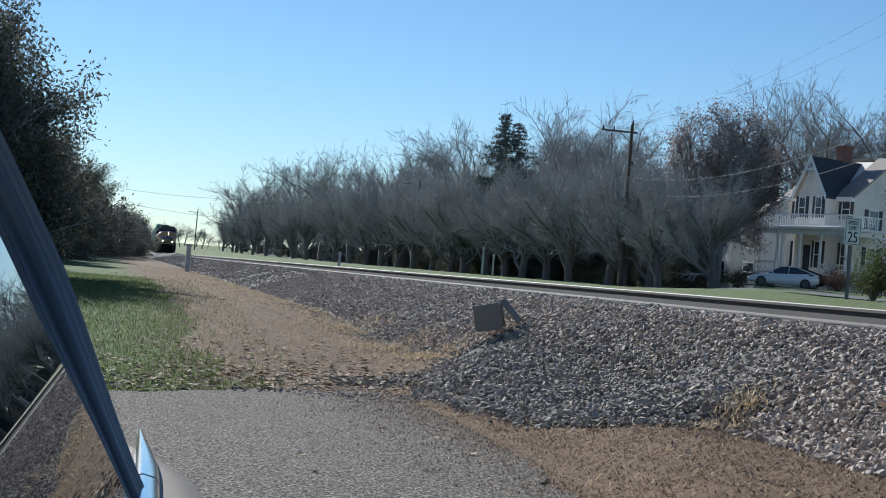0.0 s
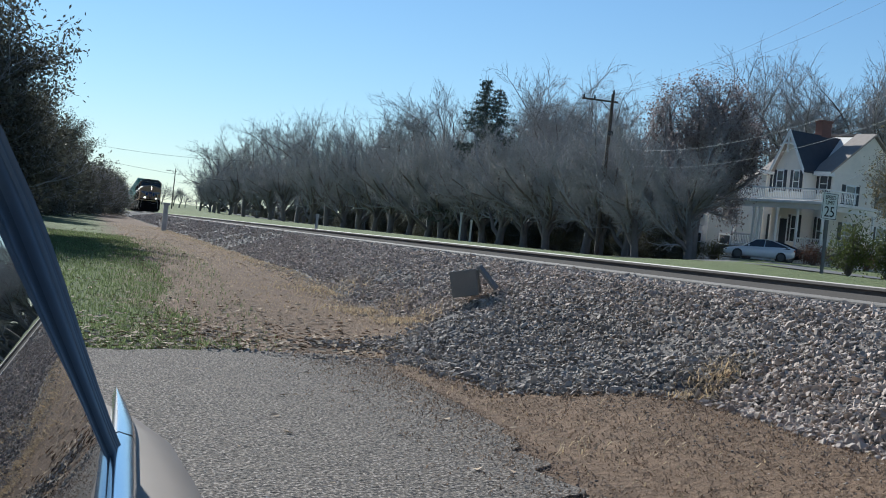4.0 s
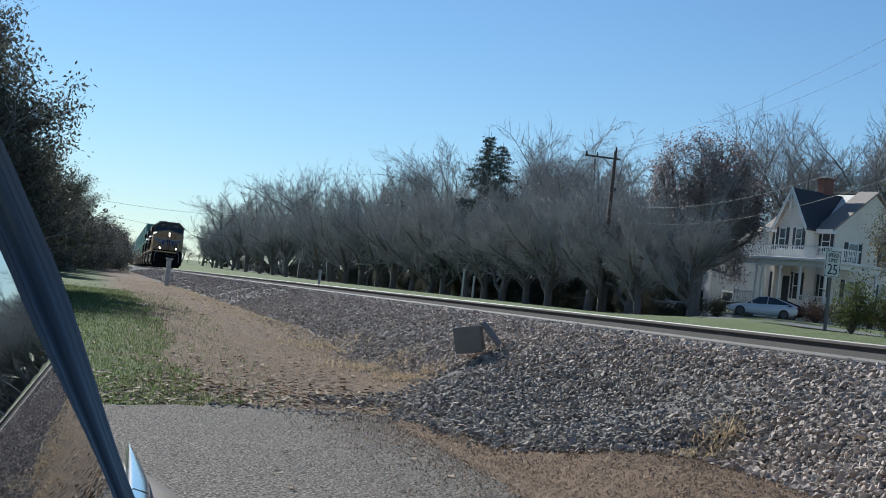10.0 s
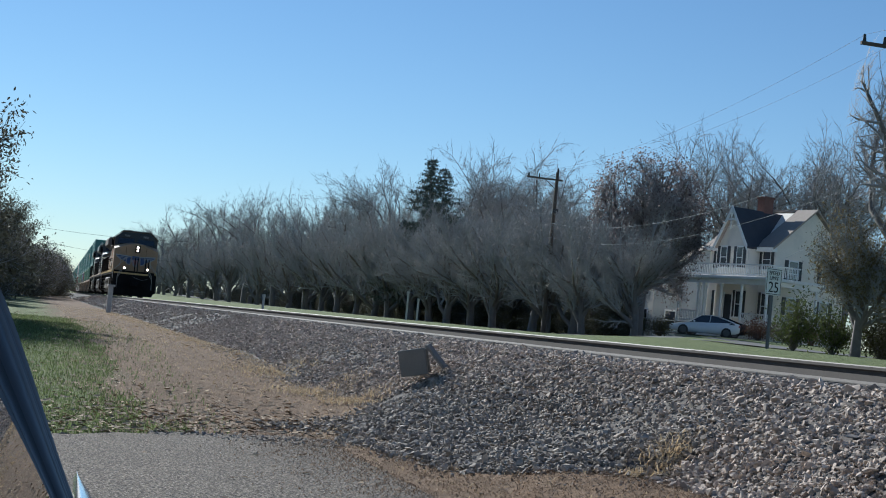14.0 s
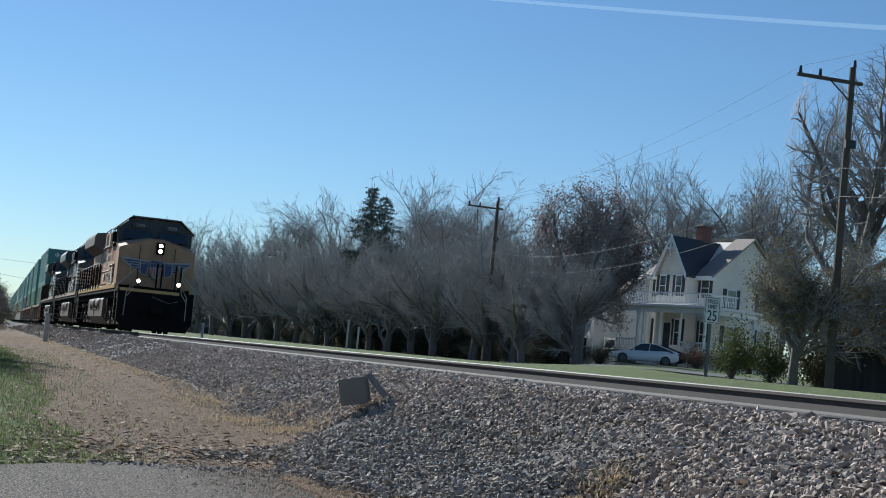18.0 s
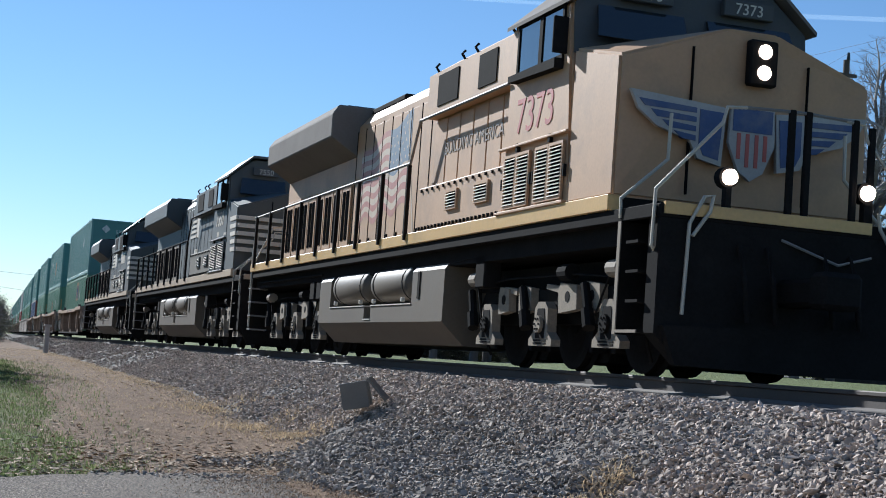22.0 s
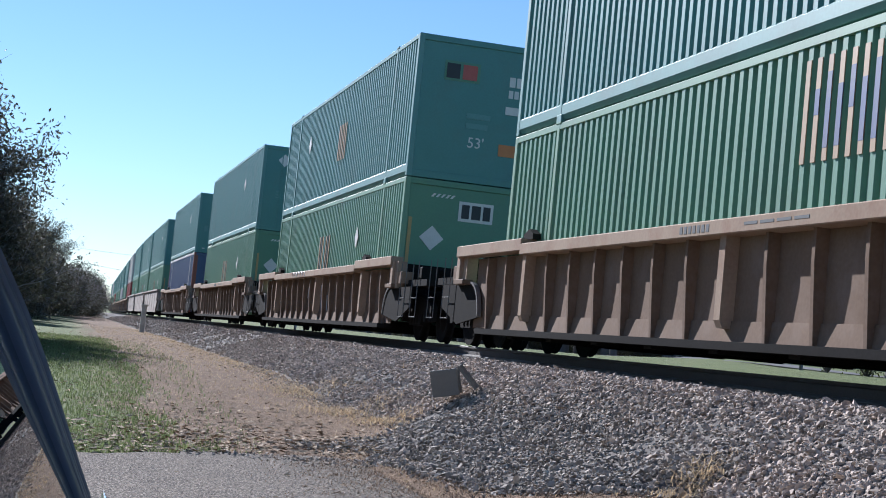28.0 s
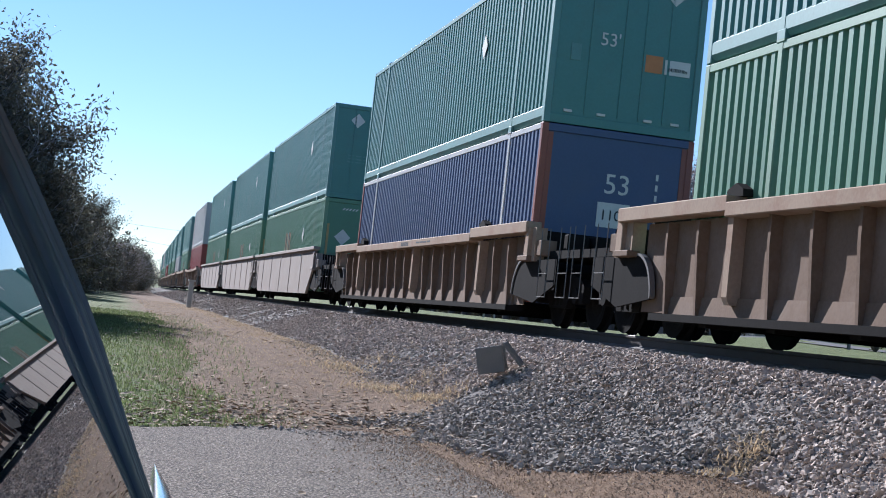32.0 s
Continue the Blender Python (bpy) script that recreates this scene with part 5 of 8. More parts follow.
    simple("front_stripe", -1.46, 0.9, -0.975, -0.93, 1.60, 1.72, sill, e)
    bm = bmesh.new()
    prism(bm, [(-1.5, 1.56), (1.5, 1.56), (1.5, 0.42), (1.2, 0.14), (-1.2, 0.14), (-1.5, 0.42)], "y", -0.95, -0.72)
    part("pilot", bm, UNDER_BLACK, e, "black pilot plate with snow plow edge")
    bm = bmesh.new()
    prism(bm, [(-1.45, 0.5), (0, 0.55), (1.45, 0.5), (1.3, 0.12), (0, 0.10), (-1.3, 0.12)], "y", -1.05, -0.95)
    part("snow_plow", bm, UNDER_BLACK, e)
    bm = bmesh.new()
    box(bm, -0.16, 0.16, -1.75, -0.9, 0.78, 1.05, 0.04)
    box(bm, -0.26, 0.20, -1.95, -1.68, 0.74, 1.10, 0.05)
    part("coupler", bm, UNDER_BLACK, e)
    for s in (-1, 1):
        bm = bmesh.new()
        for k in range(4):
            z = 0.42 + 0.30 * k
            box(bm, min(s * 1.15, s * 1.56), max(s * 1.15, s * 1.56), -0.70 + 0.03 * k, -0.42 + 0.03 * k, z, z + 0.03)
        box(bm, min(s * 1.15, s * 1.18), max(s * 1.15, s * 1.18), -0.72, -0.25, 0.35, 1.55)
        part("steps", bm, UNDER_BLACK, e, "black steel corner steps")
        simple("step_plate", min(s * 1.16, s * 1.55), max(s * 1.16, s * 1.55), -0.16, -0.13, 0.40, 1.56, UNDER_BLACK, e)
        # pale strips: dust on the edges, with the sun on them in the colour
        simple("step_plate_edge", min(s * 1.55, s * 1.562), max(s * 1.55, s * 1.562), -0.19, -0.12, 0.40, 1.56, DUSTY_DOOR, e)
        simple("step_edge", min(s * 1.56, s * 1.575), max(s * 1.56, s * 1.575), -0.70, -0.22, 0.415, 0.445, DUSTY_DOOR, e)
        for pts in ([(s * 1.40, -0.80, 1.15), (s * 1.53, -0.86, 1.28), (s * 1.53, -0.88, 1.84), (s * 0.84, -0.90, 2.58), (s * 0.80, -0.90, 2.74), (s * 0.58, -0.90, 2.76)], [(s * 1.54, -0.12, 1.60), (s * 1.56, -0.14, 1.80), (s * 1.06, -0.16, 2.26), (s * 1.05, -0.16, 2.75)], [(s * 1.22, -0.98, 0.62), (s * 1.20, -1.0, 1.52), (s * 1.05, -1.0, 1.80), (s * 0.95, -1.0, 1.82), (s * 0.98, -1.0, 1.66), (s * 1.16, -1.0, 1.40)]):
            bm = bmesh.new()
            tube(bm, pts, 0.02, 6)
            part("grab_rail", bm, RAIL_YELLOW, e)
    bm = bmesh.new()
    tube(bm, [(-0.58, -0.9, 2.76), (-0.06, -0.9, 2.78), (0.14, -0.9, 2.78), (0.70, -0.9, 2.76)], 0.018, 6)
    part("front_railing", bm, RAIL_GREY, e)
    blocks("gate_post", ((-0.09, -0.02, -0.93, -0.87, 1.70, 2.80), (0.10, 0.17, -0.93, -0.87, 1.70, 2.80), (0.66, 0.73, -0.93, -0.87, 1.66, 2.78), (0.86, 0.93, -0.93, -0.87, 1.66, 2.72)), UNDER_BLACK, e, 0.01)
    rods("air_hose", [[(x, -0.97, 1.35), (x - 0.02, -1.15, 1.0), (x + 0.05, -1.12, 0.6), (x + 0.12, -1.0, 0.72)] for x in (-0.62, -0.3, 0.35, 0.66)], 0.03, 6, UNDER_BLACK, e)
    bm = bmesh.new()
    tube(bm, [(-0.15, -0.98, 1.45), (0.5, -1.0, 1.25), (0.9, -0.98, 1.36)], 0.015, 5)
    part("uncoupling_lever", bm, RAIL_GREY, e)
    # rear end
    bm = bmesh.new()
    box(bm, -1.5, 1.5, 19.2, 19.42, 0.45, 1.70, 0.02)
    part("rear_pilot", bm, UNDER_BLACK, e)
    bm = bmesh.new()
    box(bm, -0.15, 0.15, 19.4, 20.0, 0.78, 1.05, 0.03)
    part("rear_coupler", bm, UNDER_BLACK, e)
    for s in (-1, 1):
        blocks("rear_step", [(min(s * 1.2, s * 1.58), max(s * 1.2, s * 1.58), 18.75 + 0.04 * k, 19.05 + 0.04 * k, 0.42 + 0.30 * k, 0.45 + 0.30 * k) for k in range(4)], RAIL_GREY, e)
        rods("rear_grab_rail", ([(s * 1.54, 19.1, 0.5), (s * 1.56, 19.12, 2.0), (s * 1.5, 19.1, 2.92)], [(s * 1.45, 19.55, 1.0), (s * 1.45, 19.5, 1.9), (s * 1.1, 19.3, 2.75), (s * 0.7, 19.3, 2.8)]), 0.022, 6, RAIL_YELLOW, e)
    # fuel tank with air reservoirs in its notch
    bm = bmesh.new()
    prism(bm, [(-1.46, 0.60), (-1.46, 0.56), (-1.12, 0.24), (1.12, 0.24), (1.46, 0.56), (1.46, 0.60)], "y", 5.75, 12.95)
    part("fuel_tank", bm, TANK_GREY, e, "dusty grey fuel tank with chamfered belly")
    simple("tank_ledge", -1.46, 1.46, 5.75, 9.45, 0.60, 0.82, TANK_GREY, e)
    simple("tank_ledge", -1.46, 1.46, 9.85, 12.95, 0.60, 0.82, TANK_GREY, e)
    for a, b in ((5.75, 7.25), (12.15, 12.95)):
        bm = bmesh.new()
        prism(bm, [(-1.46, 0.82), (-1.46, 1.30), (-1.40, 1.38), (1.40, 1.38), (1.46, 1.30), (1.46, 0.82)], "y", a, b)
        part("tank_shoulder", bm, TANK_GREY, e)
    simple("tank_core", -0.9, 0.9, 7.25, 12.15, 0.82, 1.38, TANK_GREY, e)
    # thin whitish strips: the sunlit edges of the notch, drawn as colour
    blocks("tank_ledge", ((-1.475, -0.9, 7.25, 9.45, 0.821, 0.838), (-1.475, -0.9, 9.85, 12.15, 0.821, 0.838), (-1.475, -0.9, 9.452, 9.848, 0.602, 0.616)), STRIPE_WHITE, e)
    simple("gauge", -1.475, -1.45, 6.85, 6.95, 0.9, 1.3, UNDER_BLACK, e)
    for y0, y1 in ((7.4, 9.5), (9.8, 11.95)):
        bm = bmesh.new()
        ring = [(0.0, y0 - 0.06), (0.18, y0 - 0.04), (0.27, y0 + 0.06), (0.285, y0 + 0.12), (0.285, y1 - 0.12), (0.27, y1 - 0.06), (0.18, y1 + 0.04), (0.0, y1 + 0.06)]
        rr = [[bm.verts.new((-1.22 + math.cos(2 * math.pi * k / 20) * max(a, 0.002), b, 1.17 + math.sin(2 * math.pi * k / 20) * max(a, 0.002))) for k in range(20)] for a, b in ring]
        for p, q in zip(rr, rr[1:]):
            for k in range(20):
                bm.faces.new((p[k], p[(k + 1) % 20], q[(k + 1) % 20], q[k]))
        bmesh.ops.recalc_face_normals(bm, faces=bm.faces)
        res = part("air_reservoir", bm, TANK_GREY, e, "grey cylindrical air reservoir", smooth=True)
        for yy in (y0 + 0.25, y1 - 0.25):
            bm = bmesh.new()
            rr = [[bm.verts.new((-1.22 + math.cos(2 * math.pi * k / 20) * a, yy + b, 1.17 + math.sin(2 * math.pi * k / 20) * a)) for k in range(20)] for a, b in ((0.284, -0.02), (0.292, -0.02), (0.292, 0.02), (0.284, 0.02))]
            for p, q in zip(rr, rr[1:]):
                for k in range(20):
                    bm.faces.new((p[k], p[(k + 1) % 20], q[(k + 1) % 20], q[k]))
            part("strap", bm, UNDER_BLACK, res, smooth=True)
            bm = bmesh.new()
            box(bm, -1.50, -1.44, yy - 0.03, yy + 0.03, 0.86, 0.93, 0.01)
            part("strap_bolt", bm, STRIPE_WHITE, res)
    blocks("valve_box", [(-1.4, -1.15, yy, yy + 0.35, 1.0, 1.45) for yy in (4.3, 13.2, 13.7)], UNDER_BLACK, e, 0.02)
    rods("pipe", ([(-1.35, 3.0, 1.42), (-1.38, 5.0, 1.40), (-1.38, 5.7, 1.36)], [(-1.42, 13.0, 1.45), (-1.42, 18.8, 1.45)]), 0.028, 6, UNDER_BLACK, e)
    six_wheel_truck(e, 2.6)
    six_wheel_truck(e, 15.8)
    # lamps
    bm = bmesh.new()
    box(bm, -0.08, 0.26, -0.02, 0.10, 3.20, 3.70, 0.02)
    part("headlight_box", bm, UNDER_BLACK, e)
    lit = LAMP if lead else glass("unlit_lamp_" + number, (0.25, 0.25, 0.25))
    spots = [(0.09, 3.57, -0.04), (0.09, 3.34, -0.04), (-0.76, 2.03, -0.98), (0.84, 2.03, -0.98)]
    for i, (x, z, y) in enumerate(spots):
        bm = bmesh.new()
        tube(bm, [(x, y + 0.05, z), (x, y, z)], 0.08, 16)
        lens = part("headlight" if i < 2 else "ditch_light", bm, lit, e, "lit round headlight" if lead else "unlit round headlight")
        if lead:
            bm = bmesh.new()
            tube(bm, [(x, y + 0.01, z), (x, y - 0.008, z)], 0.046, 12)
            part("bulb", bm, BULB, lens)
        if i > 1:
            bm = bmesh.new()
            tube(bm, [(x, y + 0.16, z), (x, y + 0.045, z)], 0.11, 14)
            box(bm, x - 0.03, x + 0.03, y + 0.03, y + 0.12, 1.70, z - 0.1)
            part("lamp_housing", bm, UNDER_BLACK, e)
    bm = bmesh.new()
    for x in (-0.25, -0.08, 0.08, 0.25):
        tube(bm, [(x, 5.2, 4.62), (x, 4.85, 4.64)], 0.03, 8, r1=0.07)
    box(bm, -0.3, 0.3, 5.15, 5.3, 4.48, 4.62)
    part("horn", bm, UNDER_BLACK, e)
    bm = bmesh.new()
    tube(bm, [(0.5, 2.4, 4.75), (0.5, 2.4, 5.0)], 0.012, 5)
    part("antenna", bm, UNDER_BLACK, e)
    simple("antenna_dome", -0.6, -0.25, 2.2, 2.6, 4.75, 4.85, UNDER_BLACK, e, 0.03)
    return tagged(e, label, "locomotive", "locomotives of the train")


LEAD = locomotive(True, ARMOUR_YELLOW, SILL_YELLOW, "dusty yellow leading diesel locomotive with lit headlights and a painted flag", "7373")
letters("7373", 0.62, LETTER_RED, side_plane(2.50, 2.86, -1.543), LEAD, "red road number")
letters("BUILDING AMERICA", 0.27, LETTER_GREY, side_plane(5.2, 2.98, -1.373), LEAD, "grey slogan lettering")
# emblem on the nose: a shield between two wings
bm = bmesh.new()
prism(bm, [(-0.26, 2.95), (0.26, 2.95), (0.28, 2.55), (0.15, 2.25), (0, 2.15), (-0.15, 2.25), (-0.28, 2.55)], "y", 0.0, 0.05)
emb = part("emblem", bm, EMBLEM_WHITE, LEAD, "blue winged shield emblem")
for x in (-0.16, -0.055, 0.055, 0.16):
    simple("stripe", x - 0.022, x + 0.022, -0.008, 0.02, 2.3 if abs(x) < 0.1 else 2.38, 2.66, LETTER_RED, emb)
simple("band", -0.24, 0.24, -0.008, 0.02, 2.68, 2.93, LOGO_BLUE, emb)
for s in (-1, 1):
    bm = bmesh.new()
    prism(bm, [(s * 0.30, 2.92), (s * 1.44, 3.00), (s * 1.34, 2.80), (s * 1.12, 2.64), (s * 0.72, 2.52), (s * 0.62, 2.34), (s * 0.34, 2.28)], "y", 0.035, 0.09)
    w = part("wing", bm, EMBLEM_WHITE, emb)
    bm = bmesh.new()
    prism(bm, [(s * 0.34, 2.86), (s * 0.62, 2.87), (s * 0.62, 2.5), (s * 0.56, 2.38), (s * 0.38, 2.34)], "y", 0.025, 0.07)
    part("wing_panel", bm, LOGO_BLUE, w)
    for k in range(4):
        z = 2.88 - 0.10 * k
        bm = bmesh.new()
        prism(bm, [(s * 0.66, z), (s * (1.34 - 0.14 * k), z + 0.03), (s * (1.27 - 0.15 * k), z - 0.045), (s * 0.66, z - 0.055)], "y", 0.025, 0.075)
        part("feather", bm, LOGO_BLUE, w)
# waving flag along the hood doors, hanging from a painted pole
fl = tagged(empty("painted_flag"), "")
fl.parent = LEAD


def flag_z(y, u):
    """Height on the painted flag: u from 0 at its foot to 1 at its head."""
    foot = 2.47 + 0.10 * math.sin(5.6 * (y - 9.3)) * min(1.0, (y - 8.9)) - 0.05 * (y - 10.2)
    head = 4.06 + 0.05 * math.sin(4.2 * (y - 9.0)) - 0.13 * (y - 9.2)
    return foot + (head - foot) * u


def flag_strip(name, y0, y1, u0, u1, mat, x, parent):
    V, F = [], []
    n = 34
    for i in range(n + 1):
        y = y0 + (y1 - y0) * i / n
        V += [(x, y, flag_z(y, u0)), (x, y, flag_z(y, u1))]
    for j in range(n):
        F.append((2 * j, 2 * j + 1, 2 * j + 3, 2 * j + 2))
    return mesh_part(name, V, F, mat, parent)


for k in range(13):
    end = 12.36 - 0.16 * abs(math.sin(k * 0.9))
    flag_strip("flag_stripe", 9.22 if k < 6 else 10.5, end, k / 13, (k + 1) / 13, FLAG_RED if k % 2 == 0 else FLAG_WHITE, -1.0312, fl)
canton = flag_strip("flag_field", 9.26, 10.5, 6 / 13, 1.0, FLAG_BLUE, -1.0312, fl)
V, F = [], []
for i in range(6):
    for j in range(5):
        y = 9.36 + 0.19 * i + 0.09 * (j % 2)
        z = flag_z(y, 0.52 + 0.095 * j)
        c = len(V)
        for q in range(10):
            r = 0.04 if q % 2 == 0 else 0.017
            V.append((-1.0325, y + r * math.sin(q * math.pi / 5), z + r * math.cos(q * math.pi / 5)))
        F.append(tuple(range(c, c + 10)))
s = mesh_part("stars", V, F, FLAG_WHITE, canton)
s["kind"] = "stuff"
mesh_part("flag_pole", [(-1.0325, 8.83, 2.02), (-1.0325, 8.88, 2.02), (-1.0325, 9.56, 4.1), (-1.0325, 9.52, 4.1)], [(0, 1, 2, 3)], FLAG_WHITE, fl)


def black_trim(loco, num, back=0.0):
    """White nose stripes, side stripes and plain lettering bars of the black locomotives."""
    for k in range(5):
        z = 2.30 + 0.19 * k
        bm = bmesh.new()
        box(bm, -1.50, 1.50, 0.045, 0.12, z, z + 0.098)
        part("nose_stripe", bm, STRIPE_WHITE, loco)
        bm = bmesh.new()
        prism(bm, [(0.16, z), (0.95 - 0.07 * (4 - k), z), (1.0 - 0.07 * (4 - k), z + 0.105), (0.16, z + 0.105)], "x", -1.546, -1.50)
        part("nose_stripe", bm, STRIPE_WHITE, loco)
    if num:
        letters(num, 0.52, STRIPE_WHITE, side_plane(2.48, 3.04, -1.543), loco, "white road number")
        letters(num, 0.52, STRIPE_WHITE, side_plane(2.455, 3.04, -1.5435), loco, "white road number")
        for y_, w_ in ((2.62, 0.10), (2.49, 0.10), (1.72, 0.05), (1.65, 0.05), (1.58, 0.05), (1.50, 0.06), (1.42, 0.05)):
            simple("small_print", -1.546, -1.53, y_, y_ + w_, 2.76, 2.76 + (0.13 if w_ > 0.09 else 0.07), STRIPE_WHITE, loco)
    else:
        for k in range(4):
            simple("number_bar", -1.552, -1.53, 2.0 + 0.36 * k, 2.26 + 0.36 * k, 2.98, 3.36, STRIPE_WHITE, loco)
    # emblem: slanted speed bars and two heavy blocks
    for k in range(5):
        bm = bmesh.new()
        prism(bm, [(back + 9.5, 3.20 + 0.15 * k), (back + 10.6 - 0.1 * k, 3.20 + 0.15 * k), (back + 10.55 - 0.1 * k, 3.28 + 0.15 * k), (back + 9.5, 3.28 + 0.15 * k)], "x", -1.045, -1.02)
        part("emblem_bar", bm, STRIPE_WHITE, loco)
    for y0 in (back + 7.95, back + 8.75):
        bm = bmesh.new()
        prism(bm, [(y0, 3.18), (y0 + 0.62, 3.18), (y0 + 0.70, 3.92), (y0 + 0.08, 3.92)], "x", -1.048, -1.02)
        part("emblem_block", bm, STRIPE_WHITE, loco)
    for z, n in ((2.62, 7), (2.30, 8)):
        for k in range(n):
            simple("name_bar", -1.045, -1.02, back + 8.0 + 0.24 * k, back + 8.16 + 0.24 * k, z, z + 0.22, STRIPE_WHITE, loco)


SECOND = locomotive(False, LOCO_BLACK, TAN_SILL, "black diesel locomotive with white nose stripes coupled behind the leader", "7550")
THIRD = locomotive(False, LOCO_BLACK, TAN_SILL, "black trailing diesel locomotive with faded white nose stripes", "", 14.0)
black_trim(SECOND, "7550")
black_trim(THIRD, "", 1.5)
CARS = [(LEAD, 0.0, 19.0), (SECOND, 21.45, 19.0), (THIRD, 43.3, 19.0)]

# ---- the train: well cars and containers ----
WELL_RUST = material("faded_brown_well_paint", (0.20, 0.135, 0.09), 0.8, 0, (0.125, 0.083, 0.056), 1.0, 25, 0.002, 12, stain=(0.25, 0.19, 0.15), stain_scale=1.4, stain_amount=0.5, spec=0.12)
WELL_SILL = material("dusty_tan_sill", (0.36, 0.265, 0.185), 0.8, 0, (0.25, 0.18, 0.125), 1.5, 25, 0.002, stain=(0.22, 0.11, 0.07), stain_scale=2.2, stain_amount=0.55, spec=0.15)
WELL_GREY = material("dusty_grey_well_paint", (0.30, 0.25, 0.21), 0.8, 0, (0.22, 0.18, 0.15), 1.2, 25, 0.002, stain=(0.24, 0.17, 0.14), stain_scale=1.4, stain_amount=0.5)
SPRAY = material("white_spray_paint", (0.58, 0.56, 0.55), 0.6)
PLATE_WHITE = material("white_placard", (0.66, 0.65, 0.62), 0.55, 0, (0.55, 0.54, 0.5), 4, 40)
PLATE_ORANGE = material("faded_orange_label", (0.55, 0.22, 0.07), 0.55)
PLATE_YELLOW = material("faded_yellow_label", (0.42, 0.32, 0.13), 0.6)
PLATE_DARK = material("dark_print", (0.03, 0.035, 0.04), 0.6)
FADED_ORANGE = paint("faded_orange_print", (0.40, 0.27, 0.15), 0.5, 0.3)
LADDER = material("dark_ladder_steel", (0.16, 0.15, 0.14), 0.5, 0.2)
C_TEAL = paint("teal_green_container_paint", (0.095, 0.235, 0.215), 0.45, 0.18)
C_GREEN = paint("green_container_paint", (0.115, 0.245, 0.155), 0.45, 0.18)
C_BLUE = paint("deep_blue_container_paint", (0.055, 0.085, 0.185), 0.45, 0.12)
C_RED = paint("red_container_paint", (0.30, 0.045, 0.04), 0.42, 0.15)
C_WHITE = paint("grey_white_container_paint", (0.50, 0.49, 0.47), 0.45, 0.2)
C_POST_RED = paint("orange_red_post_paint", (0.24, 0.075, 0.05), 0.45, 0.1)
C_TRIM = paint("pale_green_trim_paint", (0.135, 0.28, 0.26), 0.5, 0.25)
C_TRIM2 = paint("pale_leaf_green_trim_paint", (0.17, 0.30, 0.19), 0.5, 0.25)

CL, CH, CW = 16.15, 2.896, 1.295


def corrugated_side(x, s, z0, z1, y0, y1, pitch=0.212, depth=0.046):
    """A sheet of upright trapezoid corrugations."""
    V, F, ys_ = [], [], []
    n = int(round((y1 - y0) / pitch))
    p = (y1 - y0) / n
    for i in range(n):
        a = y0 + i * p
        ys_ += [(a, 0), (a + p * 0.42, 0), (a + p * 0.53, depth), (a + p * 0.89, depth)]
    ys_.append((y1, 0))
    for y, d in ys_:
        V += [(x - s * d, y, z0), (x - s * d, y, z1)]
    for j in range(len(ys_) - 1):
        F.append((2 * j, 2 * j + 2, 2 * j + 3, 2 * j + 1))
    return V, F


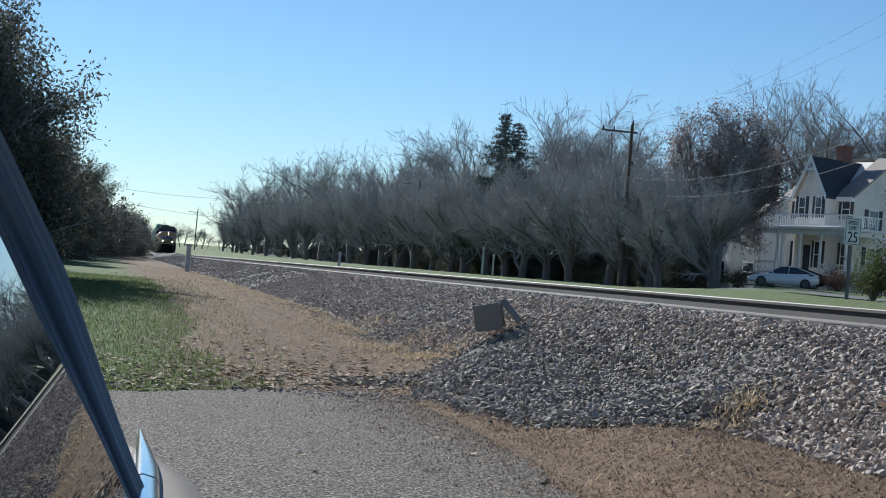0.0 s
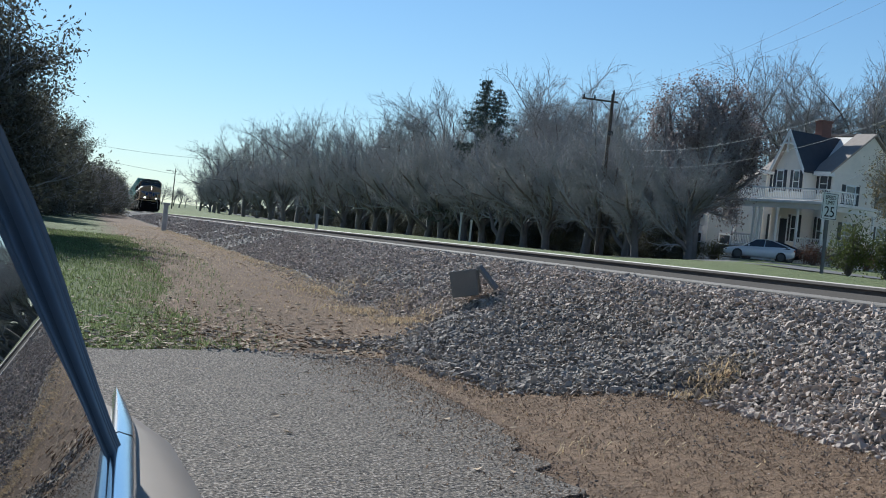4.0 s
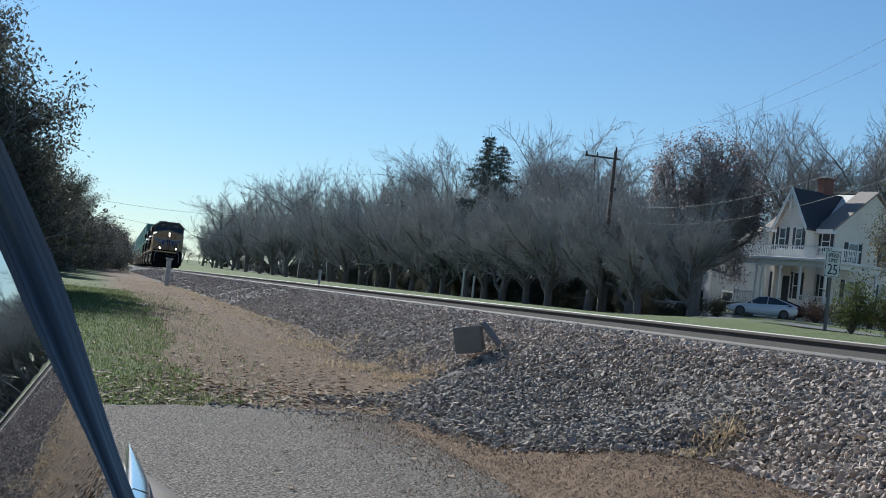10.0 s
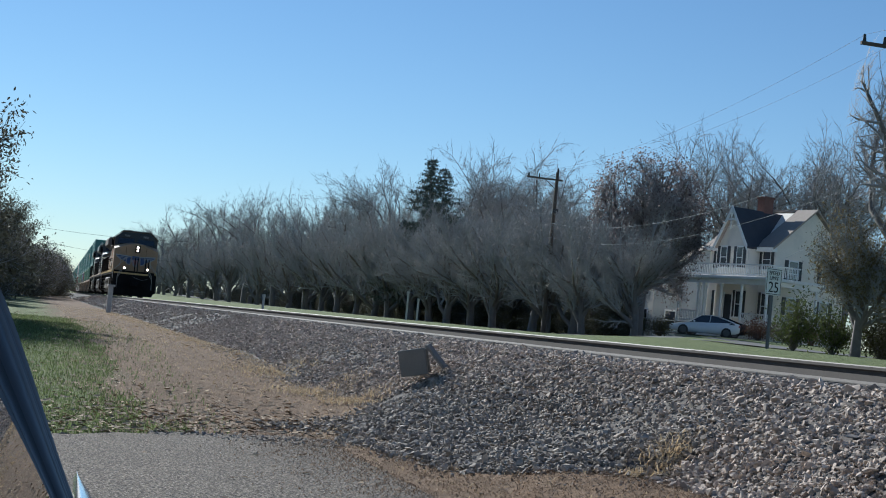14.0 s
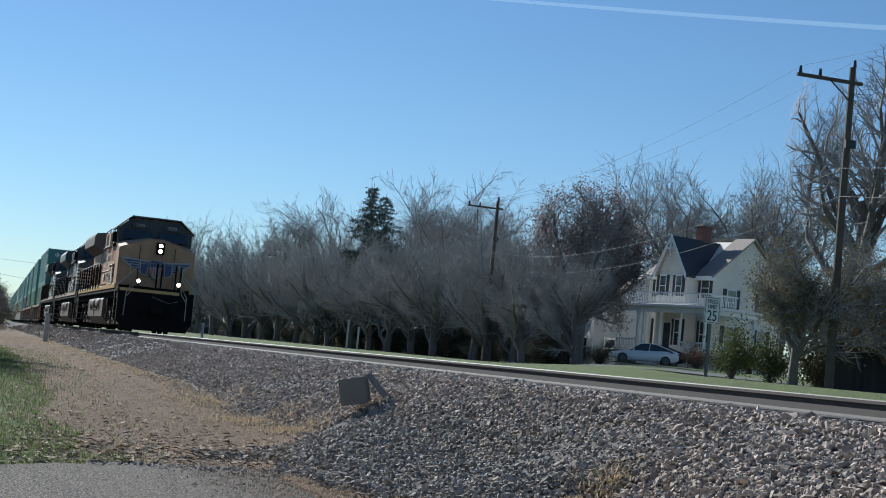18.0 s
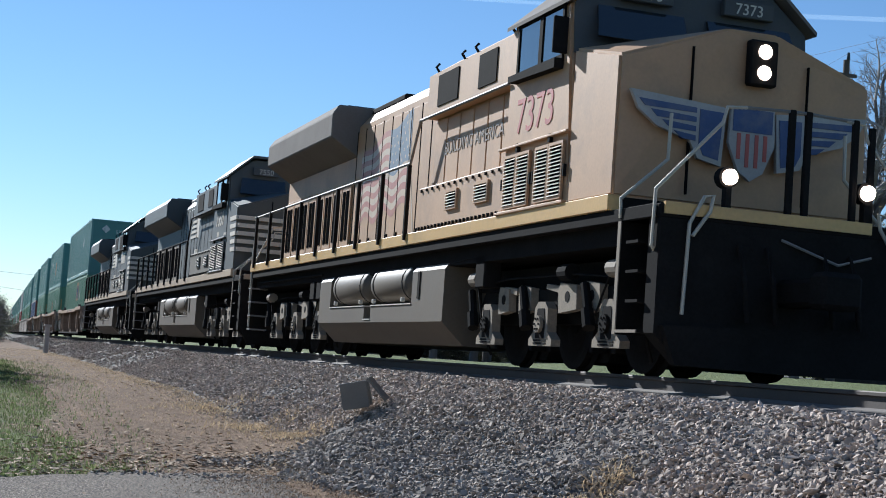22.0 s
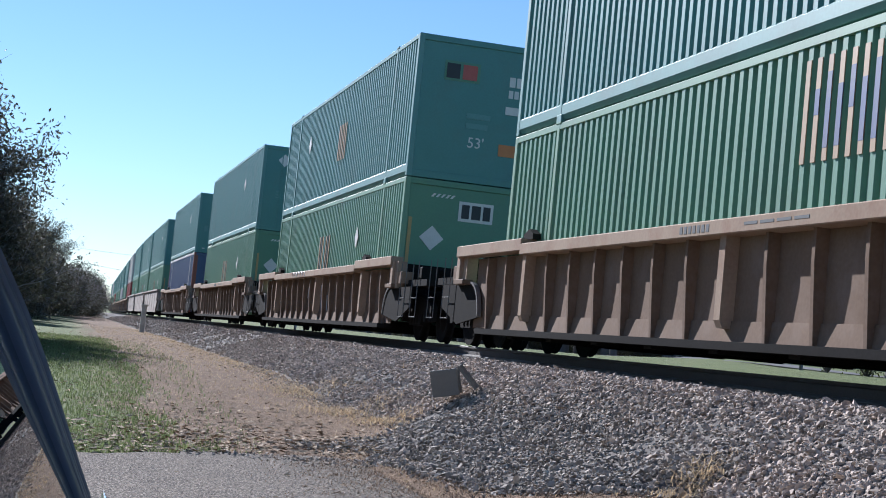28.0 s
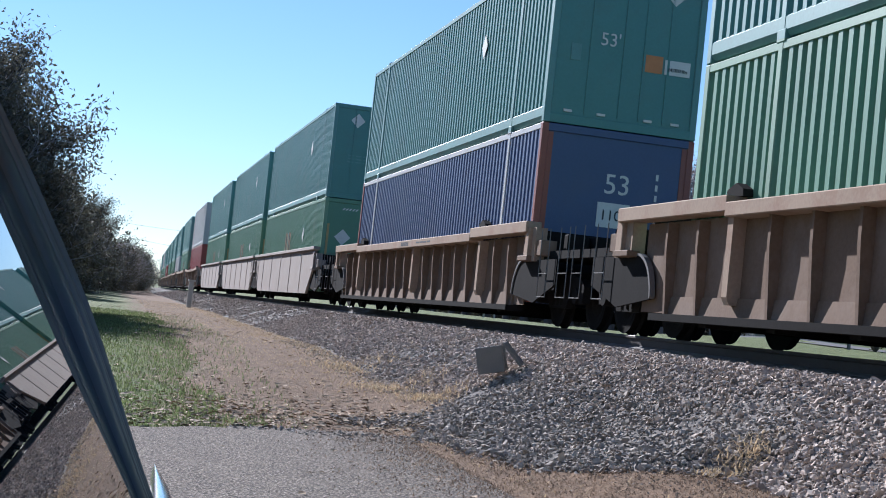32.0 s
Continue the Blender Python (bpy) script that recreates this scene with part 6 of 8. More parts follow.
def container(colour, trim, label, kind=0, post=None, emblem=None):
    """A 53-foot box: corrugated sides, corner and inner posts, rails, flat front end, door end, roof."""
    e = empty("shipping_container")
    for s in (-1, 1):
        V, F = corrugated_side(s * (CW - 0.012), s, 0.20, CH - 0.10, 0.14, CL - 0.14)
        mesh_part("side_panel", V, F, colour, e)
        bm = bmesh.new()
        box(bm, min(s * CW, s * (CW - 0.09)), max(s * CW, s * (CW - 0.09)), 0.10, CL - 0.10, CH - 0.10, CH - 0.005, 0.006)
        part("top_rail", bm, trim, e)
        bm = bmesh.new()
        prism(bm, [(s * CW, 0.10), (s * CW, 0.24), (s * (CW - 0.03), 0.27), (s * (CW - 0.10), 0.27), (s * (CW - 0.10), 0.03), (s * (CW - 0.045), 0.03)], "y", 0.10, CL - 0.10)
        part("bottom_rail", bm, trim, e)
        for y, w in ((0.0, 0.13), (1.92, 0.12), (14.11, 0.12), (CL - 0.13, 0.13)):
            bm = bmesh.new()
            box(bm, min(s * (CW + 0.004), s * (CW - 0.11)), max(s * (CW + 0.004), s * (CW - 0.11)), y, y + w, 0.0, CH, 0.012)
            part("post", bm, (post or trim) if y in (0.0, CL - 0.13) else trim, e)
        for y in (1.98, 14.17):
            a, b = sorted((s * (CW + 0.012), s * (CW - 0.14)))
            blocks("corner_casting", ((a, b, y - 0.10, y + 0.10, CH - 0.02, CH + 0.02), (a, b, y - 0.10, y + 0.10, -0.005, 0.11)), trim, e, 0.008)
    simple("roof", -CW + 0.03, CW - 0.03, 0.06, CL - 0.06, CH - 0.05, CH - 0.012, colour, e)
    simple("floor", -CW + 0.1, CW - 0.1, 0.06, CL - 0.06, 0.08, 0.2, UNDER_BLACK, e)
    bm = bmesh.new()
    box(bm, -CW + 0.10, CW - 0.10, 0.03, 0.10, 0.14, CH - 0.1)
    endp = part("end_panel", bm, post if kind == 9 else colour, e)
    blocks("end_rail", ((-CW + 0.09, CW - 0.09, 0.0, 0.12, CH - 0.13, CH - 0.004), (-CW + 0.09, CW - 0.09, 0.0, 0.12, 0.005, 0.15)), colour, e, 0.008)
    simple("door_end", -CW + 0.1, CW - 0.1, CL - 0.09, CL - 0.02, 0.12, CH - 0.1, colour, e)
    # vertical ribs of the end wall
    if kind in (1, 3):
        for x in (-0.62, -0.05, 0.3, 0.72):
            simple("end_rib", x - 0.02, x + 0.02, 0.014, 0.032, 0.2, CH - 0.15, colour, e)
    def plate(x0, x1, z0, z1, mat, lab=""):
        return simple("placard", x0, x1, 0.016, 0.0285, z0, z1, mat, e, label=lab)
    def diamond(x, z, r, side=False):
        bm = bmesh.new()
        if side:
            prism(bm, [(x, z), (x + r * 0.8, z + r), (x + r * 1.6, z), (x + r * 0.8, z - r)], "x", -CW - 0.012, -CW - 0.004)
        else:
            prism(bm, [(x - r, z), (x, z + r), (x + r, z), (x, z - r)], "y", 0.014, 0.028)
        part("diamond_placard", bm, PLATE_WHITE, e, "white diamond placard")
    if kind in (1, 2, 3):
        diamond(4.2, 1.85, 0.24, True)
    if kind == 1:      # upper box of the first stacks
        diamond(-0.55, 2.42, 0.22)
        letters("53'", 0.30, PLATE_WHITE, front_plane(0.10, 0.027, 2.20), e, "white length marking")
        plate(0.35, 0.85, 1.12, 1.36, PLATE_WHITE)
        letters("24,000 lbs", 0.105, PLATE_DARK, front_plane(0.6, 0.014, 1.15), e, "load marking")
        for k in range(6):
            simple("id_bar", 0.72, 0.80, 0.016, 0.028, 1.75 + 0.15 * k, 1.86 + 0.15 * k, PLATE_WHITE, e)
        for k in range(3):
            for j in range(4):
                simple("print_bar", -0.75 + 0.24 * j, -0.57 + 0.24 * j, 0.018, 0.028, 1.32 - 0.1 * k, 1.36 - 0.1 * k, C_TRIM, e)
    if kind == 2:      # lower box: framed emblem and diamond
        diamond(-0.66, 1.72, 0.25)
        plate(-0.15, 0.57, 2.12, 2.52, PLATE_WHITE)
        for x0, x1 in ((-0.09, 0.07), (0.12, 0.31), (0.36, 0.51)):
            simple("emblem_bar", x0, x1, 0.008, 0.020, 2.18, 2.46, PLATE_DARK, e)
        plate(-1.16, -1.09, 0.5, 2.1, PLATE_YELLOW)
        for k in range(5):
            bm = bmesh.new()
            prism(bm, [(-0.75 + 0.1 * k, 2.55), (-0.70 + 0.1 * k, 2.55), (-0.64 + 0.1 * k, 2.62), (-0.69 + 0.1 * k, 2.62)], "y", 0.016, 0.028)
            part("hatch_mark", bm, PLATE_WHITE, e)
    if kind == 5:
        letters("53'", 0.30, PLATE_WHITE, front_plane(0.06, 0.027, 0.72), e, "white length marking")
        plate(-0.72, 0.02, 2.02, 2.42, C_GREEN)
        for x0, x1, mt in ((-0.68, -0.40, PLATE_DARK), (-0.34, -0.04, LETTER_RED)):
            simple("emblem_bar", x0, x1, 0.008, 0.02, 2.07, 2.37, mt, e)
        for k in range(3):
            simple("id_bar", 0.66 + 0.15 * k, 0.78 + 0.15 * k, 0.016, 0.028, 2.05, 2.25, PLATE_WHITE, e)
            simple("id_bar", 0.66 + 0.12 * k, 0.75 + 0.12 * k, 0.016, 0.028, 1.82, 1.98, PLATE_WHITE, e)
        for k, w in enumerate((0.5, 0.46)):
            simple("print_bar", -0.18, -0.18 + w, 0.016, 0.028, 1.30 - 0.2 * k, 1.41 - 0.2 * k, C_TRIM, e)
        plate(0.62, 1.0, 1.48, 1.64, PLATE_WHITE)
        plate(0.55, 0.98, 0.62, 0.86, PLATE_ORANGE)
    if kind == 3:
        letters("53'", 0.30, PLATE_WHITE, front_plane(-0.30, 0.012, 1.35), e, "white length marking")
        diamond(0.75, 2.38, 0.23)
        plate(0.28, 0.62, 1.02, 1.3, PLATE_ORANGE)
        plate(0.66, 1.1, 1.02, 1.26, PLATE_WHITE)
        letters("24,000 lbs", 0.085, PLATE_DARK, front_plane(0.88, 0.010, 1.08), e, "load marking")
        plate(-0.95, -0.78, 1.05, 1.32, C_TRIM)
        for k in range(6):
            simple("id_bar", 0.36 + 0.115 * k, 0.445 + 0.115 * k, 0.016, 0.028, 2.62, 2.74, PLATE_WHITE, e)
        for k, x in enumerate((-0.98, -0.42, 0.38, 0.85)):
            simple("reflector", x, x + 0.14, 0.0, 0.028, 0.20, 0.24, PLATE_WHITE, e)
    if kind == 4:      # blue box with pale number
        letters("53", 0.46, PLATE_WHITE, front_plane(0.05, 0.022, 1.88), e, "white length marking")
        plate(-0.25, 0.3, 1.33, 1.73, PLATE_WHITE)
        letters("110\"", 0.24, PLATE_DARK, front_plane(0.02, 0.013, 1.45), e, "height marking")
        for s in (-1, 1):
            simple("end_post_panel", min(s * 1.21, s * 1.10), max(s * 1.21, s * 1.10), 0.02, 0.029, 0.15, CH - 0.14, post, e)
        for k in range(5):
            simple("print_bar", 0.70, 0.74, 0.016, 0.028, 1.5 + 0.17 * k, 1.6 + 0.17 * k, PLATE_WHITE, e)
    if emblem:
        # a large faded emblem: orange field with dark uprights, on the outer flats alone
        y0, n, z0, z1 = emblem
        for k in range(n):
            dark = 0 < k < n - 1
            simple("emblem_panel", -CW - 0.002, -CW + 0.008, y0 + 0.2117 * k, y0 + 0.2117 * k + 0.085, z0, z1, FADED_ORANGE, e)
            if dark:
                simple("emblem_stroke", -CW - 0.004, -CW + 0.006, y0 + 0.2117 * k, y0 + 0.2117 * k + 0.085, z0 + (0.12 if k % 3 else 0.45), z1 - (0.16 if k % 2 else 0.3), LOGO_BLUE, e)
    if kind == 2 and not emblem:      # faded emblem on the side
        for k in range(7):
            simple("emblem_panel", -CW - 0.006, -CW + 0.004, 7.75 + 0.212 * k, 7.835 + 0.212 * k, 0.95, 2.05, (FADED_ORANGE, PLATE_DARK, FADED_ORANGE, C_TRIM)[k % 4], e)
    if kind == 5:
        diamond(12.0, 1.85, 0.24, True)
        for k in range(5):
            simple("emblem_panel", -CW - 0.006, -CW + 0.004, 6.99 + 0.212 * k, 7.075 + 0.212 * k, 1.0, 1.9, FADED_ORANGE, e)
    return tagged(e, label, "container", "containers on the train")


def four_wheel_truck(parent, y0):
    tr = empty("truck")
    tr.parent = parent
    tr.location = (0, y0, 0)
    for s in (-1, 1):
        bm = bmesh.new()
        prism(bm, [(-1.2, 0.62), (-1.05, 0.72), (-0.45, 0.84), (0.45, 0.84), (1.05, 0.72), (1.2, 0.62), (1.15, 0.38), (0.85, 0.38), (0.6, 0.55), (0.42, 0.30), (-0.42, 0.30), (-0.6, 0.55), (-0.85, 0.38), (-1.15, 0.38)], "x", s * 0.98, s * 1.10)
        part("side_frame", bm, UNDER_BLACK, tr)
    for yy in (-0.89, 0.89):
        wheelset(tr, yy, 0.48)
        bm = bmesh.new()
        tube(bm, [(-1.14, yy, 0.48), (-0.98, yy, 0.48)], 0.12, 12)
        part("bearing_cap", bm, UNDER_BLACK, tr)
    rods("spring", [[(-1.05, yy, 0.34), (-1.05, yy, 0.62)] for yy in (-0.2, 0.0, 0.2)], 0.07, 8, UNDER_BLACK, tr)
    simple("bolster", -1.0, 1.0, -0.22, 0.22, 0.55, 0.85, UNDER_BLACK, tr)
    return tr


def car_end(e, y, d, wall, sill):
    """The end of a well car past the side walls: platform, ladders, brake gear and coupler; d = -1 at the front, 1 at the rear."""
    a, b = sorted((y, y + d * 2.0))
    simple("end_platform", -1.30, 1.30, a, b, 1.02, 1.14, UNDER_BLACK, e)
    bm = bmesh.new()
    prism(bm, [(y - d * 0.35, 0.98), (y - d * 0.35, 1.52), (y + d * 0.25, 1.50), (y + d * 0.25, 0.98)], "x", -1.46, -1.28)
    part("end_gusset", bm, sill, e)
    simple("bulkhead", -1.2, 1.2, min(y - d * 0.4, y - d * 0.3), max(y - d * 0.4, y - d * 0.3), 0.5, 1.5, UNDER_BLACK, e)
    # rounded end plate over the truck, with its rim
    arc = [(y - d * (0.45 + 0.55 * math.sin(t)), 0.42 + 0.58 * math.cos(t)) for t in np.linspace(0.0, 1.5, 8)]
    bm = bmesh.new()
    prism(bm, arc[::-1] + [(y + d * 1.25, 1.0), (y + d * 1.25, 0.62), (y + d * 0.2, 0.34)], "x", -1.40, -1.36)
    part("end_plate", bm, UNDER_BLACK, e)
    bm = bmesh.new()
    prism(bm, arc + [(p[0] - d * 0.03, p[1] + 0.03) for p in arc[::-1]], "x", -1.42, -1.35)
    part("plate_rim", bm, LADDER, e)
    simple("jack_post", -1.52, -1.44, *sorted((y - d * 0.12, y + d * 0.06)), 1.02, 1.50, sill, e, 0.01)
    simple("jack_pad", -1.54, -1.36, *sorted((y - d * 0.42, y + d * 0.12)), 0.98, 1.06, wall, e, 0.01)
    simple("air_box", -1.44, -1.2, *sorted((y + d * 0.2, y + d * 0.55)), 1.06, 1.30, wall, e, 0.01)
    for yy in (y + d * 0.8, y + d * 1.75):
        bm = bmesh.new()
        for q in (-0.21, 0.21):
            tube(bm, [(-1.46, yy + q, 0.42), (-1.46, yy + q, 1.45)], 0.008, 5)
        for z in (0.43, 0.78):
            tube(bm, [(-1.46, yy - 0.21, z), (-1.46, yy + 0.21, z)], 0.008, 5)
        part("ladder", bm, LADDER, e)
    simple("brake_valve", -1.1, -0.75, *sorted((y + d * 0.55, y + d * 0.75)), 1.14, 1.42, UNDER_BLACK, e, 0.02)
    rods("hand_brake", [[(-0.2, y + d * 0.9, 1.5), (-0.2, y + d * 1.0, 1.5)]], 0.22, 12, UNDER_BLACK, e)
    simple("brake_cylinder", -0.7, 0.5, *sorted((y + d * 0.4, y + d * 0.9)), 1.14, 1.42, UNDER_BLACK, e, 0.02)
    bm = bmesh.new()
    box(bm, -0.15, 0.15, *sorted((y + d * 1.6, y + d * 2.35)), 0.78, 1.04, 0.03)
    box(bm, -0.24, 0.2, *sorted((y + d * 2.05, y + d * 2.35)), 0.72, 1.10, 0.04)
    part("coupler", bm, UNDER_BLACK, e)
    four_wheel_truck(e, y + d * 0.55)


def well_car(label, smooth=False):
    """A double-stack well car: side sills, ribbed or smooth side walls, floor beams, ends and trucks."""
    e = empty("well_car")
    wall, sill = (WELL_GREY, WELL_GREY) if smooth else (WELL_RUST, WELL_SILL)
    y0, y1 = (-0.3, 17.0) if smooth else (-0.55, 17.95)
    for s in (-1, 1):
        if smooth:
            bm = bmesh.new()
            prism(bm, [(y0 + 0.2, 1.62), (y1 - 0.2, 1.62), (y1 - 0.5, 0.95), (y1 - 1.5, 0.26), (y0 + 1.5, 0.26), (y0 + 0.5, 0.95)], "x", s * 1.38, s * 1.46)
            part("side_wall", bm, wall, e)
            bm = bmesh.new()
            box(bm, min(s * 1.34, s * 1.54), max(s * 1.34, s * 1.50), y0, y1, 1.60, 1.70, 0.01)
            part("side_sill", bm, sill, e)
            for k in range(5):
                simple("seam", min(s * 1.455, s * 1.475), max(s * 1.455, s * 1.475), 2.8 + 2.8 * k, 2.84 + 2.8 * k, 0.30, 1.58, wall, e)
            continue
        bm = bmesh.new()
        box(bm, min(s * 1.30, s * 1.565), max(s * 1.30, s * 1.565), 3.0, 14.6, 1.36, 1.52, 0.012)
        part("side_sill", bm, sill, e, "dusty tan side sill")
        for a, b in ((y0, 3.02), (14.58, y1)):
            bm = bmesh.new()
            box(bm, min(s * 1.31, s * 1.56), max(s * 1.31, s * 1.56), a, b, 1.42, 1.60, 0.012)
            part("sill_end", bm, wall if s > 0 else sill, e)
        for a in (2.75, 14.7):
            bm = bmesh.new()
            prism(bm, [(a - 0.22, 1.60), (a + 0.22, 1.60), (a + 0.20, 1.68), (a - 0.02, 1.75), (a - 0.2, 1.68)], "x", s * 1.30, s * 1.42)
            part("container_guide", bm, UNDER_BLACK, e)
        simple("side_wall", min(s * 1.305, s * 1.325), max(s * 1.305, s * 1.325), 0.0, 17.4, 0.30, 1.40, wall, e)
        bm = bmesh.new()
        prism(bm, [(s * 1.325, 0.288), (s * 1.325, 0.50), (s * 1.345, 0.50), (s * 1.37, 0.288)], "y", 0.55, 16.55)
        part("wall_foot", bm, wall, e)
        simple("bottom_chord", min(s * 1.20, s * 1.50), max(s * 1.20, s * 1.50), 0.4, 16.7, 0.20, 0.285, UNDER_BLACK, e)
        bm = bmesh.new()
        prism(bm, [(s * 1.325, 0.288), (s * 1.325, 1.37), (s * 1.46, 1.37), (s * 1.46, 1.05), (s * 1.41, 0.288)], "y", -0.03, 0.03)
        me = bpy.data.meshes.new("rib")
        bm.to_mesh(me)
        bm.free()
        me.materials.append(wall)
        bm = bmesh.new()
        prism(bm, [(s * 1.325, 0.42), (s * 1.325, 1.37), (s * 1.48, 1.37), (s * 1.48, 0.5), (s * 1.44, 0.42)], "y", -0.07, 0.07)
        wide = bpy.data.meshes.new("wide_rib")
        bm.to_mesh(wide)
        bm.free()
        wide.materials.append(sill)
        for k in range(18):
            piece("rib", wide if k in (2, 8, 15) else me, Matrix.Translation((0, 0.72 + 0.925 * k, 0)), e)
    blocks("floor_beam", [(-1.3, 1.3, 1.4 + 1.75 * k, 1.62 + 1.75 * k, 0.16, 0.36) for k in range(9)], UNDER_BLACK, e)
    car_end(e, y0, -1, wall, sill)
    car_end(e, y1, 1, wall, sill)
    return tagged(e, label, "well car", "well cars of the train")


RIBBED = well_car("rust-brown ribbed well car carrying two stacked containers")
SMOOTH = well_car("dusty grey smooth-sided well car carrying two stacked containers", True)
# sprayed scrawl on one car's ribs and sill
SCRAWLED = copy_thing(RIBBED, Matrix.Identity(4))
SCRAWLED["label"] = "rust-brown ribbed well car with white spray-painted scrawl on its side"
for k in range(5):
    bm = bmesh.new()
    tube(bm, [(-1.566, 11.2 - 0.42 * k + 0.17 * math.cos(t), 1.40 + 0.11 * math.sin(t)) for t in np.linspace(0.2, 3.3, 10)], 0.012, 4)
    part("spray_scrawl", bm, SPRAY, SCRAWLED)
for k in range(4):
    bm = bmesh.new()
    tube(bm, [(-1.330, 9.6 - 0.92 * k + 0.26 * math.cos(t), 0.85 + 0.34 * math.sin(t * 1.3 + k)) for t in np.linspace(0.0, 4.3, 14)], 0.014, 4)
    part("spray_scrawl", bm, SPRAY, SCRAWLED)

BOXES = {
    "teal_up": container(C_TEAL, C_TRIM, "teal green corrugated 53-foot container with a white diamond placard", 1),
    "green_low": container(C_GREEN, C_TRIM2, "green corrugated 53-foot container with a framed emblem on its end", 2),
    "green_emblem": container(C_GREEN, C_TRIM2, "green corrugated 53-foot container with a large faded orange emblem", 2, None, (5.43, 8, 1.66, 2.66)),
    "teal_door": container(C_TEAL, C_TRIM, "teal corrugated 53-foot container with load labels on its end", 3),
    "teal_code": container(C_TEAL, C_TRIM, "teal corrugated 53-foot container with faint stencilled codes", 5),
    "blue": container(C_BLUE, C_WHITE, "deep blue corrugated container with orange-red corner posts", 4, C_POST_RED),
    "red": container(C_RED, C_RED, "red corrugated container low in its well", 0),
    "white": container(C_WHITE, C_WHITE, "grey-white corrugated container riding on the stack", 0),
}
for ob_ in (RIBBED,):
    for k_ in range(7):
        simple("stencil_bar", -1.5685, -1.56, 8.3 + 0.11 * k_, 8.37 + 0.11 * k_, 1.40, 1.48, PLATE_DARK, ob_)
    for k_ in range(4):
        simple("stencil_bar", -1.5685, -1.56, 6.2 + 0.34 * k_, 6.48 + 0.34 * k_, 1.43, 1.46, PLATE_DARK, ob_)
FRONTS = [65.8, 89.1, 111.1, 133.75] + [156.5, 174.6, 193.6] + [216.3 + 22.57 * i for i in range(9)]
LOADS = [("green_emblem", "teal_up"), ("green_low", "teal_code"), ("green_low", "teal_up"), ("blue", "teal_door"), ("green_low", "teal_up"), ("green_low", "teal_door"), ("green_low", "teal_up"), ("red", "white"), ("green_low", "teal_up"), ("white", "teal_door"), ("green_low", "teal_up"), ("green_low", "teal_door"), ("red", "teal_up"), ("green_low", "teal_up"), ("green_low", "white"), ("green_low", "teal_up")]
taken = set()


def use(ob):
    if ob.name in taken:
        return copy_thing(ob, Matrix.Identity(4))
    taken.add(ob.name)
    return ob


for i, (f0, (lo, up)) in enumerate(zip(FRONTS, LOADS)):
    car = use(SCRAWLED if i == 1 else (SMOOTH if 4 <= i <= 6 else RIBBED))
    CARS.append((car, f0, 16.15))
    for nm, z in ((lo, 0.352), (up, 0.352 + CH + 0.008)):
        CARS.append((use(BOXES[nm]), f0, 16.15, z))

# ---- beyond the track: street, house, vehicles, poles ----
SIDING = material("white_clapboard", (0.78, 0.73, 0.65), 0.7, 0, (0.68, 0.635, 0.56), 1.2, 14, stain=(0.42, 0.42, 0.41), stain_scale=0.8, stain_amount=0.3)
WHITE_TRIM = material("white_trim_paint", (0.78, 0.78, 0.76), 0.6, 0, (0.66, 0.66, 0.64), 2, 20)
SHINGLE = material("tan_roof_shingle", (0.40, 0.34, 0.29), 0.9, 0, (0.29, 0.245, 0.21), 2, 18, 0.01, objrand=0.15)
DARK_ROOF = material("dark_roof_and_shade", (0.055, 0.06, 0.075), 0.7, 0, (0.03, 0.034, 0.045), 2, 18, 0.01, objrand=0.2)
BRICK = material("red_chimney_brick", (0.18, 0.10, 0.082), 0.9, 0, (0.12, 0.066, 0.055), 5, 30, 0.01)
SHUTTER = material("dark_shutter_paint", (0.035, 0.04, 0.045), 0.6)
PANE = glass("window_pane", (0.03, 0.035, 0.045))
PORCH_GREY = material("grey_porch_floor", (0.25, 0.25, 0.25), 0.8)
ROAD = material("street_asphalt", (0.10, 0.098, 0.095), 0.92, 0, (0.06, 0.058, 0.056), 1, 60, 0.004)
CAR_WHITE = material("white_car_paint", (0.74, 0.75, 0.76), 0.25, 0, (0.70, 0.71, 0.72), 1, 5, coat=0.8)
TYRE = material("tyre_rubber", (0.02, 0.02, 0.02), 0.85)
RIM = material("grey_alloy", (0.10, 0.10, 0.105), 0.4, 0.8)
POLE_WOOD = material("weathered_pole_wood", (0.13, 0.105, 0.085), 0.9, 0, (0.07, 0.055, 0.045), 3, 30, 0.006)
WIRE = material("black_cable", (0.02, 0.02, 0.022), 0.7)
WIRE_PALE = material("bare_aluminium_cable", (0.25, 0.26, 0.27), 0.5, 0.4)
SIGN_WHITE = material("white_sign_face", (0.72, 0.72, 0.70), 0.5, 0, (0.66, 0.66, 0.64), 3, 20)
SIGN_BLACK = material("black_sign_print", (0.015, 0.015, 0.015), 0.6)
GALV = material("galvanised_post", (0.15, 0.15, 0.15), 0.6, 0.4)
BUSH = material("mixed_bush_leaf", (0.10, 0.10, 0.045), 0.85, 0, (0.05, 0.045, 0.02), 2, 20, island=0.5)
BUSH_RED = material("rusty_bush_leaf", (0.20, 0.105, 0.06), 0.85, 0, (0.10, 0.05, 0.03), 2, 20, island=0.5)

# street along the far lawn and the drive to the house
sv, sf = [], []
sy = graded(-60, 420, 6, 1.03)
for y in sy:
    for x in (33.0, 35.5, 38.0):
        xx = x + (track_x(max(0, y)) - 8.2) * 0.8 + 1.0
        sv.append((xx, y, ground_z(xx, y) + 0.03))
for j in range(len(sy) - 1):
    for i in range(2):
        sf.append((j * 3 + i, j * 3 + i + 1, j * 3 + i + 4, j * 3 + i + 3))
tagged(mesh_part("street", sv, sf, ROAD), "narrow grey street beyond the track", "road", kind="structure")


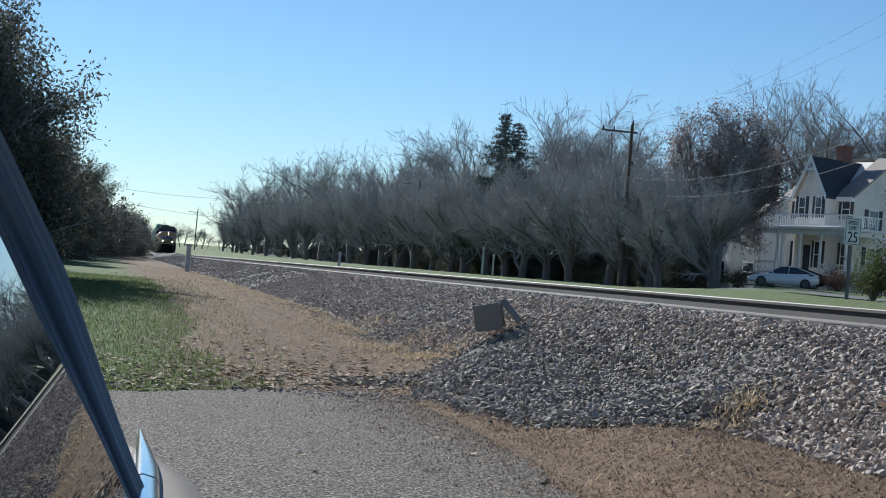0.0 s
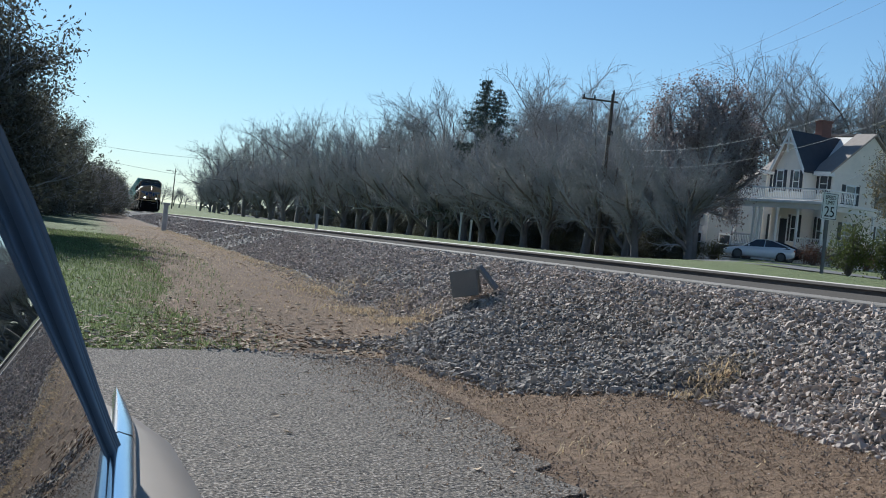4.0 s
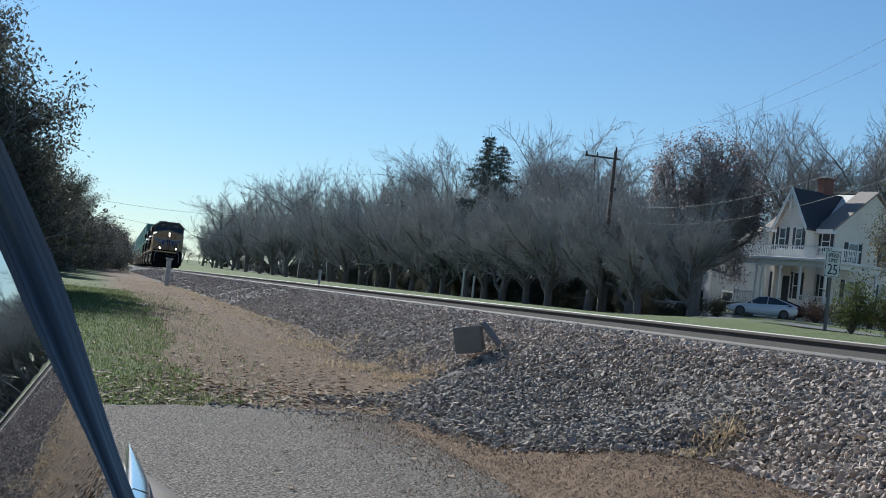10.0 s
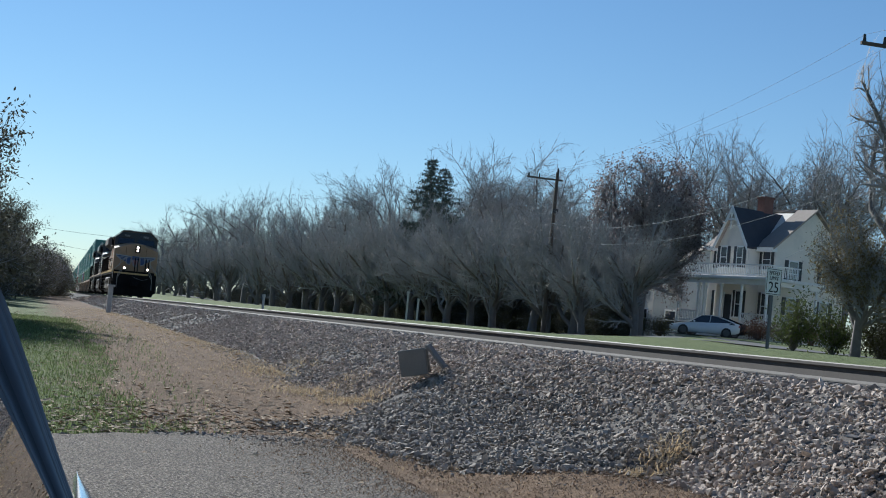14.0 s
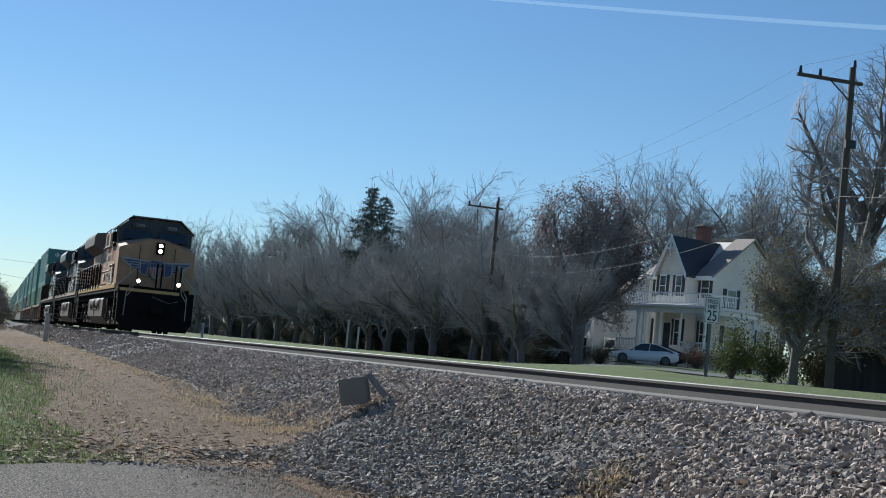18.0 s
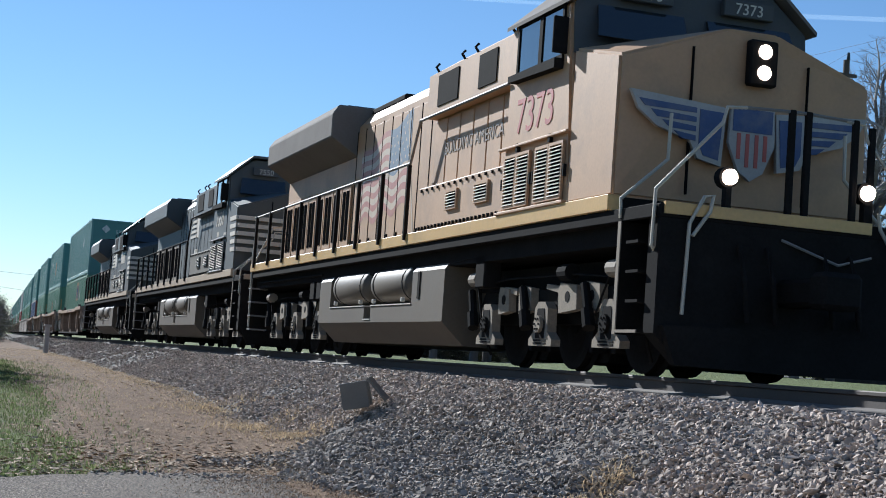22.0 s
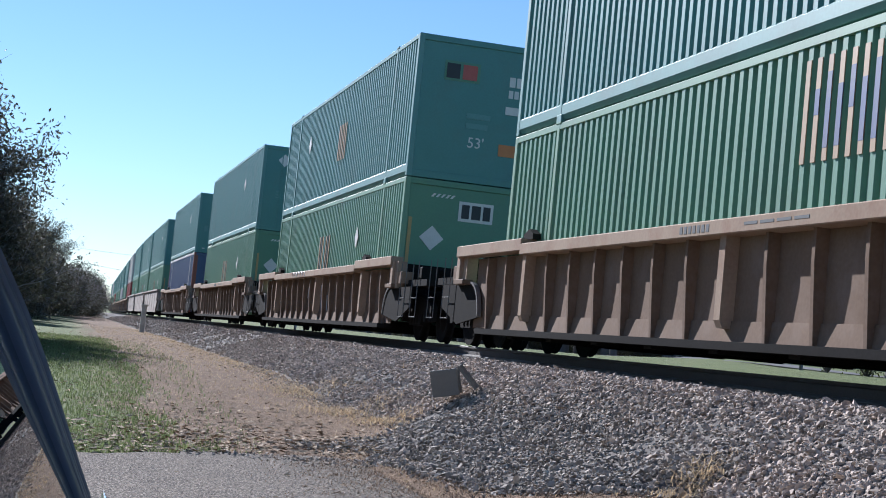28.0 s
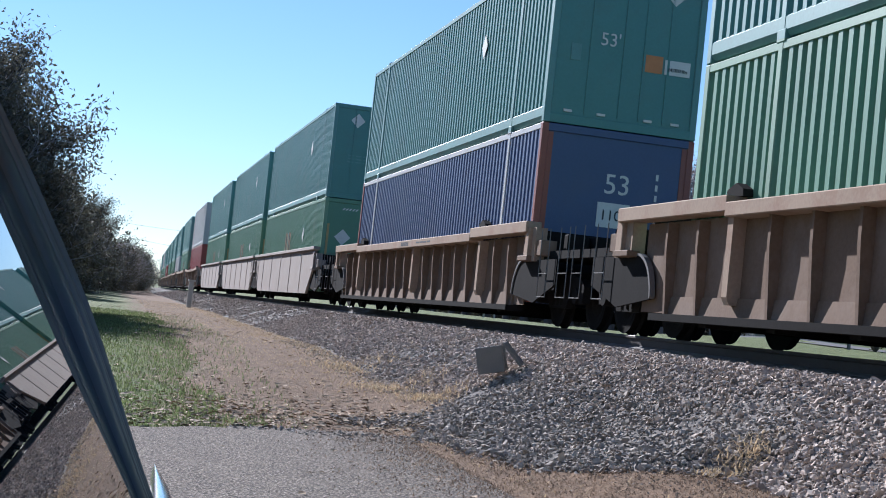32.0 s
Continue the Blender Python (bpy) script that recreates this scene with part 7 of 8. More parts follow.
def window(parent, m, w, h, shutters=True, name="window"):
    """A sash window in a wall: frame, two panes, sill, shutters; local x along the wall, y outwards (negative), z up."""
    f = empty(name)
    f.parent, f.matrix_basis = parent, m
    bm = bmesh.new()
    for a, b, c, d in ((-w / 2 - 0.1, w / 2 + 0.1, h, h + 0.14), (-w / 2 - 0.1, -w / 2, 0, h), (w / 2, w / 2 + 0.1, 0, h), (-w / 2, w / 2, h / 2 - 0.03, h / 2 + 0.03)):
        box(bm, a, b, -0.06, 0.03, c, d)
    part("window_frame", bm, WHITE_TRIM, f)
    simple("sill", -w / 2 - 0.14, w / 2 + 0.14, -0.12, 0.03, -0.08, 0.0, WHITE_TRIM, f)
    for z0, z1 in ((0, h / 2 - 0.03), (h / 2 + 0.03, h)):
        simple("pane", -w / 2, w / 2, -0.02, 0.01, z0, z1, PANE, f)
    if shutters:
        for s in (-1, 1):
            a, b = sorted((s * (w / 2 + 0.1), s * (w / 2 + 0.5)))
            simple("shutter", a, b, -0.05, 0.01, -0.02, h + 0.08, SHUTTER, f)
    return f


FACE_W = Matrix.Rotation(radians(-90), 4, "Z")      # a wall that faces the track (-x)


def clapboards(parent, side, a0, a1, z0, z1, at, step=0.16):
    """Lap boards on a wall: side 'w' faces -x and runs along y, 's' faces -y and runs along x."""
    bm = bmesh.new()
    n = int((z1 - z0) / step)
    for i in range(n):
        z = z0 + i * step
        if side == "w":
            prism(bm, [(at - 0.028, z), (at - 0.006, z + step), (at + 0.01, z + step), (at + 0.01, z)], "y", a0, a1)
        else:
            prism(bm, [(at - 0.028, z), (at - 0.006, z + step), (at + 0.01, z + step), (at + 0.01, z)], "x", a0, a1)
    ob = part("lap_siding", bm, SIDING, parent)
    ob["kind"] = "stuff"
    return ob


def roof_slab(bm, pts, t=0.16):
    """A sloping roof sheet from its four corners."""
    A = [bm.verts.new(p) for p in pts]
    B = [bm.verts.new((p[0], p[1], p[2] - t)) for p in pts]
    fs = [bm.faces.new(A), bm.faces.new(B[::-1])] + [bm.faces.new((A[i], B[i], B[(i + 1) % len(pts)], A[(i + 1) % len(pts)])) for i in range(len(pts))]
    bmesh.ops.recalc_face_normals(bm, faces=fs)


def house():
    h = empty("house")
    g, ev, rd, pk = 2.0, 9.75, 12.9, 12.55
    # main block with its ridge along the street, and the front cross gable
    bm = bmesh.new()
    prism(bm, [(52.3, g), (60.2, g), (60.2, ev), (56.25, rd - 0.15), (52.3, ev)], "y", 101.0, 111.2)
    part("main_wall", bm, SIDING, h)
    bm = bmesh.new()
    prism(bm, [(103.3, g), (107.9, g), (107.9, ev), (105.7, pk - 0.2), (103.3, ev)], "x", 51.0, 55.0)
    part("gable_wall", bm, SIDING, h)
    clapboards(h, "w", 103.32, 107.88, 3.7, ev, 51.0)
    clapboards(h, "w", 101.02, 103.28, 3.7, ev, 52.3)
    clapboards(h, "w", 107.92, 111.18, 3.7, ev, 52.3)
    clapboards(h, "s", 52.32, 60.18, g, ev, 101.0)
    for y0, y1, mat in ((100.6, 103.6, SHINGLE), (107.6, 111.6, SHINGLE)):
        bm = bmesh.new()
        roof_slab(bm, [(51.8, y0, ev - 0.1), (51.8, y1, ev - 0.1), (56.25, y1, rd + 0.1), (56.25, y0, rd + 0.1)])
        part("roof", bm, mat, h, "tan shingled roof slope")
    bm = bmesh.new()
    roof_slab(bm, [(56.25, 100.6, rd + 0.1), (56.25, 111.6, rd + 0.1), (60.7, 111.6, ev - 0.1), (60.7, 100.6, ev - 0.1)])
    part("roof", bm, SHINGLE, h)
    # right gable slope darker: its shade is put into the roof colour
    for y0, y1, mat in ((105.7, 103.0, DARK_ROOF), (105.7, 108.2, SHINGLE)):
        bm = bmesh.new()
        roof_slab(bm, [(50.6, y0, pk + 0.05), (50.6, y1, ev - 0.15), (56.2, y1, ev - 0.15 + 0.0), (56.2, y0, pk + 0.05)])
        part("gable_roof", bm, mat, h, "gable roof slope darkened for shade" if mat is DARK_ROOF else "")
    for s, y1 in ((-1, 103.0), (1, 108.2)):
        bm = bmesh.new()
        roof_slab(bm, [(50.52, 105.7, pk + 0.1), (50.52, y1, ev - 0.1), (50.64, y1, ev - 0.1), (50.64, 105.7, pk + 0.1)], 0.34)
        part("barge_board", bm, WHITE_TRIM, h)
    bm = bmesh.new()
    box(bm, 50.5, 50.62, 105.05, 106.35, 11.55, 11.68)
    box(bm, 50.5, 50.62, 105.63, 105.77, 10.9, 12.3)
    part("gable_ornament", bm, WHITE_TRIM, h)
    for y0, y1, x in ((100.7, 103.3, 51.75), (107.9, 111.5, 51.75)):
        simple("eave_board", x - 0.08, x + 0.5, y0, y1, ev - 0.42, ev - 0.12, WHITE_TRIM, h)
    for y, x, w in ((107.0, 50.97, 0.9), (104.5, 50.97, 0.8), (102.2, 52.27, 1.1), (109.6, 52.27, 0.8)):
        window(h, Matrix.Translation((x, y, 8.02)) @ FACE_W, w, 1.5)
    for y, x in ((109.3, 52.27), (102.0, 52.27), (104.1, 50.97)):
        window(h, Matrix.Translation((x, y, 4.3)) @ FACE_W, 0.95, 1.9)
    for x, z in ((54.3, 4.2), (58.0, 4.2), (54.3, 7.0), (58.0, 7.0)):
        window(h, Matrix.Translation((x, 100.97, z)), 0.9, 1.8)
    d = simple("front_door", 50.93, 50.99, 105.2, 106.3, 3.66, 5.95, SHUTTER, h)
    simple("door_frame", 50.90, 50.98, 106.32, 106.5, 3.66, 6.1, WHITE_TRIM, d)
    simple("door_frame", 50.90, 50.98, 105.0, 105.18, 3.66, 6.1, WHITE_TRIM, d)
    bm = bmesh.new()
    box(bm, 53.9, 54.9, 105.6, 106.7, 10.5, 13.6, 0.02)
    box(bm, 53.82, 54.98, 105.5, 106.8, 13.6, 13.78, 0.02)
    part("chimney", bm, BRICK, h, "red brick chimney")
    # wrap-round porch
    simple("porch_floor", 48.5, 51.0, 96.4, 110.2, 3.35, 3.6, PORCH_GREY, h)
    simple("porch_side_floor", 51.0, 54.0, 96.4, 101.0, 3.35, 3.6, PORCH_GREY, h)
    simple("porch_skirt", 48.6, 48.7, 96.5, 110.1, 1.9, 3.35, SIDING, h)
    simple("porch_skirt", 48.7, 54.0, 96.5, 96.6, 1.9, 3.35, SIDING, h)
    simple("porch_roof", 48.2, 51.0, 96.1, 110.5, 6.95, 7.18, WHITE_TRIM, h, 0.02)
    simple("porch_side_roof", 51.0, 54.2, 96.1, 100.98, 6.95, 7.18, WHITE_TRIM, h, 0.02)
    simple("porch_beam", 48.45, 48.7, 96.4, 110.2, 6.6, 6.95, WHITE_TRIM, h)
    simple("porch_beam", 48.7, 54.0, 96.4, 96.65, 6.6, 6.95, WHITE_TRIM, h)
    bm = bmesh.new()
    box(bm, -0.10, 0.10, -0.10, 0.10, 0, 2.8, 0.02)
    box(bm, -0.15, 0.15, -0.15, 0.15, 2.8, 3.0)
    box(bm, -0.14, 0.14, -0.14, 0.14, 0.0, 0.2)
    me = bpy.data.meshes.new("porch_post")
    bm.to_mesh(me)
    bm.free()
    me.materials.append(WHITE_TRIM)
    for x, y in ((48.6, 110.0), (48.6, 106.9), (48.6, 106.0), (48.6, 103.4), (48.6, 100.3), (48.6, 96.6), (53.8, 96.6)):
        piece("porch_post", me, Matrix.Translation((x, y, 3.6)), h)
    for z, nm, ys0, xs0 in ((7.18, "balcony", ((96.4, 110.2),), ((48.7, 51.9),)), (3.6, "porch", ((96.7, 100.2), (107.0, 109.9)), ((48.7, 51.9),))):
        for a, b in ys0:
            rl = simple(nm + "_handrail", 48.54, 48.66, a, b, z + 0.82, z + 0.92, WHITE_TRIM, h)
            simple(nm + "_foot_rail", 48.56, 48.64, a, b, z + 0.10, z + 0.17, WHITE_TRIM, h)
            bm = bmesh.new()
            box(bm, 48.58, 48.62, a + 0.08, a + 0.13, z + 0.17, z + 0.82)
            bal = bpy.data.meshes.new("baluster")
            bm.to_mesh(bal)
            bm.free()
            bal.materials.append(WHITE_TRIM)
            for k in range(int((b - a) / 0.26)):
                piece("baluster", bal, Matrix.Translation((0, 0.26 * k, 0)), rl)
        for a, b in xs0:
            bm = bmesh.new()
            box(bm, a, b, 96.5, 96.6, z + 0.82, z + 0.92)
            for k in range(int((b - a) / 0.17)):
                box(bm, a + 0.08 + 0.17 * k, a + 0.13 + 0.17 * k, 96.53, 96.57, z + 0.1, z + 0.82)
            part(nm + "_side_railing", bm, WHITE_TRIM, h)
    for k in range(6):
        simple("step", 47.3 + 0.2 * k, 48.6, 103.6, 106.0, 1.95 + 0.24 * k, 2.16 + 0.24 * k, WHITE_TRIM, h)
    h.matrix_basis = Matrix.Translation((51, 105.7, 0)) @ Matrix.Rotation(radians(20), 4, "Z") @ Matrix.Diagonal((1, 0.66, 1, 1)) @ Matrix.Translation((-51, -105.7, 0))
    return tagged(h, "white two-storey clapboard house with a wrap-round porch and steep gable", "house")


house()


def plain_house(x0, x1, y0, y1, g, ev, rd, mat, roofmat, label):
    h = empty("neighbour_house")
    xm = (x0 + x1) / 2
    bm = bmesh.new()
    prism(bm, [(x0, g), (x1, g), (x1, ev), (xm, rd - 0.1), (x0, ev)], "y", y0, y1)
    part("wall", bm, mat, h)
    clapboards(h, "w", y0, y1, g, ev, x0)
    for a, b in ((x0 - 0.4, xm), (x1 + 0.4, xm)):
        bm = bmesh.new()
        roof_slab(bm, [(a, y0 - 0.4, ev - 0.15), (a, y1 + 0.4, ev - 0.15), (b, y1 + 0.4, rd + 0.08), (b, y0 - 0.4, rd + 0.08)])
        part("roof", bm, roofmat, h)
    for y in np.arange(y0 + 1.5, y1 - 1, 2.6):
        for z in (g + 1.0, g + 3.8):
            if z + 1.6 < ev:
                window(h, Matrix.Translation((x0 - 0.03, float(y), z)) @ FACE_W, 0.9, 1.5, False)
    for x in (x0 + 1.6, x1 - 1.6):
        for z in (g + 1.0, g + 3.8):
            if z + 1.6 < ev:
                window(h, Matrix.Translation((x, y0 - 0.03, z)), 0.9, 1.5, False)
    return tagged(h, label, "house")


PALE_SIDING = material("pale_grey_siding", (0.40, 0.42, 0.44), 0.75, 0, (0.33, 0.35, 0.37), 1.5, 14)
plain_house(51, 60, 120, 130, 2.1, 7.6, 10.4, PALE_SIDING, SHINGLE, "pale grey clapboard house half hidden behind trees")
plain_house(56, 64, 76, 85, 1.8, 7.4, 10.6, SIDING, DARK_ROOF, "white house with dark roof behind bare branches")


def sedan():
    c = empty("parked_sedan")
    L = 4.7
    # stations along the length: y, floor, belt, half width at sill and belt
    st = [(0.0, 0.38, 0.52, 0.55, 0.50), (0.18, 0.26, 0.64, 0.80, 0.72), (0.7, 0.22, 0.76, 0.90, 0.84), (1.5, 0.20, 0.88, 0.92, 0.88), (2.6, 0.20, 0.92, 0.93, 0.90), (3.6, 0.22, 0.98, 0.92, 0.86), (4.4, 0.28, 1.02, 0.84, 0.74), (4.66, 0.40, 0.96, 0.68, 0.62), (4.7, 0.45, 0.9, 0.6, 0.56)]
    bm = bmesh.new()
    rings = []
    for y, f, b, w, v in st:
        m = (f + b) / 2
        rings.append([bm.verts.new(p) for p in ((-w * 0.9, y, f), (-w, y, f + 0.12), (-w, y, m), (-v, y, b), (-v * 0.5, y, b + 0.03), (v * 0.5, y, b + 0.03), (v, y, b), (w, y, m), (w, y, f + 0.12), (w * 0.9, y, f))])
    for p, q in zip(rings, rings[1:]):
        for k in range(10):
            bm.faces.new((p[k], p[(k + 1) % 10], q[(k + 1) % 10], q[k]))
    bm.faces.new(rings[0][::-1])
    bm.faces.new(rings[-1])
    bmesh.ops.recalc_face_normals(bm, faces=bm.faces)
    part("body", bm, CAR_WHITE, c, smooth=True)
    bm = bmesh.new()
    rings = []
    for y, z, w in ((1.25, 0.86, 0.80), (2.1, 1.38, 0.60), (2.7, 1.43, 0.60), (3.3, 1.36, 0.58), (4.35, 1.03, 0.66)):
        rings.append([bm.verts.new(p) for p in ((-0.84, y, min(z, 0.90)), (-w, y, z), (w, y, z), (0.84, y, min(z, 0.90)))])
    for p, q in zip(rings, rings[1:]):
        for k in range(3):
            bm.faces.new((p[k], p[k + 1], q[k + 1], q[k]))
    bmesh.ops.recalc_face_normals(bm, faces=bm.faces)
    part("glasshouse", bm, PANE, c, "dark tinted glass")
    bm = bmesh.new()
    prism(bm, [(2.05, 1.37), (2.7, 1.425), (3.35, 1.355), (3.35, 1.385), (2.7, 1.455), (2.05, 1.40)], "x", -0.58, 0.58)
    part("roof", bm, CAR_WHITE, c)
    for s in (-1, 1):
        bm = bmesh.new()
        tube(bm, [(s * 0.84, 1.28, 0.88), (s * 0.62, 2.08, 1.39)], 0.03, 6)
        tube(bm, [(s * 0.62, 3.3, 1.36), (s * 0.70, 4.35, 1.03)], 0.04, 6)
        tube(bm, [(s * 0.62, 2.08, 1.39), (s * 0.62, 2.7, 1.44), (s * 0.62, 3.3, 1.37)], 0.025, 6)
        tube(bm, [(s * 0.86, 2.65, 0.92), (s * 0.63, 2.72, 1.42)], 0.025, 6)
        part("roof_pillar", bm, CAR_WHITE, c)
        simple("mirror", *sorted((s * 0.90, s * 1.06)), 1.55, 1.68, 0.90, 1.02, CAR_WHITE, c, 0.03)
        simple("headlight", *sorted((s * 0.45, s * 0.76)), 0.08, 0.24, 0.54, 0.62, PANE, c, 0.02)
        simple("tail_light", *sorted((s * 0.4, s * 0.72)), 4.6, 4.72, 0.78, 0.9, LETTER_RED, c, 0.02)
        for y in (0.92, 3.79):
            w = empty("wheel")
            w.parent, w.location = c, (s * 0.82, y, 0.335)
            bm = bmesh.new()
            tube(bm, [(-0.11, 0, 0), (0.11, 0, 0)], 0.335, 22)
            part("tyre", bm, TYRE, w)
            bm = bmesh.new()
            tube(bm, [(s * 0.08, 0, 0), (s * 0.125, 0, 0)], 0.235, 16)
            part("rim", bm, RIM, w)
    simple("front_grille", -0.5, 0.5, -0.01, 0.1, 0.33, 0.42, SHUTTER, c)
    return tagged(c, "white electric sedan parked on the drive before the porch", "car")


sx, sy_ = polar(24.88, 105)
# nose to the left as seen from the lot
sd = sedan()
sd.matrix_basis = Matrix.Translation((sx - 2.05, sy_ + 0.85, ground_z(sx, sy_) + 0.0)) @ Matrix.Rotation(radians(180 + 68), 4, "Z") @ Matrix.Translation((0, 0, 0.0))
dark = sedan()
dark.name = "parked_hatchback"
hx, hy = polar(24.95, 109.2)
dark.matrix_basis = Matrix.Translation((hx - 1.6, hy + 0.7, ground_z(hx, hy))) @ Matrix.Rotation(radians(180 + 70), 4, "Z")
DARK_CAR = material("black_car_paint", (0.012, 0.012, 0.014), 0.3, coat=0.6)
for o in dark.children_recursive:
    if o.type == "MESH" and o.data.materials[0] is CAR_WHITE:
        o.data.materials[0] = DARK_CAR
tagged(dark, "black car parked by the porch behind the white sedan", "car")
simple("drive", 42.0, 50.0, 93.0, 98.6, 2.0, 2.0 + 0.02, ROAD)["kind"] = "structure"
bpy.data.objects["drive"].location.z = ground_z(46, 95.5) - 2.0 + 0.015

# speed sign
sg = empty("speed_sign", Matrix.Translation((20.05, 38.85, ground_z(20.05, 38.85))) @ Matrix.Rotation(radians(19), 4, "Z"))
simple("post", -0.04, 0.04, 0.0, 0.06, -0.3, 2.25, GALV, sg)
bm = bmesh.new()
box(bm, -0.305, 0.305, -0.02, 0.0, 1.50, 2.26, 0.0)
face = part("sign_face", bm, SIGN_WHITE, sg)
bm = bmesh.new()
for a, b, c, d in ((-0.285, 0.285, 1.525, 1.54), (-0.285, 0.285, 2.22, 2.235), (-0.285, -0.27, 1.54, 2.22), (0.27, 0.285, 1.54, 2.22)):
    box(bm, a, b, -0.026, -0.019, c, d)
part("border", bm, SIGN_BLACK, face)
letters("SPEED", 0.155, SIGN_BLACK, front_plane(0, -0.026, 2.07), face, "black sign lettering")
letters("LIMIT", 0.155, SIGN_BLACK, front_plane(0, -0.026, 1.925), face, "black sign lettering")
letters("25", 0.42, SIGN_BLACK, front_plane(0, -0.026, 1.585), face, "black sign numerals")
tagged(sg, "white speed limit sign on a dark steel post", "road sign")

# utility poles
def pole(x, y, top, arm=2.25, label="weathered wooden utility pole with a one-sided crossarm"):
    p = empty("utility_pole", Matrix.Translation((x, y, ground_z(x, y))))
    z = top - ground_z(x, y)
    bm = bmesh.new()
    tube(bm, [(0, 0, -0.5), (-0.02, 0, z * 0.5), (0, 0, z)], 0.17, 10, r1=0.11)
    part("shaft", bm, POLE_WOOD, p)
    simple("crossarm", -arm, 0.35, -0.16, -0.06, z - 0.62, z - 0.50, POLE_WOOD, p)
    bm = bmesh.new()
    tube(bm, [(-0.9, -0.1, z - 0.6), (0, -0.1, z - 1.3)], 0.03, 5)
    part("brace", bm, POLE_WOOD, p)
    for a in (-arm + 0.12, -arm * 0.6, 0.0):
        bm = bmesh.new()
        zz = z - 0.5 if a else z
        tube(bm, [(a, -0.11, zz), (a, -0.11, zz + 0.12), (a, -0.11, zz + 0.25)], 0.07, 8, r1=0.045)
        part("insulator", bm, SHUTTER, p)
    simple("bracket", -0.2, 0.2, -0.24, -0.16, z - 2.9, z - 2.6, SHUTTER, p)
    return tagged(p, label, "utility pole", "poles along the street")


P2, P1, PF = polar(31.68, 55), polar(19.05, 107), polar(3.16, 400)
P0 = (25.5, -12.0)
pole(*P2, 1.35 + 55 * math.tan(radians(12.0)))
pole(*P1, 1.35 + 107 * math.tan(radians(6.2)))
pole(*PF, 1.35 + 400 * math.tan(radians(1.68)))
PM = (38.0, 190.0)
pole(*PM, 13.2)
pole(*P0, 12.6)


def cable(name, a, b, sag, r, mat, label):
    a, b = Vector(a), Vector(b)
    pts = [a.lerp(b, t) - Vector((0, 0, sag * 4 * t * (1 - t))) for t in np.linspace(0, 1, 22)]
    bm = bmesh.new()
    tube(bm, pts, r, 5)
    return tagged(part(name, bm, mat), label, "cable", "cables between the poles", kind="")


runs = [(P0, 12.6, P2, 13.04), (P2, 13.04, P1, 12.97), (P1, 12.97, PM, 13.2)]
for (ax, ay), az_, (bx, by), bz in runs:
    for dx, dz, r in ((-2.1, -0.25, 0.005), (0.0, 0.22, 0.005)):
        cable("power_line", (ax + dx, ay - 0.1, az_ + dz), (bx + dx, by - 0.1, bz + dz), 1.0, r, WIRE, "thin black power line sagging between poles")
    for dz, r, mt in ((-3.6, 0.010, WIRE_PALE), (-4.6, 0.008, WIRE_PALE)):
        cable("telephone_cable", (ax - 0.15, ay, az_ + dz), (bx - 0.15, by, bz + dz), 1.4, r, mt, "sagging communication cable between poles")
cable("service_drop", (P2[0] - 0.1, P2[1], 9.6), (51.9, 99.0, 8.7), 0.8, 0.008, WIRE_PALE, "thin pale service cable to the house")
for e0, e1 in ((2.30, 2.20), (1.92, 1.40)):
    wa, wb = polar(-1.6, 240), polar(5.6, 262)
    cable("power_line", (*wa, EYE + 240 * math.tan(radians(e0)) + 0.3), (*wb, EYE + 262 * math.tan(radians(e1)) + 0.3), 0.7, 0.02, WIRE, "thin distant power line over the track")

# bushes and hedges by the house
def bush(x, y, r, h, mat, seed, label):
    rng_ = np.random.default_rng(seed)
    e = empty("bush", Matrix.Translation((x, y, ground_z(x, y))))
    V, F = [], []
    tips = []
    for k in range(40):
        a, t = rng_.uniform(0, 6.283), rng_.uniform(0.15, 1.0)
        tip = Vector((r * t * math.cos(a), r * t * math.sin(a), h * rng_.uniform(0.5, 1.05) * (1.15 - 0.5 * t)))
        add_tube(V, F, [Vector((0, 0, -0.05)), tip * 0.5 + Vector((0, 0, 0.1)), tip], 0.02, 0.006, 3)
        for s in (0.4, 0.6, 0.8, 1.0):
            tips.append((tip * s + Vector((0, 0, 0.05)), None))
    mesh_part("stem", V, F, BARK, e)
    v, f = leaf_cards(tips, 14, 0.16 * r + 0.05, 0.06, seed, 0.8)
    mesh_part("leaves", v, f, mat, e)
    return tagged(e, label, "bush", "bushes by the house")


for i, (x, y, r, h, mt) in enumerate(((49.2, 96.9, 1.3, 1.7, BUSH_RED), (51.0, 96.4, 1.4, 1.5, BUSH), (52.6, 95.6, 1.2, 1.8, BUSH_RED), (54.6, 95.4, 1.3, 1.4, BUSH), (46.0, 106.5, 1.2, 1.5, BUSH), (45.5, 110.0, 1.4, 1.6, BUSH), (44.5, 117.0, 1.5, 1.8, BUSH), (41.5, 120.0, 1.5, 1.6, BUSH), (40.0, 127.0, 1.6, 2.0, BUSH), (27.6, 51.5, 1.0, 2.0, LEAF_GREEN), (28.9, 50.9, 1.0, 1.8, LEAF_GREEN), (31.5, 52.0, 1.3, 1.8, BUSH), (33.0, 54.0, 1.5, 1.9, BUSH))):
    bush(x, y, r, h, mt, 200 + i, "low bush with thinning autumn leaves" if mt is not BUSH_RED else "rusty brown bush beside the porch")
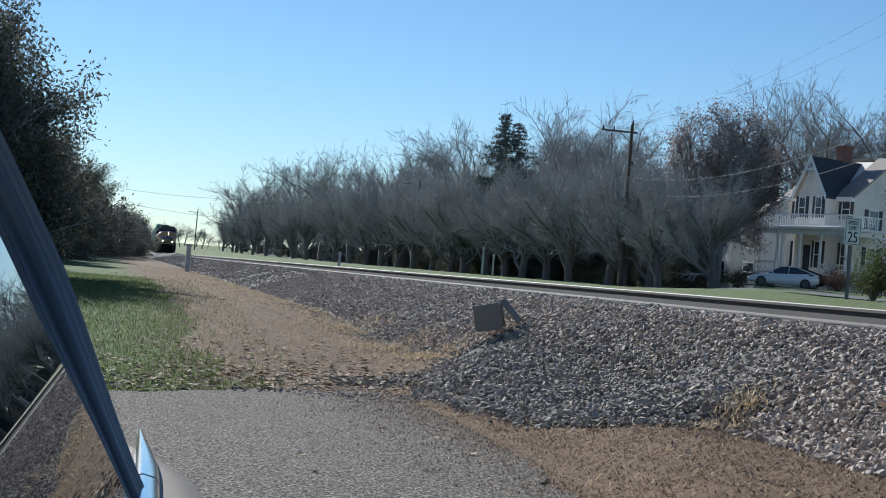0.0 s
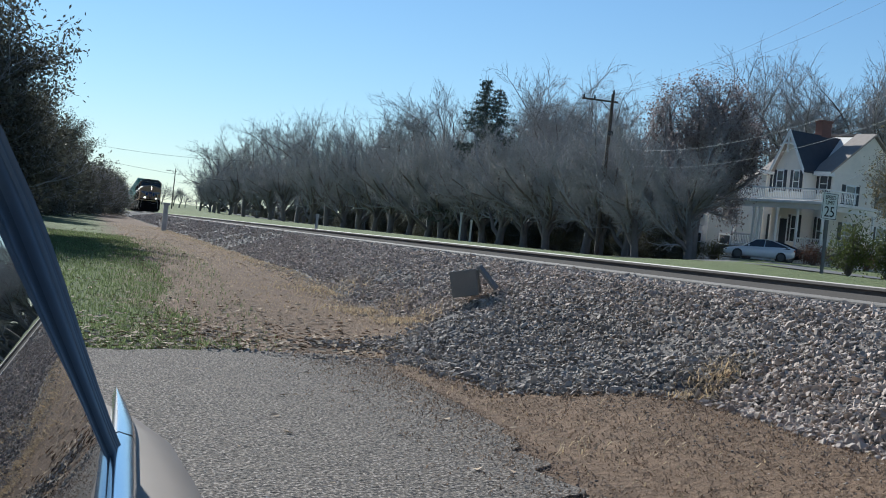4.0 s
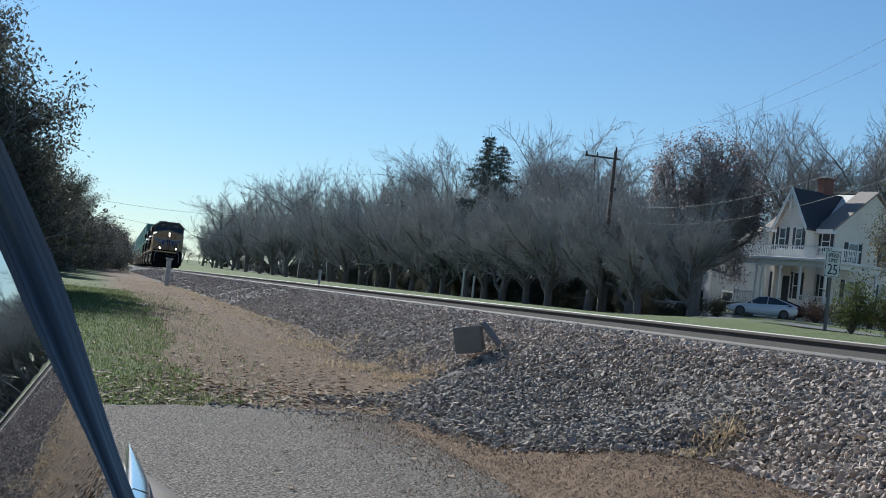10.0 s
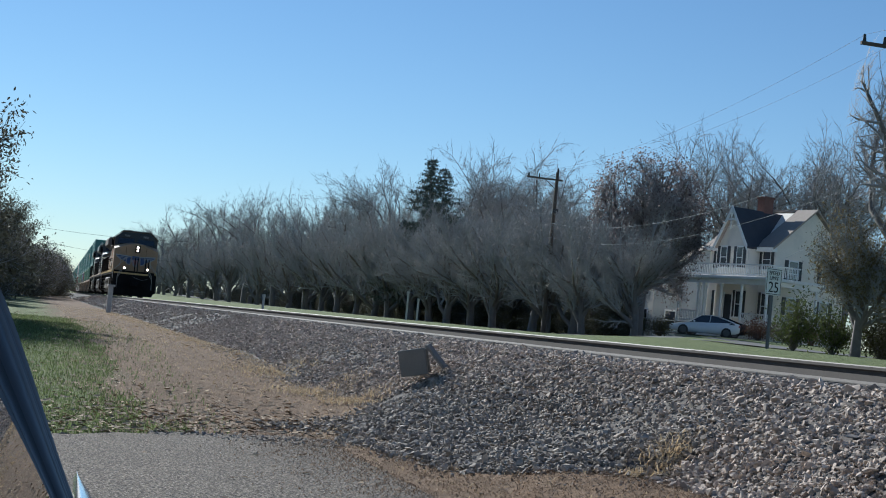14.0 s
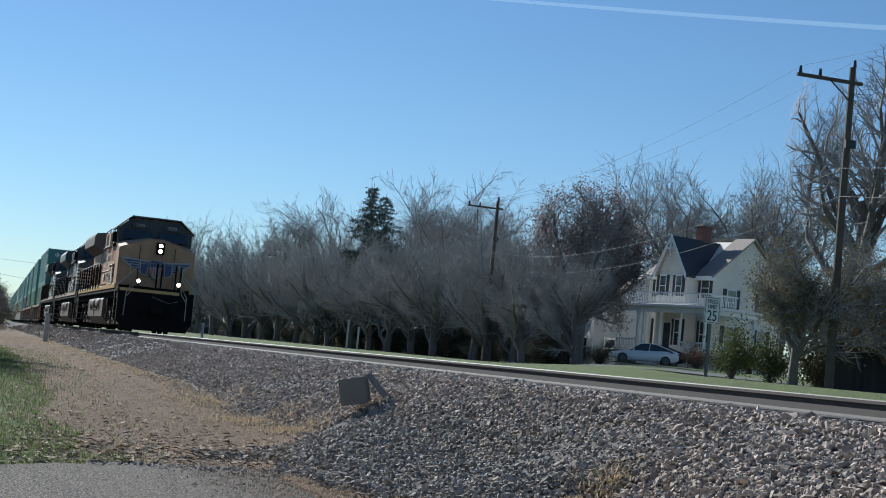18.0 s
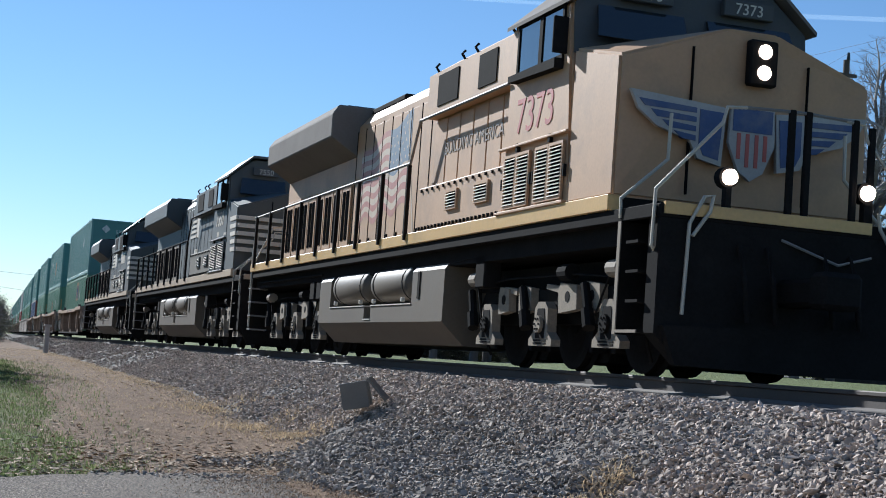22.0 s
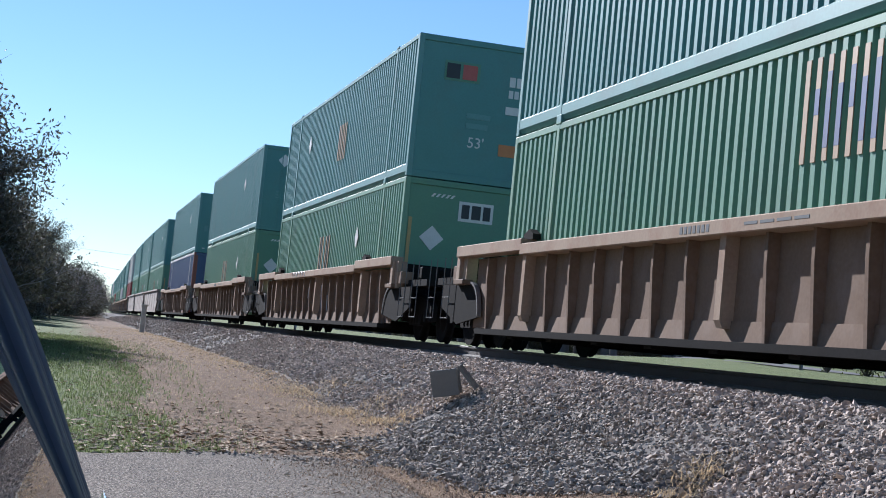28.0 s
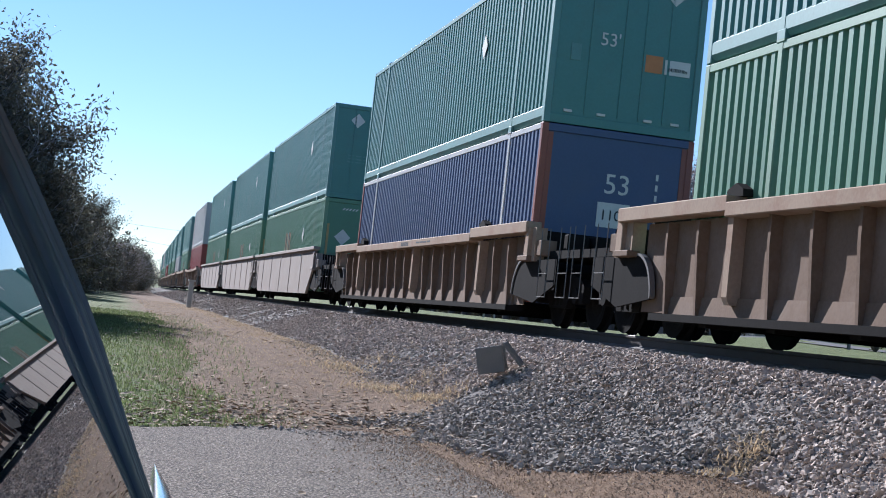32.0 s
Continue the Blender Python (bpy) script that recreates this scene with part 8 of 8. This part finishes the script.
# dark board fence behind the poles
fn = empty("board_fence", Matrix.Translation((0, 0, 0)))
DARK_BOARD = material("dark_stained_board", (0.035, 0.03, 0.028), 0.85, objrand=0.3)
bm = bmesh.new()
box(bm, -0.07, 0.07, -0.012, 0.012, 0, 1.75)
me = bpy.data.meshes.new("board")
bm.to_mesh(me)
bm.free()
me.materials.append(DARK_BOARD)
for k in range(64):
    t = k / 63
    x, y = 30.2 + 8.6 * t, 48.6 - 2.5 * t
    piece("board", me, Matrix.Translation((x, y, ground_z(x, y) - 0.05)) @ Matrix.Rotation(radians(-16), 4, "Z"), fn)
tagged(fn, "dark stained board fence behind the utility pole", "fence")
# small white markers along the far side of the track
for az, d, h in ((8.55, 60, 0.9), (13.9, 75, 1.3), (14.3, 76, 1.0)):
    x, y = polar(az, d)
    m_ = empty("marker_stake", Matrix.Translation((x, y, ground_z(x, y))))
    bm = bmesh.new()
    tube(bm, [(0, 0, -0.2), (0, 0, h)], 0.05, 8)
    part("stake", bm, POSTW, m_)
    bm = bmesh.new()
    tube(bm, [(0, 0, h), (0, 0, h + 0.12)], 0.07, 8)
    part("cap", bm, POSTW, m_)
    tagged(m_, "small white marker stake beyond the track", "post", "marker stakes")

# the vapour trail; a faint glow stands in for the sunlight in it
m = bpy.data.materials.new("thin_vapour")
m.use_nodes = True
b_ = m.node_tree.nodes["Principled BSDF"]
b_.inputs["Base Color"].default_value = (0.9, 0.92, 0.95, 1)
b_.inputs["Emission Color"].default_value = (0.8, 0.92, 1.0, 1)
b_.inputs["Emission Strength"].default_value = 0.45
b_.inputs["Roughness"].default_value = 1.0
nz = m.node_tree.nodes.new("ShaderNodeTexNoise")
nz.inputs["Scale"].default_value, nz.inputs["Detail"].default_value = 0.01, 5
rr_ = m.node_tree.nodes.new("ShaderNodeMapRange")
rr_.inputs["From Min"].default_value, rr_.inputs["From Max"].default_value, rr_.inputs["To Min"].default_value, rr_.inputs["To Max"].default_value = 0.35, 0.7, 0.06, 0.42
m.node_tree.links.new(nz.outputs[0], rr_.inputs["Value"])
m.node_tree.links.new(rr_.outputs[0], b_.inputs["Alpha"])
V, F = [], []
for i in range(40):
    t = i / 39
    az, el = 16.0 + 22.0 * t, 13.62 + 0.25 * t - 0.6 * t * t
    w = 0.11 + 0.08 * t
    for e_ in (el - w / 2, el + w / 2):
        x, y = polar(az, 4300)
        V.append((x, y, 1.35 + 4300 * math.tan(radians(e_))))
for i in range(39):
    F.append((2 * i, 2 * i + 2, 2 * i + 3, 2 * i + 1))
tagged(mesh_part("vapour_trail", V, F, m), "thin white vapour trail across the blue sky", "vapour trail", kind="structure")

# ---- the dark car beside the camera ----
CAR_BODY = material("bronze_grey_car_paint", (0.24, 0.19, 0.145), 0.6, 0.0, (0.20, 0.16, 0.12), 1, 8, spec=0.2)
RUBBER = material("black_window_frame", (0.085, 0.09, 0.097), 0.38)
FRAME_GLINT = material("frame_glint_grey", (0.16, 0.16, 0.16), 0.4)
CHROME = material("bright_belt_trim", (0.72, 0.74, 0.78), 0.16, 1.0, (0.66, 0.68, 0.72), 3, 30)
CAR_GLASS = bpy.data.materials.new("tinted_side_glass")
CAR_GLASS.use_nodes = True
q = CAR_GLASS.node_tree.nodes["Principled BSDF"]
q.inputs["Base Color"].default_value = (0.012, 0.016, 0.02, 1)
q.inputs["Roughness"].default_value = 0.0
q.inputs["IOR"].default_value = 1.5

GN = Vector((0.874, -0.026, 0.486)).normalized()     # outward normal of the leaning side glass
GP = 0.11                                            # distance of the eye from it


def glass_pt(y, z, out=0.0):
    """A point of the glass plane at that y and height, moved outwards."""
    x = (-GP + out - GN.y * y - GN.z * (z - EYE)) / GN.x
    return Vector((x, y, z))


car = empty("parked_car")


def glass_edge(z):
    """Where the glass ends against its slanting frame."""
    pts = [(0.9, 1.68), (1.02, 1.68), (1.10, 1.70), (1.18, 1.74), (1.26, 1.78), (1.34, 1.82), (1.47, 1.80), (1.62, 1.68), (1.75, 1.50)]
    for (a, b), (c, d) in zip(pts, pts[1:]):
        if a <= z <= c:
            return b + (d - b) * (z - a) / (c - a)
    return pts[-1][1]


zs = [1.03 + 0.04 * i for i in range(17)]
V, F = [], []
for z in zs:
    for y in (-1.15, glass_edge(z) + 0.02):
        V += [glass_pt(y, z), glass_pt(y, z, -0.005)]
for i in range(len(zs) - 1):
    a = i * 4
    F += [(a, a + 2, a + 6, a + 4), (a + 1, a + 5, a + 7, a + 3), (a, a + 4, a + 5, a + 1), (a + 2, a + 3, a + 7, a + 6)]
mesh_part("side_window", V, F, CAR_GLASS, car, "dark tinted side glass with reflections")


def frame_strip(name, y0, y1, o0, o1, mat, z0=1.04, z1=1.70, label=""):
    """A strip of the window frame: y measured from the glass edge, proud of the glass by o0..o1."""
    V, F = [], []
    zz = np.linspace(z0, z1, 22)
    for z in zz:
        e = glass_edge(float(z))
        q = 0.4 + 0.6 * sm(1.08, 1.35, float(z))
        V += [glass_pt(e + y0, float(z), -0.004), glass_pt(e + y0, float(z), o0 * q), glass_pt(e + (y0 + y1) / 2, float(z), o1 * q), glass_pt(e + y1, float(z), o1 * 0.9 * q), glass_pt(e + y1, float(z), -0.02)]
    for i in range(len(zz) - 1):
        for k in range(4):
            a = i * 5 + k
            F.append((a, a + 1, a + 6, a + 5))
    return mesh_part(name, V, F, mat, car, label, smooth=True)


frame_strip("window_frame", 0.0, 0.045, 0.004, 0.016, RUBBER, label="black slanting window frame")
frame_strip("frame_edge", 0.045, 0.09, 0.015, 0.022, RUBBER)
# two thin ridges in paler grey: highlights on the frame, put in as colour
for o, a, b in ((0.0175, 0.020, 0.030), (0.0235, 0.062, 0.072)):
    frame_strip("bead", a, b, o - 0.004, o + 0.003, FRAME_GLINT)
# body below the belt: outline drawn in towards the car's end, bulging below the glass
plan = [(-2.6, -0.55), (-2.55, 0.02), (-2.2, 0.12), (-1.2, 0.19), (0.6, 0.19), (1.2, 0.19), (1.7, 0.185), (2.04, 0.172), (2.28, 0.13), (2.45, 0.06), (2.55, -0.1), (2.6, -0.5)]
levels_ = [(0.22, -0.10), (0.30, 0.0), (0.62, 0.05), (0.85, 0.055), (0.95, 0.035), (1.015, 0.008), (1.05, -0.012), (1.064, -0.05), (1.066, -0.085)]
V, F = [], []
for z, o in levels_:
    for y, x in plan:
        V.append((x + o, y, z))
    for y, x in plan[::-1]:
        V.append((-1.56 - x - o, y, z))
n = 2 * len(plan)
for j in range(len(levels_) - 1):
    for i in range(n):
        F.append((j * n + i, j * n + (i + 1) % n, (j + 1) * n + (i + 1) % n, (j + 1) * n + i))
F.append(tuple(range(n))[::-1])
F.append(tuple(range((len(levels_) - 1) * n, len(levels_) * n)))
mesh_part("body", V, F, CAR_BODY, car, "bronze-grey car body", smooth=True)
# belt trim in two lengths, tapering to a tip at the frame's foot
for a, b in ((1.866, 2.36), (0.2, 1.856)):
    V, F = [], []
    yy = np.linspace(a, b, 14)
    for y in yy:
        y = float(y)
        w = 1 - max(0.0, (y - 1.95) / 0.42) ** 1.6
        p = glass_pt(y, 1.082, 0.0)
        V += [p + Vector((-0.004, 0, -0.012)), p + Vector((0, 0, 0)), p + Vector((0.008 * w, 0, 0.003)), p + Vector((0.024 * w, 0, -0.001)), p + Vector((0.029 * w, 0, -0.010)), p + Vector((0.027 * w, 0, -0.024))]
    for i in range(len(yy) - 1):
        for k in range(5):
            q0 = i * 6 + k
            F.append((q0, q0 + 1, q0 + 7, q0 + 6))
    mesh_part("belt_trim", V, F, CHROME, car, "bright metal belt trim", smooth=True)
# roof and far side
V, F = [], []
rp = [(-2.0, 1.30), (-1.2, 1.66), (0.2, 1.72), (1.0, 1.70), (1.6, 1.62)]
for y, z in rp:
    p = glass_pt(y, min(z, 1.70))
    for x in (p.x, p.x - 0.12, -1.56 - p.x + 0.12, -1.56 - p.x):
        V.append((x, y, z + (0.03 if x in (p.x - 0.12, -1.56 - p.x + 0.12) else 0)))
for i in range(len(rp) - 1):
    for k in range(3):
        F.append((i * 4 + k, i * 4 + k + 1, i * 4 + k + 5, i * 4 + k + 4))
mesh_part("roof", V, F, CAR_BODY, car, smooth=True)
bm = bmesh.new()
prism(bm, [(-2.0, 1.14), (-1.95, 1.30), (-1.2, 1.64), (1.0, 1.68), (1.62, 1.60), (1.72, 1.07)], "x", -1.30, -1.28)
part("far_window", bm, CAR_GLASS, car)
bm = bmesh.new()
prism(bm, [(-2.1, 1.06), (2.2, 1.06), (2.2, 1.03), (-2.1, 1.03)], "x", -1.5, -0.06)
part("sill_deck", bm, RUBBER, car)
# end windows between the roof and the body
for y0, z0, y1 in ((1.6, 1.62, 2.25), (-2.0, 1.30, -2.45)):
    p = glass_pt(y0, min(z0, 1.70))
    a, b = p.x, -1.56 - p.x
    c, d = -0.05, -1.51
    V = [(a, y0, z0), (b, y0, z0), (d, y1, 1.066), (c, y1, 1.066), (a, y0 - 0.02, z0 - 0.03), (b, y0 - 0.02, z0 - 0.03), (d, y1 - 0.02, 1.04), (c, y1 - 0.02, 1.04)]
    mesh_part("end_window", V, [(0, 1, 2, 3), (7, 6, 5, 4), (0, 4, 5, 1), (1, 5, 6, 2), (2, 6, 7, 3), (3, 7, 4, 0)], CAR_GLASS, car, "dark tinted end glass")
for sx_ in (-0.02, -1.54):
    for y in (-1.75, 1.15):
        bm = bmesh.new()
        tube(bm, [(sx_ - 0.1, y, 0.35), (sx_ + 0.1, y, 0.35)], 0.34, 24)
        part("wheel", bm, TYRE, car)
tagged(car, "dark bronze car with bright belt trim parked on asphalt", "car")

# ---- motion ----
NOSE = [(0, 273.0), (6, 204.5), (9, 170.0), (13, 123.0), (16, 86.9), (19, 50.5), (21, 26.6), (22, 14.6), (24, -9.8), (27, -47.0), (28, -59.5), (30, -84.9), (32, -110.3)]


def nose_at(t):
    """How far along the line the train's front stands at t seconds."""
    ts, vs = [a for a, _ in NOSE], [b for _, b in NOSE]
    i = max(0, min(len(ts) - 2, sum(1 for a in ts if a <= t) - 1))
    def slope(j):
        a, b = max(0, j - 1), min(len(ts) - 1, j + 1)
        return (vs[b] - vs[a]) / (ts[b] - ts[a])
    h = ts[i + 1] - ts[i]
    s = (t - ts[i]) / h
    return (2 * s**3 - 3 * s * s + 1) * vs[i] + (s**3 - 2 * s * s + s) * h * slope(i) + (3 * s * s - 2 * s**3) * vs[i + 1] + (s**3 - s * s) * h * slope(i + 1)


def on_track(y):
    return Vector((track_x(y), y, RAIL_Z))


def car_pose(front, length):
    """A car whose front stands at that place on the line, lying along the chord between its ends."""
    a, b = on_track(front), on_track(front + length)
    d = (b - a).normalized()
    return Matrix.Translation(a) @ Matrix.Rotation(math.atan2(-d.x, d.y), 4, "Z")


def motions():
    for ob, offset, length, *lift in CARS:
        up = Matrix.Translation((0, 0, lift[0] if lift else 0.0))
        walk(ob, [(t, up @ car_pose(nose_at(t) + offset, length)) for t in range(0, 33, 2)])


motions()
